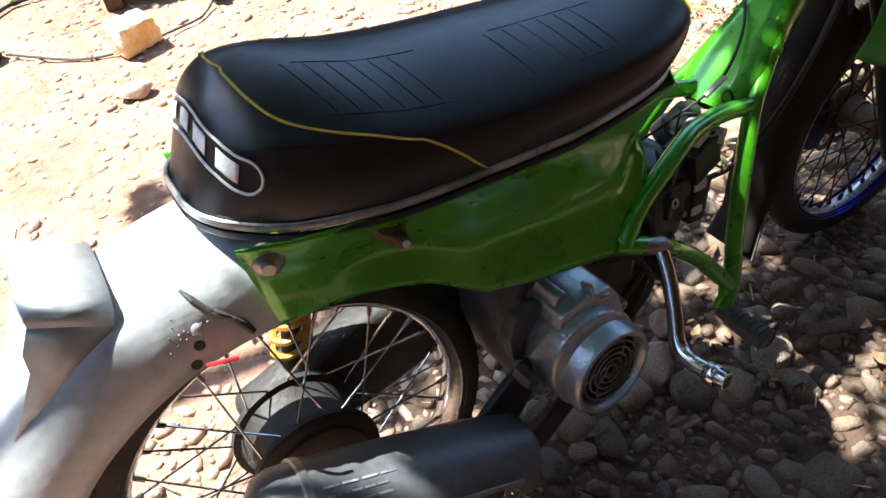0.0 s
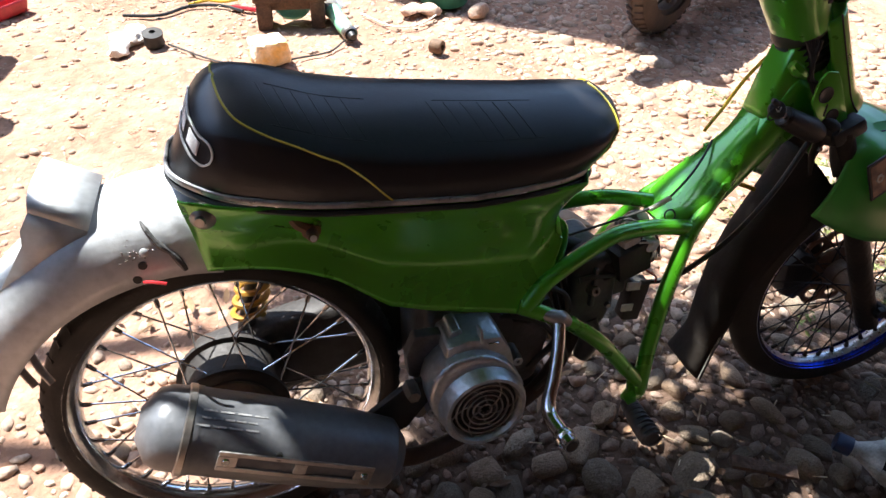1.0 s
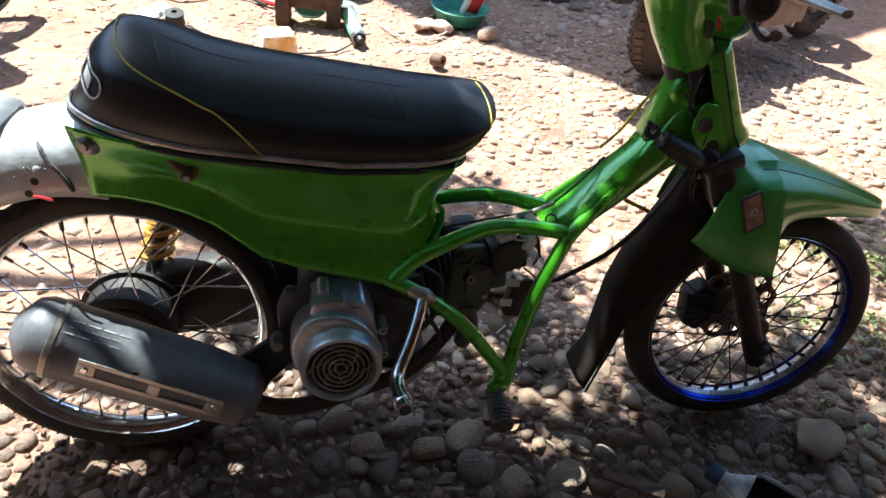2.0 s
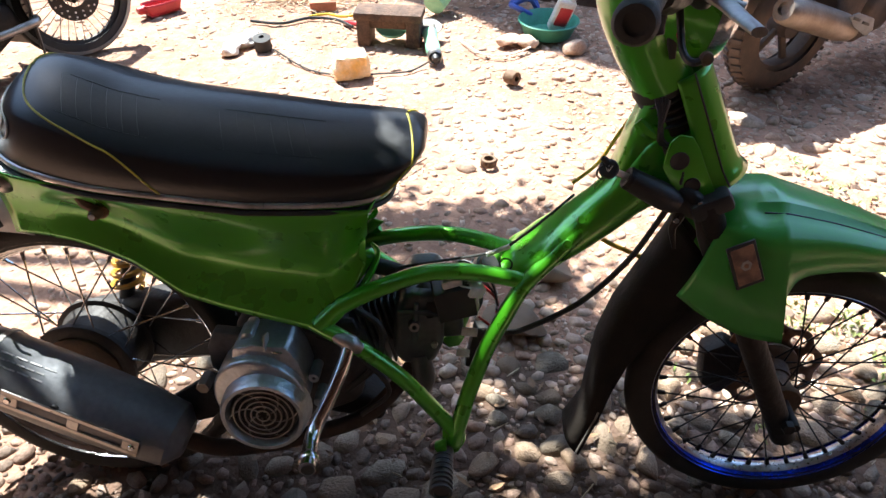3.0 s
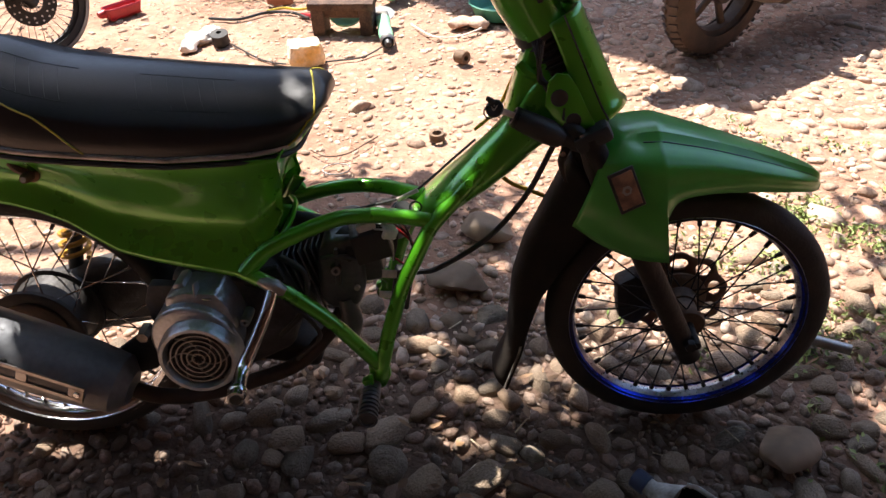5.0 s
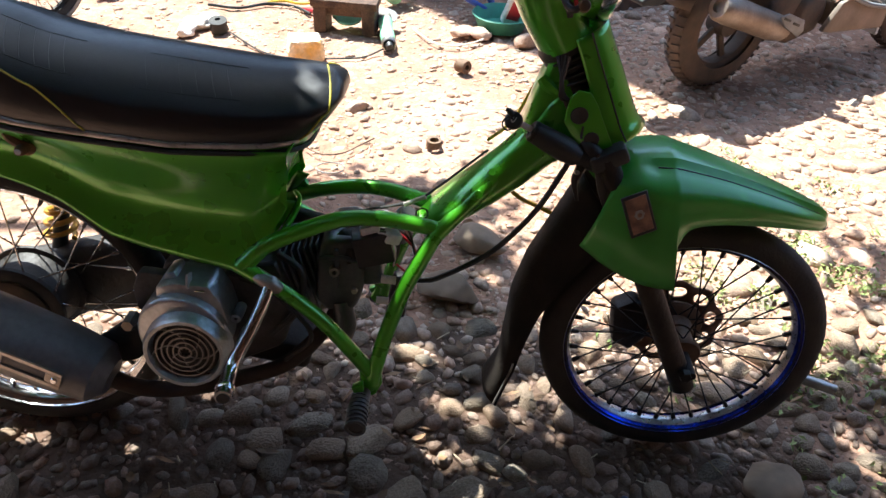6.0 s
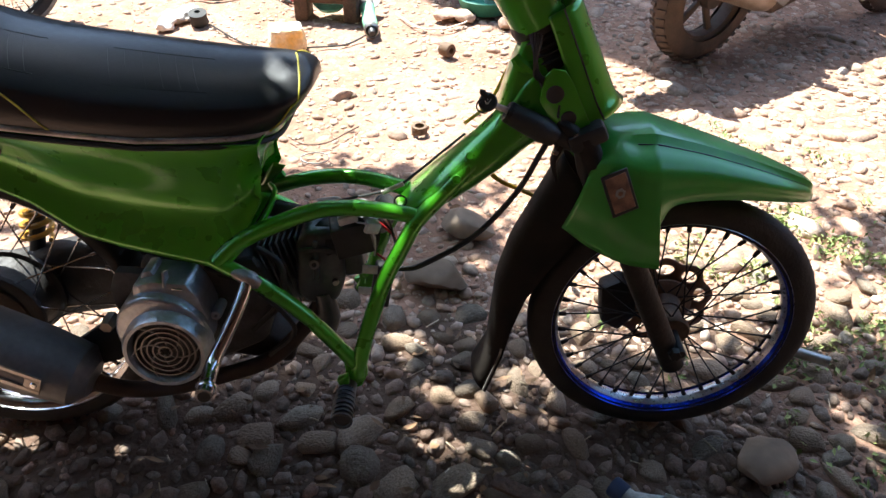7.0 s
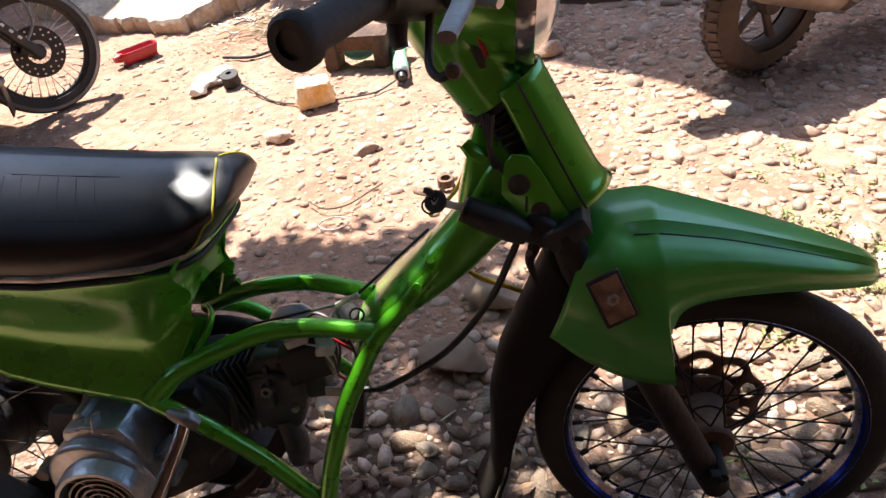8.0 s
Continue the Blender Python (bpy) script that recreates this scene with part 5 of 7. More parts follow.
roof("roof_east", [(1.62, 1.86), (1.77, 1.71), (1.86, 1.55), (1.925, 1.465), (2.02, 1.405), (2.11, 1.53), (2.30, 1.64), (2.57, 1.84), (2.89, 2.03), (3.3, 2.25), (4.2, 2.7), (6.5, 3.9), (6.5, 6.6), (-0.2, 6.6), (-0.1, 3.15),
                   (0.88, 2.60), (1.13, 2.24), (1.34, 2.04), (1.50, 1.94)], 5.6, "tin roof over the back of the yard")
# unseen eave added above the camera to deepen the foreground shade
tagged(part("roof_south", box(11, 1.5, 0.08, pose(0.5, -1.78, 2.45, -6, 0, 0), 0.01), DUSTY), "unseen added eave blocking sky light over the path", "roof", kind="structure")
roof("roof_west", [(-0.95, 2.95), (-0.75, 4.1), (-0.6, 6.6), (-5, 6.6), (-5, 2.95)], 2.5, "low tin roof beside the slab")


# concrete slab, broken at its edge, raised on rubble
def slab():
    bm = bmesh.new()
    outline = [(-1.30, 3.30), (-1.02, 3.04), (-0.78, 2.98), (-0.60, 2.90), (-0.44, 2.93), (-0.30, 3.10), (-0.22, 3.16), (-0.10, 3.42), (-0.12, 3.7), (-0.2, 4.4), (-1.6, 4.4), (-1.6, 3.5)]
    pts = spline([(x, y, 0) for x, y in outline], 8, True)
    rnd = random.Random(5)
    pts = [p + Vector((rnd.uniform(-0.018, 0.018), rnd.uniform(-0.018, 0.018), 0)) for p in pts]
    mid = Vector((-0.8, 3.7, 0))
    levels = []
    for k in (1.0, 0.985, 0.93, 0.8, 0.6, 0.35, 0.12):
        row = []
        for p in pts:
            q = mid + (p - mid) * k
            h = 0.075 + 0.10 * (q.y - 2.9) + 0.012 * noise.noise(q * 9) + 0.02 * noise.noise(q * 2.5)
            row.append(bm.verts.new((q.x, q.y, h - (0.02 if k == 1.0 else 0))))
        levels.append(row)
    levels.insert(0, [bm.verts.new((p.x + 0.02 * noise.noise(p * 14), p.y + 0.03, -0.05)) for p in pts])
    n = len(pts)
    for A, B in zip(levels, levels[1:]):
        for i in range(n):
            bm.faces.new((A[i], A[(i + 1) % n], B[(i + 1) % n], B[i]))
    bm.faces.new(levels[-1])
    return bm


tagged(part("concrete_slab", slab(), CONCRETE), "broken sunlit concrete slab raised above the dirt", "slab")


def small_box(name, sx, sy, sz, m, material, label, category, bevel=0.004):
    ob = part(name, box(sx, sy, sz, None, bevel), material)
    ob.matrix_world = m
    return tagged(ob, label, category)


# little wooden stool lying on the dirt
stool = thing("wooden_stool", pose(0.526, 2.20, 0, 0, 0, -8), "low brown wooden stool block in the dirt", "stool")
part("top", box(0.30, 0.12, 0.035, pose(0, 0, 0.135, 3, 0, 0), 0.006), WOOD, stool)
part("leg", box(0.06, 0.11, 0.12, pose(-0.11, 0, 0.06), 0.006), WOOD, stool)
part("leg", box(0.06, 0.11, 0.12, pose(0.11, 0, 0.06), 0.006), WOOD, stool)
part("rail", box(0.17, 0.02, 0.045, pose(0, -0.03, 0.10), 0.004), WOOD, stool)
dish = part("dish", lathe([(0, 0.0), (0.06, 0.0), (0.075, 0.02), (0.07, 0.02), (0.057, 0.005), (0, 0.005)], 28), MINT)
dish.matrix_world = pose(0.535, 2.215, 0.05, 12, 0, 0)
tagged(dish, "pale green plastic dish under the stool", "dish")

grinder = thing("angle_grinder", pose(0.715, 2.07, 0.035, 0, 0, 96), "pale green angle grinder lying on the dirt", "power tool")
part("body", tube([(-0.10, 0, 0.0), (-0.02, 0, 0.0), (0.06, 0, 0.005), (0.12, 0, 0.01)], [0.028, 0.033, 0.03, 0.034], 16, 4), MINT, grinder)
part("collar", lathe([(0.027, 0.018), (0.032, 0.015), (0.032, -0.012), (0.026, -0.018)], 20, axis((-0.095, 0, 0), (1, 0, 0))), STEEL, grinder, "grey metal collar")
part("gear_head", box(0.07, 0.06, 0.055, pose(0.15, 0, 0.01), 0.012, 3), STEEL, grinder)
part("disc", lathe([(0.01, -0.002), (0.058, -0.002), (0.058, 0.002), (0.01, 0.002)], 30, pose(0.165, 0, 0.026, 0, -14, 0), close=True), GREYP, grinder)
part("tail", lathe([(0, -0.04), (0.012, -0.04), (0.02, -0.01), (0.026, 0)], 14, axis((-0.10, 0, 0), (1, 0, 0))), BLACK, grinder)
tagged(part("power_cord", tube([(0.70, 1.95, 0.02), (0.62, 1.88, 0.01), (0.5, 1.86, 0.008), (0.36, 1.84, 0.01), (0.2, 1.9, 0.008), (0.02, 2.1, 0.01)], 0.004, 7, 8), BLACK), "thin black power cord on the dirt", "cord")

bm = bmesh.new()
bmesh.ops.create_icosphere(bm, subdivisions=4, radius=1)
for v in bm.verts:
    c = v.co.copy()
    k = 1 / max(abs(c.x), abs(c.y), abs(c.z)) ** 0.8
    c = Vector((c.x * 0.075, c.y * 0.058, c.z * 0.055)) * k
    crease = abs(noise.noise(c * 26)) * 0.016 + abs(noise.noise(c * 60 + Vector((3, 1, 4)))) * 0.006
    v.co = c - c.normalized() * crease + Vector((0.012 * noise.noise(c * 11), 0.010 * noise.noise(c * 11 + Vector((7, 0, 0))), 0))
ob = part("packet", bm, SPONGE, sharp=25)
ob.matrix_world = pose(0.385, 1.86, 0.050, 0, 0, 12)
tagged(ob, "crumpled white and orange plastic packet on the dirt", "packet")

socket = part("steel_bush", lathe([(0.014, 0), (0.035, 0), (0.037, 0.008), (0.037, 0.06), (0.033, 0.066), (0.016, 0.066)], 24, close=True), RUST)
socket.matrix_world = pose(1.018, 1.795, 0.028, 84, 0, 42) @ Matrix.Scale(0.76, 4)
tagged(socket, "rusty round steel bush on the dirt", "bush")
rg = part("steel_ring", lathe([(0.018, 0), (0.031, 0), (0.032, 0.004), (0.032, 0.03), (0.03, 0.034), (0.019, 0.034)], 24, close=True), RUST)
rg.matrix_world = pose(0.905, 1.165, 0.004) @ Matrix.Diagonal((0.85, 0.85, 0.72, 1))
tagged(rg, "small brown ring standing on the dirt", "ring")

tray = thing("red_tray", pose(-0.605, 2.57, 0.0, 0, 0, 46) @ Matrix.Scale(0.74, 4), "open red plastic oil tray on the dirt", "tray")
bm = bmesh.new()
def tray_wall(u, v):
    a = 2 * math.pi * u
    c, d = math.cos(a), math.sin(a)
    x, y = 0.13 * math.copysign(abs(c) ** 0.35, c), 0.055 * math.copysign(abs(d) ** 0.35, d)
    k = 0.82 + 0.18 * v
    return Vector((x * k, y * k, 0.004 + 0.075 * v))
part("side", sheet(tray_wall, 40, 5, True), REDP, tray, thick=0.004)
part("bottom", box(0.22, 0.09, 0.006, pose(0, 0, 0.006), 0.002), REDP, tray)
part("spout", tube([(-0.12, 0, 0.05), (-0.17, 0, 0.05)], [0.03, 0.02], 10, 2), REDP, tray)

for (x, y, s, r) in ((-0.13, 2.16, 0.05, 10), (-0.10, 2.23, 0.04, 50), (-0.16, 2.08, 0.04, 80)):
    bm = bmesh.new()
    bmesh.ops.create_icosphere(bm, subdivisions=3, radius=s)
    for v in bm.verts:
        v.co = Vector((v.co.x * 1.3, v.co.y * 0.9, v.co.z * 0.55)) + v.co.normalized() * 0.018 * noise.noise(v.co * 30 + Vector((x * 9, 0, 0)))
    ob = part("rag", bm, PAPER)
    ob.matrix_world = pose(x, y, 0.022, 0, 0, r)
    tagged(ob, "crumpled whitish rag on the dirt", "rag")
ob = part("rubber_bush", lathe([(0.01, 0), (0.035, 0), (0.04, 0.01), (0.036, 0.03), (0.04, 0.055), (0.012, 0.06)], 20, close=True), RUBBER)
ob.matrix_world = pose(-0.03, 2.13, 0.0, 10, 0, 0)
tagged(ob, "black rubber bush on the dirt", "bush")

# green mug on its side, with a bracket
mug = thing("plastic_cup", pose(0.775, 2.64, 0.105, 112, 0, -28) @ pose(0, 0, 0.133, 180, 0, 0) @ Matrix.Scale(0.78, 4), "pale green plastic cup tipped on its side", "cup")
part("wall", lathe([(0.0, 0.0), (0.065, 0.0), (0.07, 0.01), (0.078, 0.17), (0.074, 0.17), (0.066, 0.012), (0, 0.008)], 32), MINT, mug)

# green basin with a bottle and a blue brush
basin = part("basin", lathe([(0, 0), (0.12, 0), (0.15, 0.07), (0.158, 0.075), (0.152, 0.08), (0.143, 0.072), (0.115, 0.008), (0, 0.008)], 40), TOOLGREEN)
basin.matrix_world = pose(1.245, 2.31, 0) @ Matrix.Scale(0.9, 4)
tagged(basin, "dark green plastic wash basin on the stones", "basin")
bottle = thing("soap_bottle", pose(1.268, 2.27, 0.03, 14, 14, 12), "white plastic bottle with a red label in the basin", "bottle")
part("body", box(0.085, 0.045, 0.15, pose(0, 0, 0.085), 0.014, 3), WHITE, bottle)
part("label", box(0.06, 0.003, 0.09, pose(0, -0.023, 0.085), 0.001), REDP, bottle, "red printed label")
part("cap", lathe([(0, 0.03), (0.013, 0.03), (0.014, 0)], 14, pose(0.02, 0, 0.158)), WHITE, bottle)
bm = tube([(0.07 * math.cos(a), 0.05 * math.sin(a), 0.012 * math.sin(2 * a)) for a in (2 * math.pi * i / 12 for i in range(12))], 0.013, 9, 3, closed=True)
tube([(-0.06, 0.01, 0.0), (0.0, 0.0, 0.045), (0.06, -0.01, 0.0)], 0.011, 8, 5, bm)
ob = part("plastic_sandal", bm, BLUEP)
ob.matrix_world = pose(1.150, 2.46, 0.075, 25, 10, 25)
tagged(ob, "blue plastic strap sandal leaning on the basin", "sandal")

# cut-open oil bottle in the foreground: neck, pale trough and black inside
SCUFFED = mat("scuffed_white_plastic", (0.60, 0.59, 0.54), (0.16, 0.14, 0.115), 0.5, 0, 16, 0.15, 60, fine=0.25)
jug = thing("cut_oil_bottle", pose(1.303, -0.304, 0.018, 0, 0, -49) @ Matrix.Scale(0.86, 4), "cut-open white oil bottle with black sludge and blue cap", "bottle")


def jug_point(u, v, inset=0.0):
    """u: across the trough from rim to rim, curled in at both; v: from the neck to the bottom."""
    a = math.pi * (0.90 + 1.20 * u)
    x = -0.105 + 0.245 * v
    r = lerp(v, [0, 0.10, 0.25, 0.75, 0.95, 1], [0.020, 0.034, 0.060, 0.063, 0.058, 0.050]) - inset
    c, d = math.cos(a), math.sin(a)
    return Vector((x, r * math.copysign(abs(c) ** 0.8, c), 0.042 + r * 0.66 * math.copysign(abs(d) ** 0.8, d)))


part("shell", sheet(jug_point, 26, 24), SCUFFED, jug, "grimy white plastic shell", thick=0.003)
part("sludge", sheet(lambda u, v: jug_point(u, 0.18 + 0.80 * v, 0.006), 26, 16), MATT, jug, "black oily inside")
part("shoulder", lathe([(0.019, -0.128), (0.020, -0.105), (0.036, -0.078), (0.050, -0.056), (0.046, -0.056), (0.030, -0.080), (0.015, -0.105), (0.015, -0.128)], 24,
     Matrix.Translation((0, 0, 0.040)) @ Matrix.Diagonal((1, 1, 0.8, 1)) @ axis((0, 0, 0), (1, 0, 0)), close=True), SCUFFED, jug)
part("end_wall", sheet(lambda u, v: jug_point(u, 1).lerp(Vector((0.140, 0, 0.03)), v), 26, 4), SCUFFED, jug, thick=0.003)
for u in (0, 1):
    part("rim", tube([jug_point(u, v) for v in (0.2, 0.3, 0.5, 0.7, 0.9, 1)], 0.008, 8, 4, flat=0.5), SCUFFED, jug, "pale cut edge")
part("rim", tube([jug_point(k / 8, 1.0) for k in range(9)], 0.004, 6, 3), SCUFFED, jug)
part("cap", lathe([(0, 0.034), (0.020, 0.034), (0.023, 0.030), (0.023, 0.0), (0, 0)], 22, axis((-0.118, 0, 0.038), (-1, 0, 0.05))), mat("dark_blue_cap", (0.010, 0.028, 0.075), (0.006, 0.018, 0.05), 0.4), jug, "blue screw cap")

# steel pipe stub beside the front wheel
ob = part("pipe_stub", tube([(-0.045, 0, 0), (0.052, 0, 0)], 0.0125, 14, 1), STEEL)
ob.matrix_world = pose(1.745, 0.116, 0.024, 0, 0, -28)
tagged(ob, "short rusty steel pipe lying on the stones", "pipe")

# cords and offcuts
rnd = random.Random(11)
def cord(name, pts, r, m, label):
    return tagged(part(name, tube(pts, r, 6, 8), m), label, "cord")
cord("orange_hose", [(-0.62, 3.55, 0.18), (-0.45, 3.3, 0.15), (-0.2, 3.1, 0.16), (0.05, 3.15, 0.2), (0.2, 3.4, 0.35), (0.28, 3.6, 0.6)], 0.011, ORANGE, "orange hose lying over the slab")
cord("dark_cord", [(-0.15, 2.43, 0.012), (0.0, 2.40, 0.012), (0.12, 2.47, 0.012), (0.25, 2.45, 0.012), (0.34, 2.36, 0.012)], 0.007, BLACK, "black cord on the dirt")
cord("yellow_cord", [(0.12, 2.49, 0.012), (0.2, 2.52, 0.012), (0.27, 2.49, 0.012), (0.33, 2.50, 0.012)], 0.006, YELLOW, "yellow cord on the dirt")
cord("red_clip", [(0.30, 2.42, 0.012), (0.36, 2.38, 0.014), (0.40, 2.36, 0.012)], 0.01, REDP, "red cable clip on the dirt")
cord("pale_string", [(0.83, 2.22, 0.01), (0.93, 2.06, 0.01), (1.05, 2.05, 0.01), (1.17, 2.16, 0.01), (1.2, 2.26, 0.01)], 0.0035, PAPER, "pale string loop on the dirt")
for i in range(26):
    x, y = rnd.gauss(0.02, 0.16), rnd.gauss(2.84, 0.08)
    head, p = rnd.uniform(0, 6.3), []
    for _ in range(rnd.randrange(4, 8)):
        p.append((x, y, rnd.uniform(0.008, 0.045)))
        head += rnd.gauss(0, 0.7)
        x, y = x + 0.055 * math.cos(head), y + 0.035 * math.sin(head)
    tagged(part("cut_cable", tube(p, rnd.choice((0.0018, 0.0022, 0.003, 0.0045)), 5, 6), rnd.choice((PAPER, PAPER, PAPER, STEEL, WOOD))), "loose cut cable in a heap on the dirt", "cable", "heap of cut cables")
cord("wire_ring", [(0.57 + 0.045 * math.cos(k * math.tau / 12), 0.995 + 0.032 * math.sin(k * math.tau / 12), 0.012) for k in range(13)], 0.0022, STEEL, "thin steel wire ring on the dirt")
cord("thin_root", [(0.47, 1.13, 0.010), (0.53, 1.075, 0.014), (0.60, 1.085, 0.014), (0.66, 1.15, 0.012), (0.70, 1.20, 0.008)], 0.0025, WOOD, "thin curved brown root on the dirt")
small_box("brick_piece", 0.13, 0.05, 0.045, pose(0.17, 2.62, 0.02, 0, 0, 10), mat("brick_red", (0.42, 0.17, 0.10), None, 0.9, 0, 16, 0.4, 60), "broken red brick piece on the dirt", "brick")


# ---- parked vehicles ----
def cast_wheel(parent, centre, R, sec, label, m):
    ya = Matrix.Translation(centre) @ pose(0, 0, 0, 90, 0, 0)
    rim = R * 0.68
    prof = [(rim - 0.006 + (R - rim + 0.006) * max(0, math.cos(math.pi * (i / 14 - 0.5))) ** 0.5, sec * math.sin(math.pi * (i / 14 - 0.5))) for i in range(15)]
    wh = part("wheel", lathe(prof, 56, ya), m, parent, label)
    bm = bmesh.new()
    for i in range(44):
        for s in (-1, 1):
            a = 2 * math.pi * (i + 0.5 * (s > 0)) / 44
            box(0.008, 0.016, sec * 0.7, ya @ pose(0, 0, 0, 0, 0, math.degrees(a)) @ pose(R - 0.002, 0, s * sec * 0.45, 0, s * -22, 0), 0, bm=bm)
    part("tread", bm, m, wh)
    part("rim", lathe([(rim, sec * 0.7), (rim - 0.02, sec * 0.55), (rim - 0.028, 0), (rim - 0.02, -sec * 0.55), (rim, -sec * 0.7), (rim - 0.008, 0)], 48, ya, close=True), m, wh)
    part("hub", lathe([(0, 0.045), (0.04, 0.045), (0.045, 0.03), (0.045, -0.03), (0.04, -0.045), (0, -0.045)], 24, ya), m, wh)
    for i in range(5):
        a = 360 * i / 5
        part("spoke", box(rim - 0.05, 0.028, 0.02, ya @ pose(0, 0, 0, 0, 0, a) @ pose((rim + 0.02) / 2, 0, 0, 0, 0, 6), 0.006, 2), m, wh)
    return wh


scooter = thing("scooter", pose(2.05, 1.765, 0, 0, 0, 25.5), "dusty grey scooter parked in the shade on the stones", "scooter")
cast_wheel(scooter, (0, 0, 0.255), 0.255, 0.052, "mud-brown knobbly rear tyre", DUSTY)
cast_wheel(scooter, (1.24, 0, 0.255), 0.255, 0.04, "dusty front tyre", DUSTY)
part("muffler", lathe([(0, -0.23), (0.03, -0.225), (0.044, -0.20), (0.052, -0.15), (0.053, 0.14), (0.050, 0.19), (0.040, 0.205), (0.022, 0.205), (0.020, 0.19), (0, 0.19)], 28, axis((-0.030, -0.15, 0.328), (-0.94, 0, 0.33))), mat("dusty_steel", (0.32, 0.27, 0.23), (0.22, 0.17, 0.13), 0.55, 0.7, 12, 0.1, 90), scooter, "dusty steel muffler")
part("muffler_guard", prism([(0.055, 0.345), (0.10, 0.352), (0.20, 0.315), (0.215, 0.27), (0.19, 0.25), (0.10, 0.30)], -0.212, -0.204, 0.003), GREYP, scooter, "pressed pale heat guard")
for x, z in ((0.095, 0.330), (0.155, 0.305)):
    part("guard_slot", box(0.045, 0.004, 0.010, pose(x, -0.2135, z, 0, 20, 0), 0.002), BLACK, scooter)
part("engine", prism([(0.12, 0.36), (0.34, 0.40), (0.48, 0.36), (0.46, 0.20), (0.30, 0.16), (0.14, 0.24)], -0.10, 0.12, 0.02, 3), DUSTY, scooter)
part("fan_cover", lathe([(0, 0.01), (0.06, 0.01), (0.075, 0.0), (0.085, -0.03)], 28, axis((0.36, -0.12, 0.29), (0, -1, 0))), DUSTY, scooter)
part("body", prism([(-0.30, 0.51), (-0.26, 0.55), (0.14, 0.53), (0.38, 0.48), (0.42, 0.40), (0.30, 0.40), (0.05, 0.45), (-0.20, 0.47)], -0.11, 0.11, 0.03, 3), DUSTY, scooter, "dark body panels")
part("seat", prism([(-0.24, 0.555), (-0.20, 0.59), (0.08, 0.58), (0.36, 0.54), (0.37, 0.48), (0.14, 0.525)], -0.12, 0.12, 0.03, 3), SEAT, scooter)
part("floorboard", prism([(0.42, 0.34), (0.45, 0.40), (0.75, 0.31), (0.80, 0.27), (0.74, 0.21), (0.45, 0.23)], -0.16, 0.16, 0.02, 3), DUSTY, scooter, "dusty brown floorboard panel")
part("side_skirt", prism([(0.375, 0.235), (0.44, 0.345), (0.50, 0.37), (0.76, 0.285), (0.765, 0.205), (0.60, 0.215), (0.42, 0.225)], -0.185, -0.16, 0.008, 2), mat("dusty_panel", (0.20, 0.15, 0.115), (0.13, 0.095, 0.07), 0.6, 0, 9), scooter)
part("skirt_trim", tube([(0.40, -0.19, 0.40), (0.47, -0.19, 0.372), (0.60, -0.19, 0.325), (0.78, -0.19, 0.292)], 0.010, 8, 5), GREYP, scooter, "pale grey trim strip")
part("leg_shield", prism([(0.74, 0.28), (0.84, 0.50), (0.90, 0.62), (0.94, 0.63), (0.95, 0.56), (0.89, 0.42), (0.86, 0.22)], -0.19, 0.19, 0.02, 3), BLACK, scooter)
part("mudflap", prism([(-0.24, 0.56), (-0.20, 0.56), (-0.23, 0.51), (-0.31, 0.445), (-0.42, 0.385), (-0.50, 0.395), (-0.505, 0.415), (-0.38, 0.47), (-0.29, 0.53)], -0.06, 0.06, 0.01, 2), mat("flap_plastic", (0.034, 0.038, 0.044), (0.022, 0.024, 0.028), 0.7, 0, 12, spec=0.3), scooter, "grey rear mudflap")
plate = part("number_plate", box(0.25, 0.008, 0.10, pose(-0.305, -0.04, 0.565, 22, 0, -62), 0.003), BLACK, scooter, "black number plate with white characters")
for i in range(6):
    part("plate_bar", box(0.022, 0.003, 0.04, pose(-0.305, -0.04, 0.565, 22, 0, -62) @ pose(-0.09 + 0.036 * i, -0.0055, 0.018), 0.0005), PRINT, plate)
for i in range(4):
    part("plate_bar", box(0.014, 0.003, 0.022, pose(-0.305, -0.04, 0.565, 22, 0, -62) @ pose(-0.02 + 0.022 * i, -0.0055, -0.028), 0.0005), PRINT, plate)
part("footrest", box(0.05, 0.10, 0.02, pose(0.265, -0.22, 0.415, 10, -10, 10), 0.005), CHROME, scooter, "folded passenger footrest")
part("footrest_arm", box(0.022, 0.012, 0.10, pose(0.255, -0.19, 0.46, 0, 12, 0), 0.004), CHROME, scooter)
part("inner_guard", sheet(lambda u, v: Vector(((0.29 + 0.02 * math.cos(math.pi * (v - .5))) * math.cos(radians(60 + 100 * u)), 0.07 * (2 * v - 1), 0.255 + 0.30 * math.sin(radians(60 + 100 * u)))), 18, 6), DUSTY, scooter, thick=0.004)
part("fork", tube([(1.24, -0.06, 0.255), (1.12, -0.06, 0.50), (1.02, 0, 0.68)], 0.018, 12, 4), DUSTY, scooter)
part("front_guard", sheet(lambda u, v: Vector((1.24 + 0.29 * math.cos(radians(50 + 110 * u)), 0.06 * (2 * v - 1), 0.255 + 0.29 * math.sin(radians(50 + 110 * u)))), 18, 6), GREYP, scooter, thick=0.004)
part("front_flap", box(0.02, 0.12, 0.16, pose(0.96, 0, 0.18, 0, -10, 0), 0.005), WHITE, scooter)

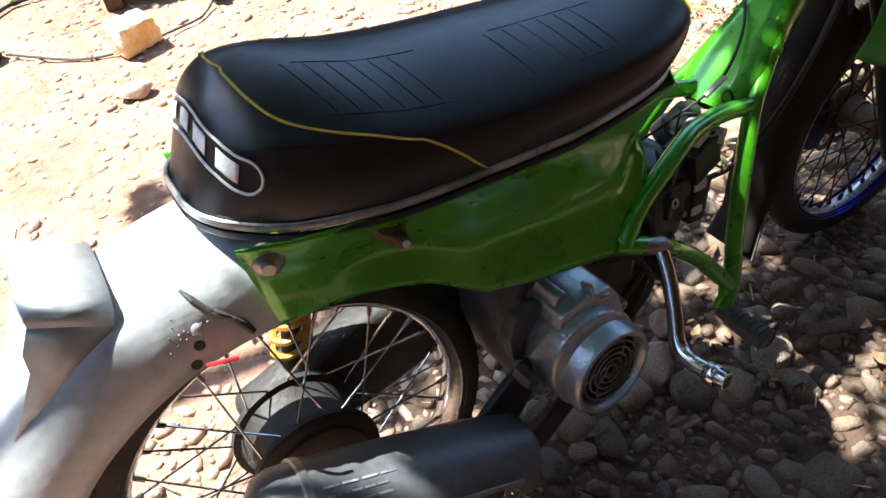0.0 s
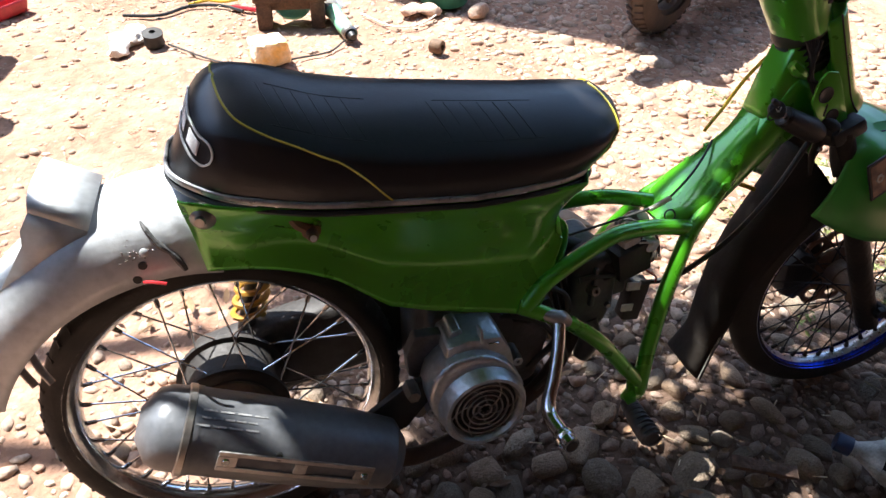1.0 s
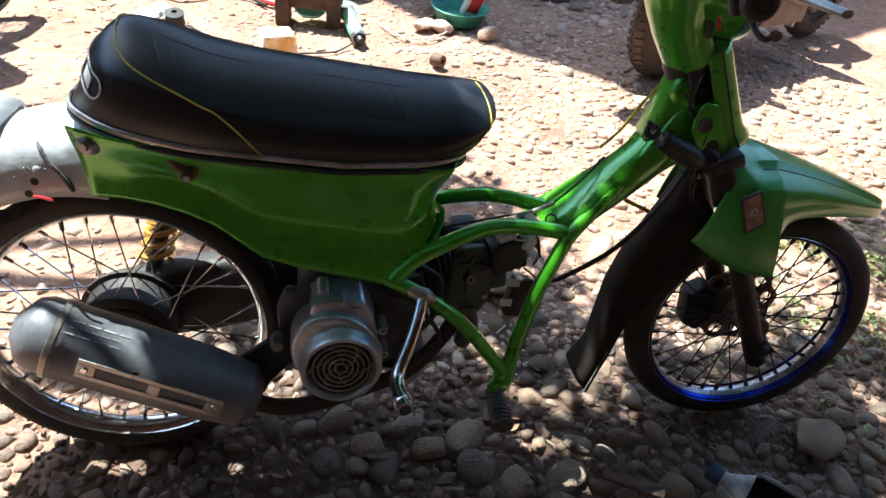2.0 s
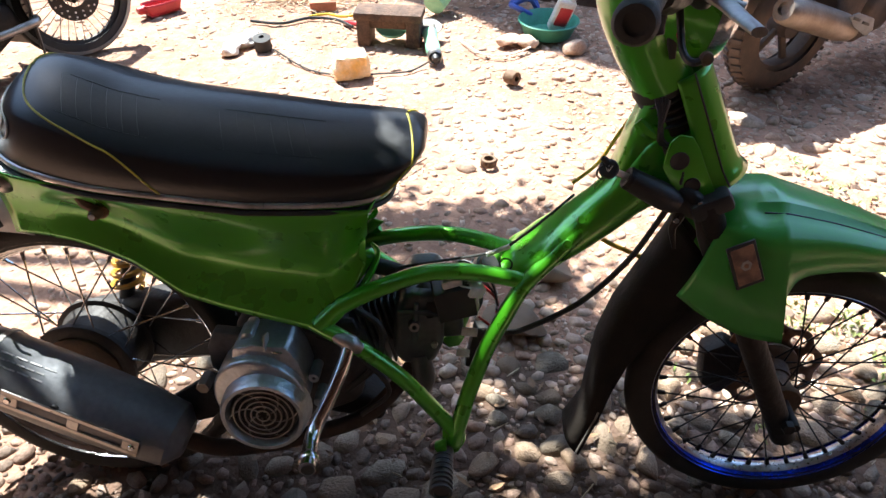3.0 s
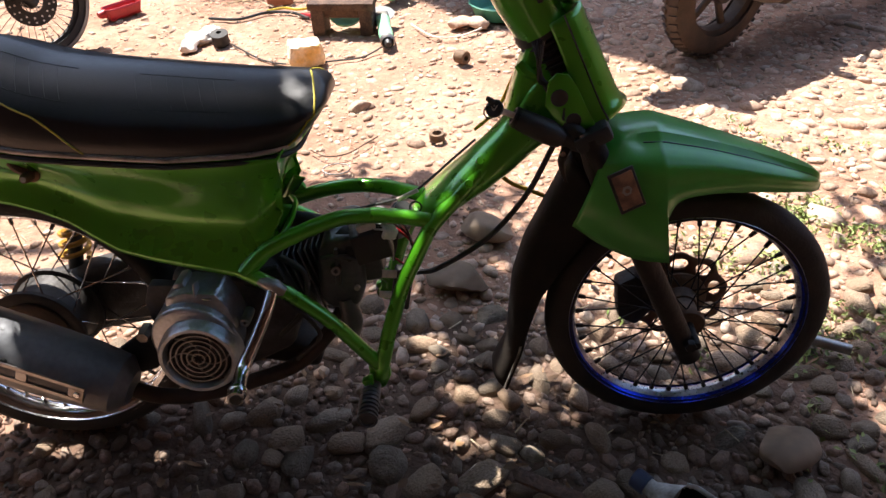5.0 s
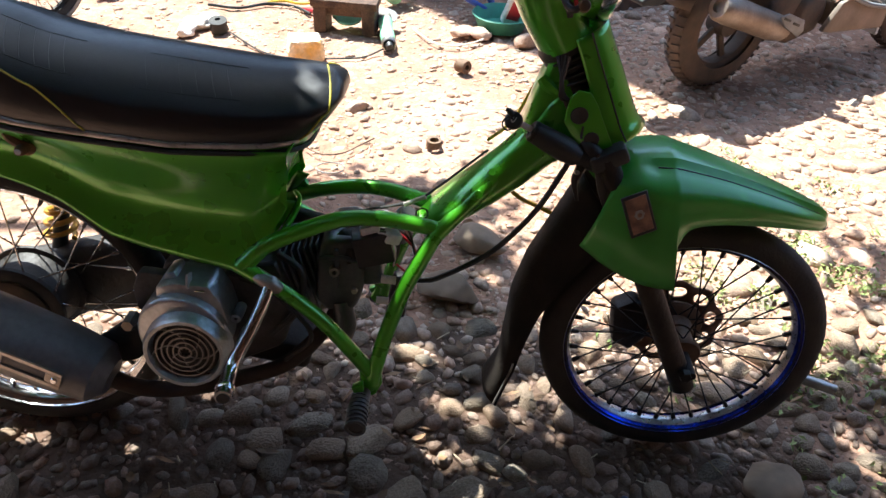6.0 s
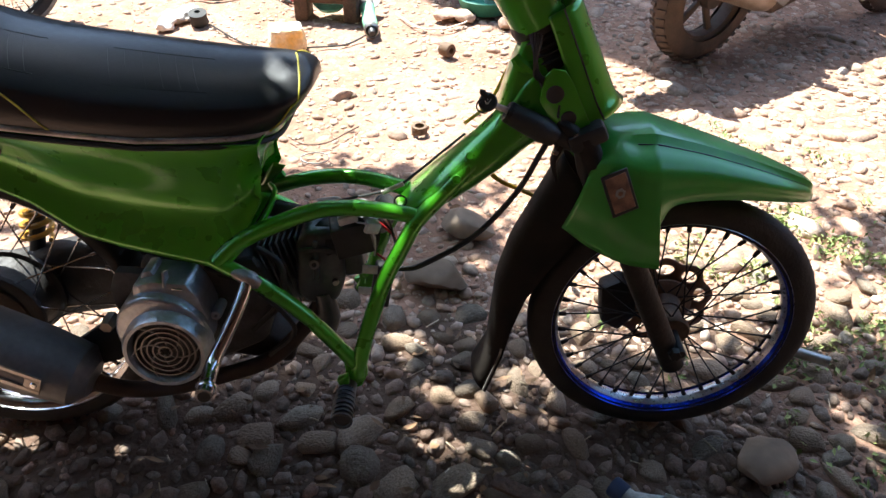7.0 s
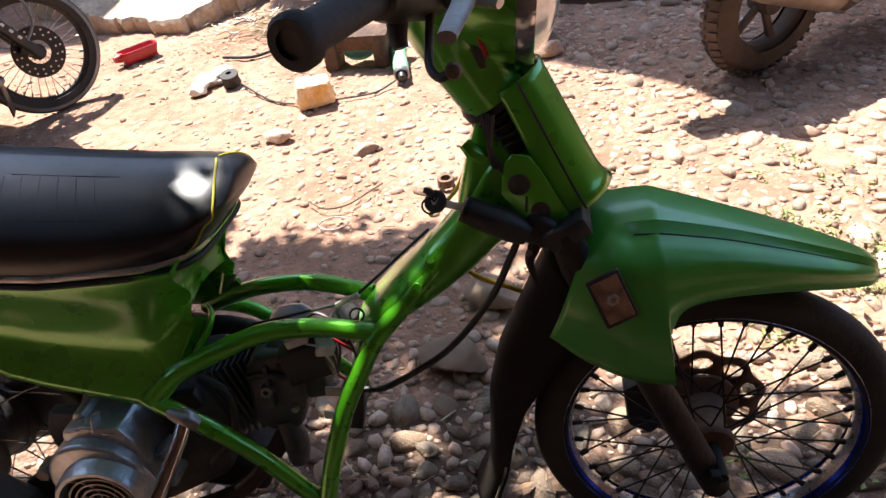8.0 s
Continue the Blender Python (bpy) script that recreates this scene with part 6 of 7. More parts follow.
moto = thing("parked_motorbike", pose(-0.765, 2.065, 0, 0, 0, 48) @ pose(0, 0, 0, -5, 0, 0) @ Matrix.Scale(0.94, 4), "black parked motorbike with a wire-spoked front wheel", "motorbike")
spoked_wheel(moto, "front_wheel", (0, 0, 0.275), 0.275, 0.032, 0.225, 0.04, 0.035, 0.04, 36, IRON, None, STEEL, STEEL, IRON, "dark spoked front wheel", tread=False)
part("tyre_stripe", lathe([(0.247, 0.0316), (0.262, 0.026), (0.2625, 0.027), (0.2475, 0.0326)], 72, Matrix.Translation((0, 0, 0.275)) @ pose(0, 0, 0, 90, 0, 0), close=True), GREYP, moto, "grey worn tyre wall")
dm = Matrix.Translation((0, -0.045, 0.275)) @ pose(0, 0, 0, 90, 0, 0)
part("brake_disc", lathe([(0.05, 0.0), (0.11, 0.0), (0.11, 0.004), (0.05, 0.004)], 48, dm, close=True), IRON, moto)
hole = None
for r, n in ((0.075, 14), (0.095, 18)):
    for i in range(n):
        a = 2 * math.pi * i / n
        m = dm @ Matrix.Translation((r * math.cos(a), r * math.sin(a), 0))
        if hole is None:
            hole = part("disc_hole", lathe([(0, 0.0052), (0.0045, 0.0052), (0.0045, 0.0)], 8), PAPER, moto)
            hole.matrix_basis = m
        else:
            again(hole, m)
for s in (-1, 1):
    part("fork_leg", tube([(0.0, s * 0.075, 0.262), (-0.10, s * 0.075, 0.42), (-0.30, s * 0.075, 0.78)], [0.026, 0.024, 0.018], 14, 2), BLACK, moto)
part("caliper", prism([(-0.085, 0.30), (-0.05, 0.345), (-0.02, 0.33), (-0.03, 0.28)], -0.09, -0.05, 0.006), IRON, moto)
part("fork_guard", box(0.20, 0.006, 0.035, pose(-0.10, -0.103, 0.43, 0, 58, 0), 0.002), BLACK, moto)
for i in range(5):
    part("guard_bar", box(0.016, 0.002, 0.012, pose(-0.055 - 0.02 * i, -0.1065, 0.365 + 0.033 * i, 0, 58, 0), 0.0005), PRINT, moto)
part("brake_hose", tube([(-0.04, -0.085, 0.33), (0.02, -0.09, 0.40), (0.02, -0.085, 0.50), (-0.05, -0.08, 0.56), (-0.14, -0.07, 0.62)], 0.006, 8, 6), GREYP, moto)
part("front_mudguard", sheet(lambda u, v: Vector((0.31 * math.cos(radians(68 + 60 * u)) - 0.03, (0.05 + 0.02 * u) * (2 * v - 1), 0.30 + (0.31 + 0.03 * math.sin(math.pi * v)) * math.sin(radians(68 + 60 * u)))), 20, 9), GREYP, moto, "grey front mudguard", thick=0.004)
part("leg_shield", sheet(lambda u, v: Vector((-0.20 - 0.05 * v + 0.05 * math.sin(math.pi * u), -0.19 + 0.38 * u, 0.90 - 0.80 * v - 0.03 * math.sin(math.pi * v))), 18, 12), BLACK, moto, "glossy black leg shield", thick=0.006)
part("body", prism([(-0.30, 0.95), (-0.25, 0.80), (-0.35, 0.50), (-0.30, 0.30), (-0.42, 0.22), (-0.95, 0.26), (-1.1, 0.5), (-1.0, 0.75), (-0.6, 0.72), (-0.45, 0.95)], -0.13, 0.13, 0.03, 3), BLACK, moto)
part("crash_bar", tube([(-0.205, -0.196, 0.88), (-0.22, -0.196, 0.70), (-0.235, -0.196, 0.52), (-0.25, -0.194, 0.36)], 0.010, 10, 5), STEEL, moto, "bright metal edge bar")
part("front_cowl", prism([(-0.30, 0.95), (-0.02, 1.02), (0.02, 0.90), (-0.05, 0.64), (-0.10, 0.50), (-0.22, 0.40)], -0.15, 0.22, 0.03, 3), BLACK, moto, "black front cowl")
part("step_bar", tube([(-0.6, -0.18, 0.20), (-0.34, -0.215, 0.235), (-0.24, -0.215, 0.25), (-0.215, -0.16, 0.25)], 0.016, 10, 5), STEEL, moto)
part("engine", prism([(-0.25, 0.22), (-0.28, 0.32), (-0.6, 0.36), (-0.8, 0.3), (-0.75, 0.16), (-0.4, 0.13)], -0.12, 0.12, 0.02, 3), IRON, moto)
part("rear_wheel", lathe([(0.225, 0.035), (0.262, 0.028), (0.275, 0), (0.262, -0.028), (0.225, -0.035), (0.21, 0)], 48, Matrix.Translation((-1.22, 0, 0.275)) @ pose(0, 0, 0, 90, 0, 0), close=True), RUBBER, moto)

# dark bike far back under the eaves: wheel, hub parts and blue stand
old = thing("parked_motorbike", pose(0.24, 3.28, 0, 0, 0, -8) @ pose(0, 0, 0, -6, 0, 0), "dark dusty motorbike wheel standing at the back", "motorbike")
spoked_wheel(old, "rear_wheel", (0, 0, 0.285), 0.285, 0.045, 0.225, 0.05, 0.06, 0.045, 36, IRON, None, IRON, IRON, IRON, "dusty black rear wheel", tread=False)
part("sprocket", lathe([(0.06, 0), (0.085, 0), (0.085, 0.004), (0.06, 0.004)], 36, axis((0.0, -0.06, 0.33), (0, -1, 0)), close=True), GREYP, old)
part("swing_arm", tube([(-0.02, -0.09, 0.285), (0.2, -0.09, 0.32), (0.5, -0.08, 0.36)], 0.02, 10, 4), IRON, old)
part("damper", tube([(0.0, -0.075, 0.22), (0.02, -0.075, 0.12)], 0.016, 10, 2), BLUEP, old)
part("body", prism([(-0.1, 0.70), (0.3, 0.72), (0.9, 0.85), (1.0, 0.7), (0.7, 0.40), (0.35, 0.42), (0.1, 0.58)], -0.11, 0.11, 0.03, 3), BLACK, old)
part("leg_guard", prism([(0.62, 0.02), (0.70, 0.02), (0.74, 0.40), (0.66, 0.60), (0.60, 0.40)], -0.14, -0.10, 0.01, 2), BLACK, old)

# pale fork covers propped at the back
forks = thing("fork_cover", pose(0.925, 2.70, 0, 0, 0, 0), "pale grey plastic fork covers standing on end", "fork cover")
part("tube", prism([(-0.05, 0.10), (0.03, 0.10), (0.04, 0.16), (0.05, 0.80), (-0.06, 0.80)], -0.03, 0.03, 0.012, 2), WHITE, forks)
part("foot", box(0.075, 0.05, 0.07, pose(-0.012, -0.006, 0.085), 0.008, 2), GREYP, forks, "grey fork foot with two bolt holes")
for x in (-0.028, 0.006):
    part("bolt_hole", lathe([(0, 0.0006), (0.007, 0.0006), (0.008, 0)], 12, axis((x, -0.0315, 0.085), (0, -1, 0))), BLACK, forks)
part("bolt_hole", lathe([(0, 0.0006), (0.012, 0.0006), (0.013, 0)], 14, axis((0.098, -0.0205, 0.30), (0, -1, 0))), BLACK, forks)
part("blade", prism([(0.08, 0.05), (0.05, 0.16), (0.07, 0.80), (0.16, 0.80), (0.13, 0.20)], -0.02, 0.02, 0.008, 2), WHITE, forks)

# brown splinter of wood and scraps in the foreground
ob = part("wood_splinter", box(0.13, 0.028, 0.012, None, 0.003), WOOD)
ob.matrix_world = pose(1.06, -0.20, 0.022, 4, 3, -28)
tagged(ob, "flat brown wood splinter among the cobbles", "splinter")


def rock(x, y, r, seed, flat=0.6, material=GRAVEL):
    rnd = random.Random(seed)
    bm = bmesh.new()
    bmesh.ops.create_icosphere(bm, subdivisions=3, radius=1)
    o = Vector((seed * 2.3, seed * 4.1, 0))
    cut = [(Vector((rnd.gauss(0, 1), rnd.gauss(0, 1), rnd.gauss(0, 1))).normalized(), rnd.uniform(0.6, 0.85)) for _ in range(9)]
    for v in bm.verts:
        v.co *= 1 + 0.25 * noise.noise(v.co + o) + 0.06 * noise.noise(v.co * 4 + o)
        for n, d in cut:
            k = v.co.dot(n) - d
            if k > 0:
                v.co -= n * k * 0.9
        v.co = Vector((v.co.x * r * 1.25, v.co.y * r * 0.85, v.co.z * r * flat))
    ob = part("rock", bm, material)
    ob.matrix_world = pose(x, y, r * flat * 0.55, 0, 0, rnd.uniform(0, 360))
    return tagged(ob, "loose weathered rock on the dirt", "rock")


# rocks close to the bike take the stone colour darkened for shade
for i, (x, y, r, fl) in enumerate(((1.34, 2.10, 0.050, 0.8), (1.06, 2.20, 0.055, 0.5), (1.14, 2.18, 0.05, 0.6), (0.93, 0.42, 0.075, 0.45), (1.02, 0.62, 0.07, 0.5), (0.28, 1.58, 0.045, 0.6), (0.62, 1.42, 0.04, 0.6), (1.55, -0.14, 0.062, 0.42))):
    rock(x, y, r, i + 3, fl, STONE_SHADED if y < 0.7 else GRAVEL)


# ---- tree over the yard, whose crown dapples the bike ----
GLEAMS = ((0.91, 0.07, 0.05, 0.035, 1), (0.975, 0.03, 0.04, 0.03, 1), (0.84, 0.20, 0.035, 0.06, 1), (0.92, -0.06, 0.05, 0.03, 1), (1.015, -0.11, 0.035, 0.045, 1),
          (0.86, -0.10, 0.05, 0.085, 1), (0.825, -0.20, 0.05, 0.06, 1), (0.905, -0.19, 0.065, 0.06, 1), (1.03, -0.13, 0.065, 0.06, 1), (0.80, -0.285, 0.05, 0.04, 1), (0.895, -0.345, 0.04, 0.05, 1), (0.985, -0.39, 0.055, 0.035, 0.85), (0.97, -0.29, 0.13, 0.05, 0.9), (1.11, -0.27, 0.05, 0.04, 0.9), (0.40, -0.365, 0.025, 0.03, 0.9), (0.445, -0.325, 0.02, 0.02, 0.8), (1.07, 0.10, 0.04, 0.04, 1),
          (1.15, 0.13, 0.05, 0.04, 1), (1.2, 0.175, 0.05, 0.04, 1), (1.17, 0.36, 0.05, 0.05, 1), (1.31, -0.31, 0.05, 0.03, 0.9), (0.62, 0.55, 0.06, 0.06, 0.5),
          (1.62, -0.30, 0.05, 0.04, 0.8), (0.9, -0.55, 0.05, 0.05, 0.8), (1.48, 0.20, 0.05, 0.04, 0.8), (1.12, -0.24, 0.03, 0.03, 0.8), (1.42, -0.08, 0.03, 0.025, 0.7))


def shade_at(x, y):
    """How thickly the crown shades the ground at x, y."""
    wob = 0.09 * noise.noise(Vector((x * 3, y * 3, 2.0))) + 0.05 * noise.noise(Vector((x * 9, y * 9, 5.0)))
    edge = lambda d: 1 / (1 + math.exp(-d / 0.035))
    bound = lerp(y, [-0.6, -0.42, -0.36, -0.2, 0.10, 0.3, 1.1], [-0.2, 0.02, 0.27, 0.31, 0.45, 0.22, 0.02])
    s = edge(x - bound + wob) * edge(0.98 - y + wob - 0.1 * max(0, x - 0.6))
    sunny = edge(x - 1.12 + wob) * edge(2.1 - x + wob) * edge(y - 0.21 + wob)
    s *= 1 - 0.96 * sunny
    s *= edge(0.72 - y + wob) if x > 1.9 else 1
    for cx, cy, rx, ry, k in GLEAMS:
        s *= 1 - k * math.exp(-(((x - cx) / rx) ** 2 + ((y - cy) / ry) ** 2) ** 2)
    s *= edge(2.6 - x + 4 * wob) * edge(y + 1.25 + 4 * wob)
    s = max(s, 0.9 * math.exp(-(((x - 0.15) / 0.09) ** 2 + ((y - 1.05) / 0.13) ** 2) ** 2))
    gap = noise.noise(Vector((x * 7, y * 7, 8.0)))
    if 0.46 < x < 0.83 and -0.52 < y < -0.17:
        return 1.0
    return s * (1.0 if gap < (0.34 if y > -0.18 else 0.5) else 0.4)


def crown_mesh(n, seed):
    rnd = random.Random(seed)
    V, F = [], []
    while len(F) < n:
        x, y = rnd.uniform(-0.1, 2.9), rnd.uniform(-1.6, 1.25)
        if len(F) % 5 == 0:
            x, y = rnd.uniform(0.40, 0.83), rnd.uniform(-0.52, -0.17)
        if rnd.random() > shade_at(x, y) ** 1.8:
            continue
        p = Vector((x, y, 0)) + TO_SUN * rnd.uniform(2.6, 3.1)
        m = Matrix.Translation(p) @ Euler((rnd.gauss(0, 0.5), rnd.gauss(0, 0.5), rnd.uniform(0, 6.3))).to_matrix().to_4x4()
        k = len(V)
        ln, wd = rnd.uniform(0.026, 0.045), rnd.uniform(0.013, 0.02)
        for q in ((-ln, 0, 0), (-ln * 0.2, wd, 0.006), (ln, 0, 0), (-ln * 0.2, -wd, 0.006)):
            V.append(m @ Vector(q))
        F.append((k, k + 1, k + 2, k + 3))
    me = bpy.data.meshes.new("crown")
    me.from_pydata(V, [], F)
    me.materials.append(LEAF)
    return me


TREE = Vector((-3.2, 2.2, 0))
tree = thing("tree", Matrix.Translation(TREE), "leafy tree leaning over the yard", "tree")
part("trunk", tube([(0, 0, -0.1), (0.1, 0, 1.2), (0.3, 0.05, 2.4), (0.7, 0.1, 3.5)], [0.17, 0.14, 0.12, 0.07], 14, 5), WOOD, tree)
cr = new("crown", crown_mesh(26000, 3))
cr.parent = tree
cr.matrix_basis = Matrix.Translation(-TREE)


# unseen leaves added over the path to block sky light from the foreground
def sky_block_leaves(n, seed):
    rnd = random.Random(seed)
    V, F = [], []
    while len(F) < n:
        p = Vector((rnd.uniform(-4.0, 4.2), rnd.uniform(-2.8, 0.1), 0))
        if noise.noise(p * 1.3) < -0.3:
            continue
        m = Matrix.Translation(p + Vector((0, 0, rnd.uniform(3.3, 4.2)))) @ Euler((rnd.gauss(0, 0.5), rnd.gauss(0, 0.5), rnd.uniform(0, 6.3))).to_matrix().to_4x4()
        k = len(V)
        ln, wd = rnd.uniform(0.07, 0.12), rnd.uniform(0.025, 0.045)
        for q in ((-ln, 0, 0), (-ln * 0.2, wd, 0.006), (ln, 0, 0), (-ln * 0.2, -wd, 0.006)):
            V.append(m @ Vector(q))
        F.append((k, k + 1, k + 2, k + 3))
    me = bpy.data.meshes.new("crown")
    me.from_pydata(V, [], F)
    me.materials.append(LEAF)
    return me


cr = new("crown", sky_block_leaves(16000, 5))
cr.parent = tree
cr.matrix_basis = Matrix.Translation(-TREE)

for tx, ty in ((0.5, 0.7), (0.6, -0.5), (1.5, -0.3), (2.3, 0.2)):
    a = Vector((0.6, 0.1, 3.3))
    b = Vector((tx, ty, 0)) + TO_SUN * 2.85 - TREE
    part("limb", tube([a, a.lerp(b, 0.5) + Vector((0, 0, 0.1)), b], [0.045, 0.025, 0.008], 8, 4), WOOD, tree)


# ---- stones ----
def stone_mesh(seed, sub, cuts=7):
    """A worn stone: an uneven ball, worn flat by some planes."""
    rnd = random.Random(seed)
    bm = bmesh.new()
    bmesh.ops.create_icosphere(bm, subdivisions=sub, radius=1)
    o = Vector((seed * 3.7, seed * 1.9, seed * 5.3))
    planes = [(Vector((rnd.gauss(0, 1), rnd.gauss(0, 1), rnd.gauss(0, 1))).normalized(), rnd.uniform(0.5, 0.86)) for _ in range(cuts)]
    for v in bm.verts:
        v.co = v.co * (1 + 0.26 * noise.noise(v.co * 0.9 + o) + 0.12 * noise.noise(v.co * 2.2 + o))
        for n, d in planes:
            over = v.co.dot(n) - d
            if over > 0:
                v.co -= n * over * 0.85
    return bm


def density(x, y):
    """How thickly stones lie: cobbles under the bike and over the right of the yard, thin on the open dirt."""
    d = 0.14
    d += 0.9 / (1 + math.exp((y - 0.22 - 0.3 * max(0, x - 0.3)) * 8))
    d += 0.8 / (1 + math.exp(-(x - 1.35 + 0.05 * y) * 5))
    d += 0.3 * math.exp(-(((x - 0.72) / 0.35) ** 2 + ((y - 1.25) / 0.3) ** 2))
    d *= 0.8 + 0.7 * noise.noise(Vector((x * 1.6, y * 1.6, 9.0)))
    if x < 0.2:
        d *= 0.75
    out = max(-1.3 - x, x - 2.9, -0.75 - y, y - 2.9) + 0.35 * noise.noise(Vector((x * 1.3, y * 1.3, 6.0)))
    d *= 1 / (1 + math.exp(out * 9))
    if out > 0.25:
        return max(0.0, d)
    return max(0.03, min(1.0, d))


rnd = random.Random(21)
near, far = [], []
cells = {}
def place(x, y, r):
    """Keeps stones from lying into each other."""
    k = (int(x // 0.1), int(y // 0.1))
    for i in range(k[0] - 1, k[0] + 2):
        for j in range(k[1] - 1, k[1] + 2):
            for (a, b, q) in cells.get((i, j), ()):
                if (a - x) ** 2 + (b - y) ** 2 < (0.76 * (r + q)) ** 2:
                    return False
    cells.setdefault(k, []).append((x, y, r))
    return True


for big, tries in ((0.052, 16), (0.041, 110), (0.032, 800), (0.025, 4000), (0.019, 13000), (0.013, 16000), (0.008, 20000)):
    for _ in range(tries):
        x, y = rnd.uniform(-0.25, 2.1), rnd.uniform(-0.85, 0.42)
        r = big * rnd.uniform(0.8, 1.15)
        bed = 1 / (1 + math.exp((y - 0.30 - 0.12 * noise.noise(Vector((x * 2, y * 2, 4.0)))) * 14))
        bed *= min(1.0, 0.35 + 0.9 * max(0.0, x - 0.05)) * (0.85 + 0.4 * noise.noise(Vector((x * 2.5, y * 2.5, 7.0))))
        if rnd.random() < bed and place(x, y, r):
            (near if r > 0.02 else far).append((x, y, r))
for big, tries in ((0.06, 130), (0.042, 1300), (0.031, 11500), (0.022, 28000), (0.014, 33000), (0.0085, 50000)):
    for _ in range(tries):
        x, y = rnd.uniform(-2.0, 3.8), rnd.uniform(-1.4, 3.4)
        r = big * rnd.uniform(0.75, 1.15)
        d = density(x, y)
        lim = min(1, d * 1.1 + (0.12 if big < 0.01 else 0)) if big < 0.03 else d ** (1.35 if x > 1.2 and y > 0.3 else 2.0)
        if rnd.random() < lim and place(x, y, r):
            (near if -0.1 < x < 1.75 and -0.62 < y < 0.14 and r > 0.025 else far).append((x, y, r))
for big, tries in ((0.040, 260), (0.033, 1500), (0.026, 7000), (0.019, 12000), (0.012, 14000), (0.007, 12000)):
    for _ in range(tries):
        x, y = rnd.uniform(-0.25, 1.95), rnd.uniform(-0.68, 0.45)
        r = big * rnd.uniform(0.75, 1.15)
        if rnd.random() < density(x, y) and place(x, y, r):
            (near if r > 0.02 and y < 0.14 else far).append((x, y, r))
near.sort(key=lambda s: -s[2])
far += near[300:]
near = near[:300]
bases = []
for i in range(14):
    bm = stone_mesh(i + 1, 2, 9)
    me = bpy.data.meshes.new("cobblestone")
    for f in bm.faces:
        f.smooth = True
    bm.to_mesh(me)
    bm.free()
    me.materials.append(STONE_SHADED)
    bases.append(me)
for x, y, r in near:
    ob = new("cobblestone", rnd.choice(bases))
    ob.parent = ground
    fl = rnd.uniform(0.55, 0.85)
    ob.matrix_basis = Matrix.LocRotScale((x, y, ground_z(x, y) + r * fl * rnd.uniform(-0.35, 0.15)), Euler((rnd.uniform(-0.3, 0.3), rnd.uniform(-0.3, 0.3), rnd.uniform(0, 6.3))), (r * rnd.uniform(1.0, 1.5), r * rnd.uniform(0.75, 1.05), r * fl))

base_v, base_f = [], []
for i in range(16):
    bm = stone_mesh(i + 20, 1 if i < 8 else 0, 8)
    bm.verts.ensure_lookup_table()
    base_v.append(np.array([v.co[:] for v in bm.verts]))
    base_f.append(np.array([[v.index for v in f.verts] for f in bm.faces]))
    bm.free()
# two lots: shade-darkened pebbles round the bike, paler gravel in the sun
lots = {True: ([], []), False: ([], [])}
for x, y, r in far:
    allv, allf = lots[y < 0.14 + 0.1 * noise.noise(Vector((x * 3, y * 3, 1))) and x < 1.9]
    i = rnd.randrange(8) + (0 if r > 0.011 else 8)
    a = rnd.uniform(0, 6.3)
    c, s = math.cos(a), math.sin(a)
    fl = rnd.uniform(0.45, 0.75)
    v = base_v[i] * (r * rnd.uniform(1, 1.4), r * rnd.uniform(0.75, 1), r * fl)
    tilt = rnd.uniform(-0.3, 0.3)
    v = np.stack([v[:, 0], v[:, 1] * math.cos(tilt) - v[:, 2] * math.sin(tilt), v[:, 1] * math.sin(tilt) + v[:, 2] * math.cos(tilt)], 1)
    v = np.stack([v[:, 0] * c - v[:, 1] * s + x, v[:, 0] * s + v[:, 1] * c + y, v[:, 2] + ground_z(x, y) + r * fl * (rnd.uniform(-0.3, 0.3) if y < 0.5 and x < 2.1 else rnd.uniform(-0.5, 0.08))], 1)
    allv.append(v)
    allf.append(base_f[i])
for close, (allv, allf) in lots.items():
    count = np.cumsum([0] + [len(v) for v in allv])
    allf = np.concatenate([f + o for f, o in zip(allf, count)])
    allv = np.concatenate(allv)
    name = "pebbles" if close else "gravel"
    me = bpy.data.meshes.new(name)
    me.vertices.add(len(allv))
    me.vertices.foreach_set("co", allv.ravel())
    me.loops.add(allf.size)
    me.loops.foreach_set("vertex_index", allf.ravel())
    me.polygons.add(len(allf))
    me.polygons.foreach_set("loop_start", np.arange(0, allf.size, 3))
    me.polygons.foreach_set("use_smooth", np.ones(len(allf), dtype=bool))
    me.update(calc_edges=True)
    me.materials.append(BITS_SHADED if close else GRAVEL)
    label = "brown pebbles packed in dark soil, darkened as for shade" if close else "pale river stones and gravel bedded in the dirt"
    tagged(new(name, me), label, "gravel", kind="stuff")


# low weeds between the stones ahead of the front wheel
V, F = [], []
rnd = random.Random(33)
for _ in range(430):
    cx, cy = rnd.gauss(1.96, 0.2), rnd.gauss(0.40, 0.30)
    if noise.noise(Vector((cx * 4, cy * 4, 3.0))) < -0.05:
        continue
    for _ in range(rnd.randrange(5, 13)):
        x, y = cx + rnd.gauss(0, 0.016), cy + rnd.gauss(0, 0.016)
        z = ground_z(x, y) + rnd.uniform(0.006, 0.022)
        m = Matrix.Translation((x, y, z)) @ Euler((rnd.gauss(0, 0.6), rnd.gauss(0, 0.6), rnd.uniform(0, 6.3))).to_matrix().to_4x4()
        k = len(V)
        ln, wd = rnd.uniform(0.006, 0.013), rnd.uniform(0.003, 0.006)
        for q in ((-ln, 0, -0.004), (0, wd, 0.001), (ln, 0, 0.002), (0, -wd, 0.001)):
            V.append(m @ Vector(q))
        F.append((k, k + 1, k + 2, k + 3))
me = bpy.data.meshes.new("weeds")
me.from_pydata(V, [], F)
me.materials.append(WEED)
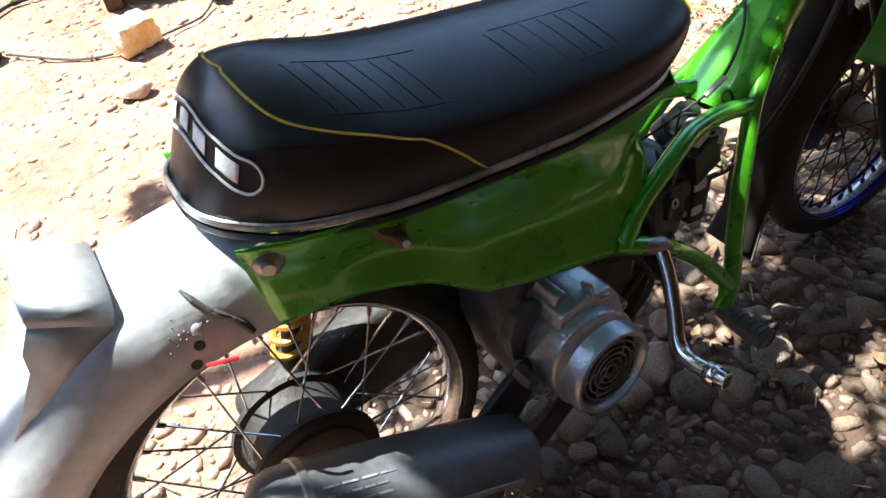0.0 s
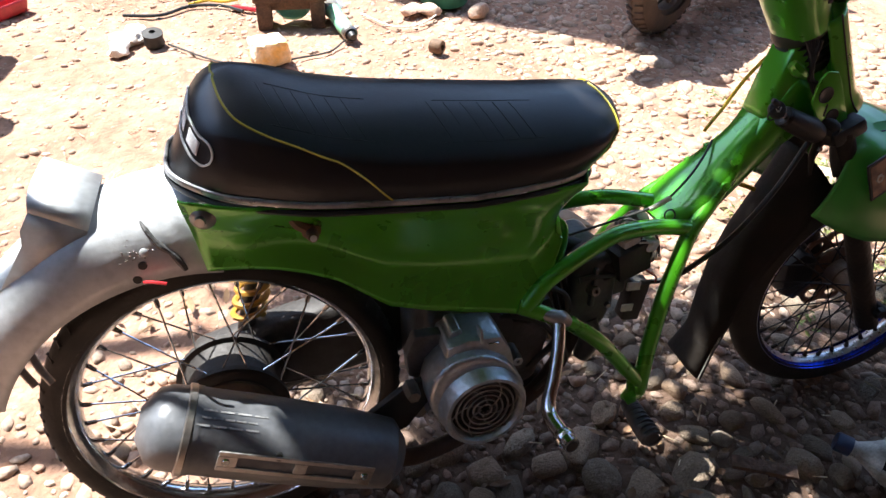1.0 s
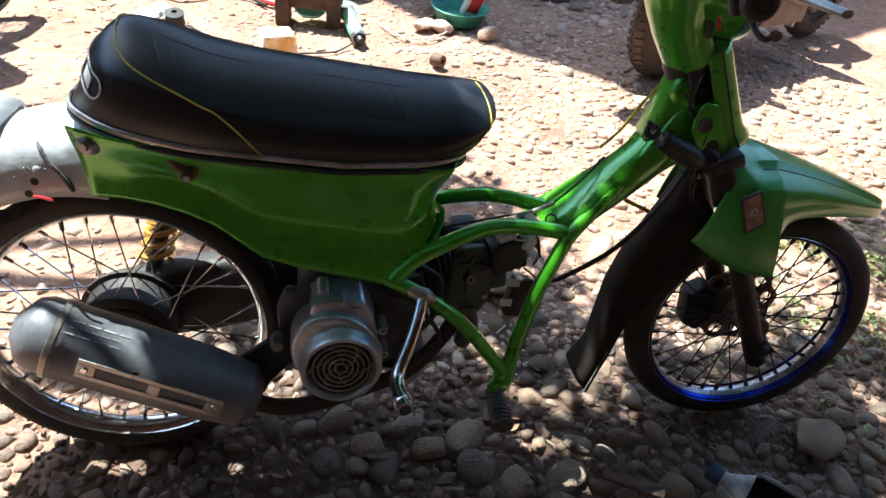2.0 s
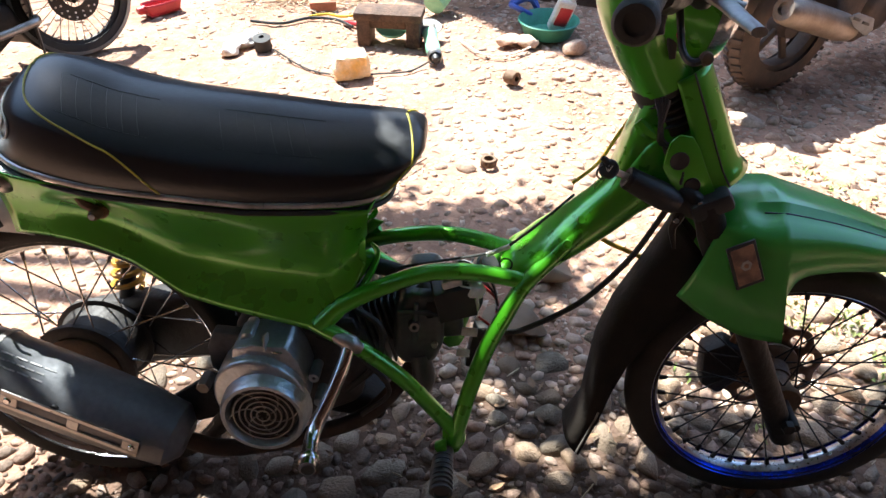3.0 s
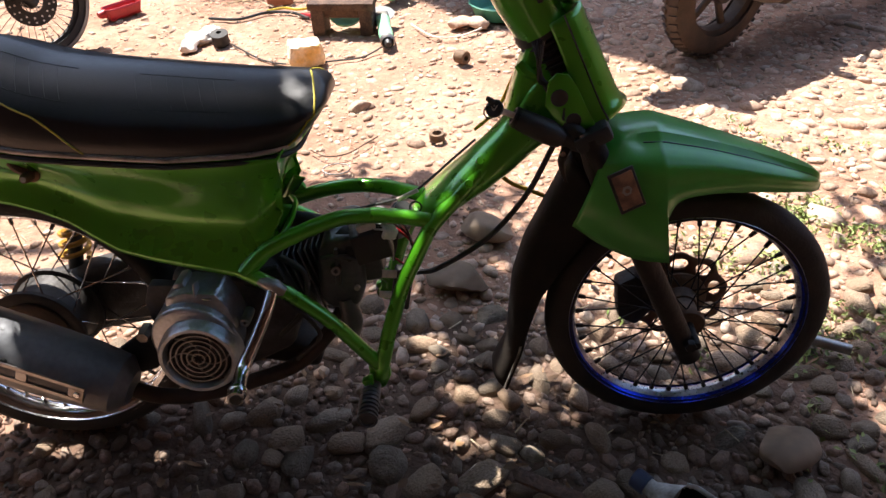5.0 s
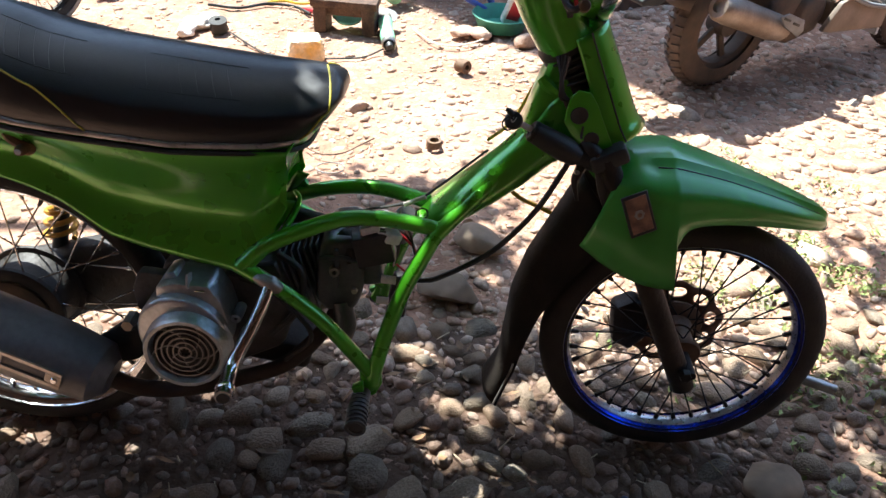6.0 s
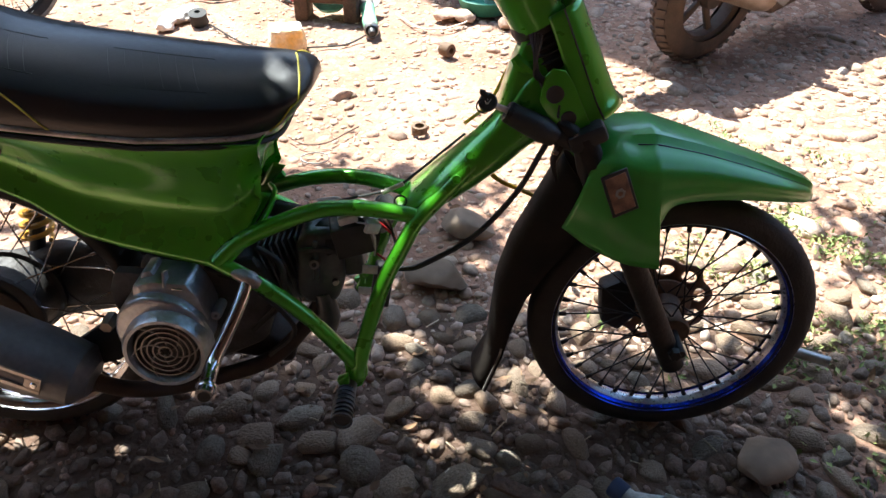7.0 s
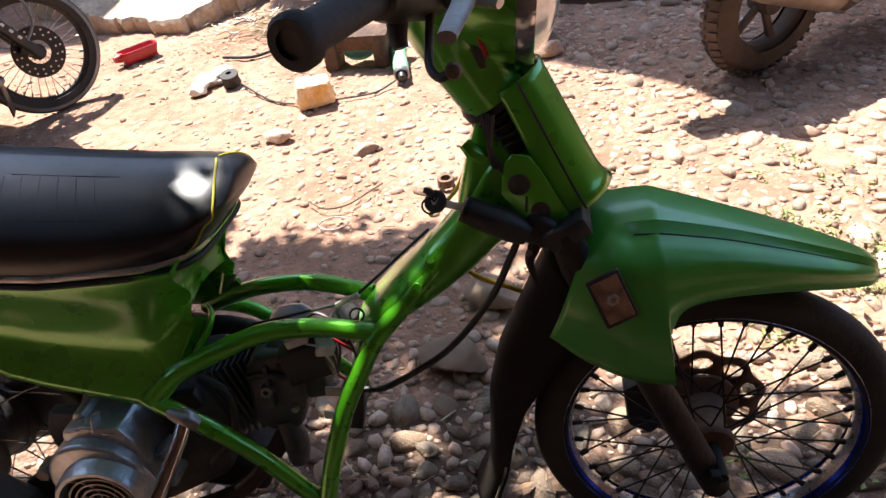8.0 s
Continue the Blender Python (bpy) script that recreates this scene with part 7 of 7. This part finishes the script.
tagged(new("weeds", me), "small green weeds between the stones", "weeds", kind="stuff")

# straw and twigs on the soil
bm = bmesh.new()
for _ in range(700):
    x, y = (rnd.uniform(-0.4, 2.6), rnd.uniform(-0.6, 2.6)) if rnd.random() < 0.7 else (rnd.gauss(0.05, 0.3), rnd.gauss(2.75, 0.12))
    a, ln = rnd.uniform(0, 6.3), rnd.uniform(0.012, 0.045)
    z = ground_z(x, y) + rnd.uniform(0.006, 0.02)
    tube([(x, y, z), (x + ln * math.cos(a), y + ln * math.sin(a), z + rnd.uniform(-0.006, 0.01))], rnd.uniform(0.0008, 0.002), 4, 1, bm)
for _ in range(150):
    x, y = rnd.gauss(0.08, 0.17), rnd.gauss(2.80, 0.09)
    a, ln, z = rnd.gauss(0.3, 0.7), rnd.uniform(0.05, 0.16), ground_z(x, y) + rnd.uniform(0.008, 0.05)
    tube([(x, y, z), (x + 0.5 * ln * math.cos(a), y + 0.5 * ln * math.sin(a), z + rnd.uniform(-0.006, 0.02)), (x + ln * math.cos(a + 0.3), y + ln * math.sin(a + 0.3), z + rnd.uniform(-0.01, 0.012))], rnd.uniform(0.0018, 0.0045), 5, 3, bm)
ob = part("straw", bm, mat("dry_straw", (0.68, 0.57, 0.40), (0.42, 0.31, 0.19), 0.9, 0, 20))
tagged(ob, "dry straw and twigs on the soil", "straw", kind="stuff")

# fallen dry leaves among the cobbles
V, F = [], []
for _ in range(420):
    x, y = rnd.uniform(-0.2, 2.2), rnd.uniform(-0.65, 0.75)
    if noise.noise(Vector((x * 3, y * 3, 12.0))) < -0.1:
        continue
    m = Matrix.Translation((x, y, ground_z(x, y) + rnd.uniform(0.012, 0.026))) @ Euler((rnd.gauss(0, 0.3), rnd.gauss(0, 0.3), rnd.uniform(0, 6.3))).to_matrix().to_4x4()
    ln, wd, curl = rnd.uniform(0.008, 0.026), rnd.uniform(0.004, 0.009), rnd.uniform(-0.004, 0.006)
    k = len(V)
    for q in ((-ln, 0, curl), (-ln * 0.3, wd, curl * 0.6), (ln * 0.4, wd * 0.8, curl * 0.4), (ln, 0, curl), (ln * 0.4, -wd * 0.8, curl * 0.4), (-ln * 0.3, -wd, curl * 0.6), (0, 0, -0.001)):
        V.append(m @ Vector(q))
    F += [(k + 6, k + a, k + (a + 1) % 6) for a in range(6)]
me = bpy.data.meshes.new("dry_leaves")
me.from_pydata(V, [], F)
me.materials.append(mat("dry_leaf", (0.24, 0.14, 0.07), (0.13, 0.07, 0.035), 0.8, 0, 25, rand=0.45, island=True))
tagged(new("dry_leaves", me), "small brown fallen leaves among the cobbles", "leaves", kind="stuff")
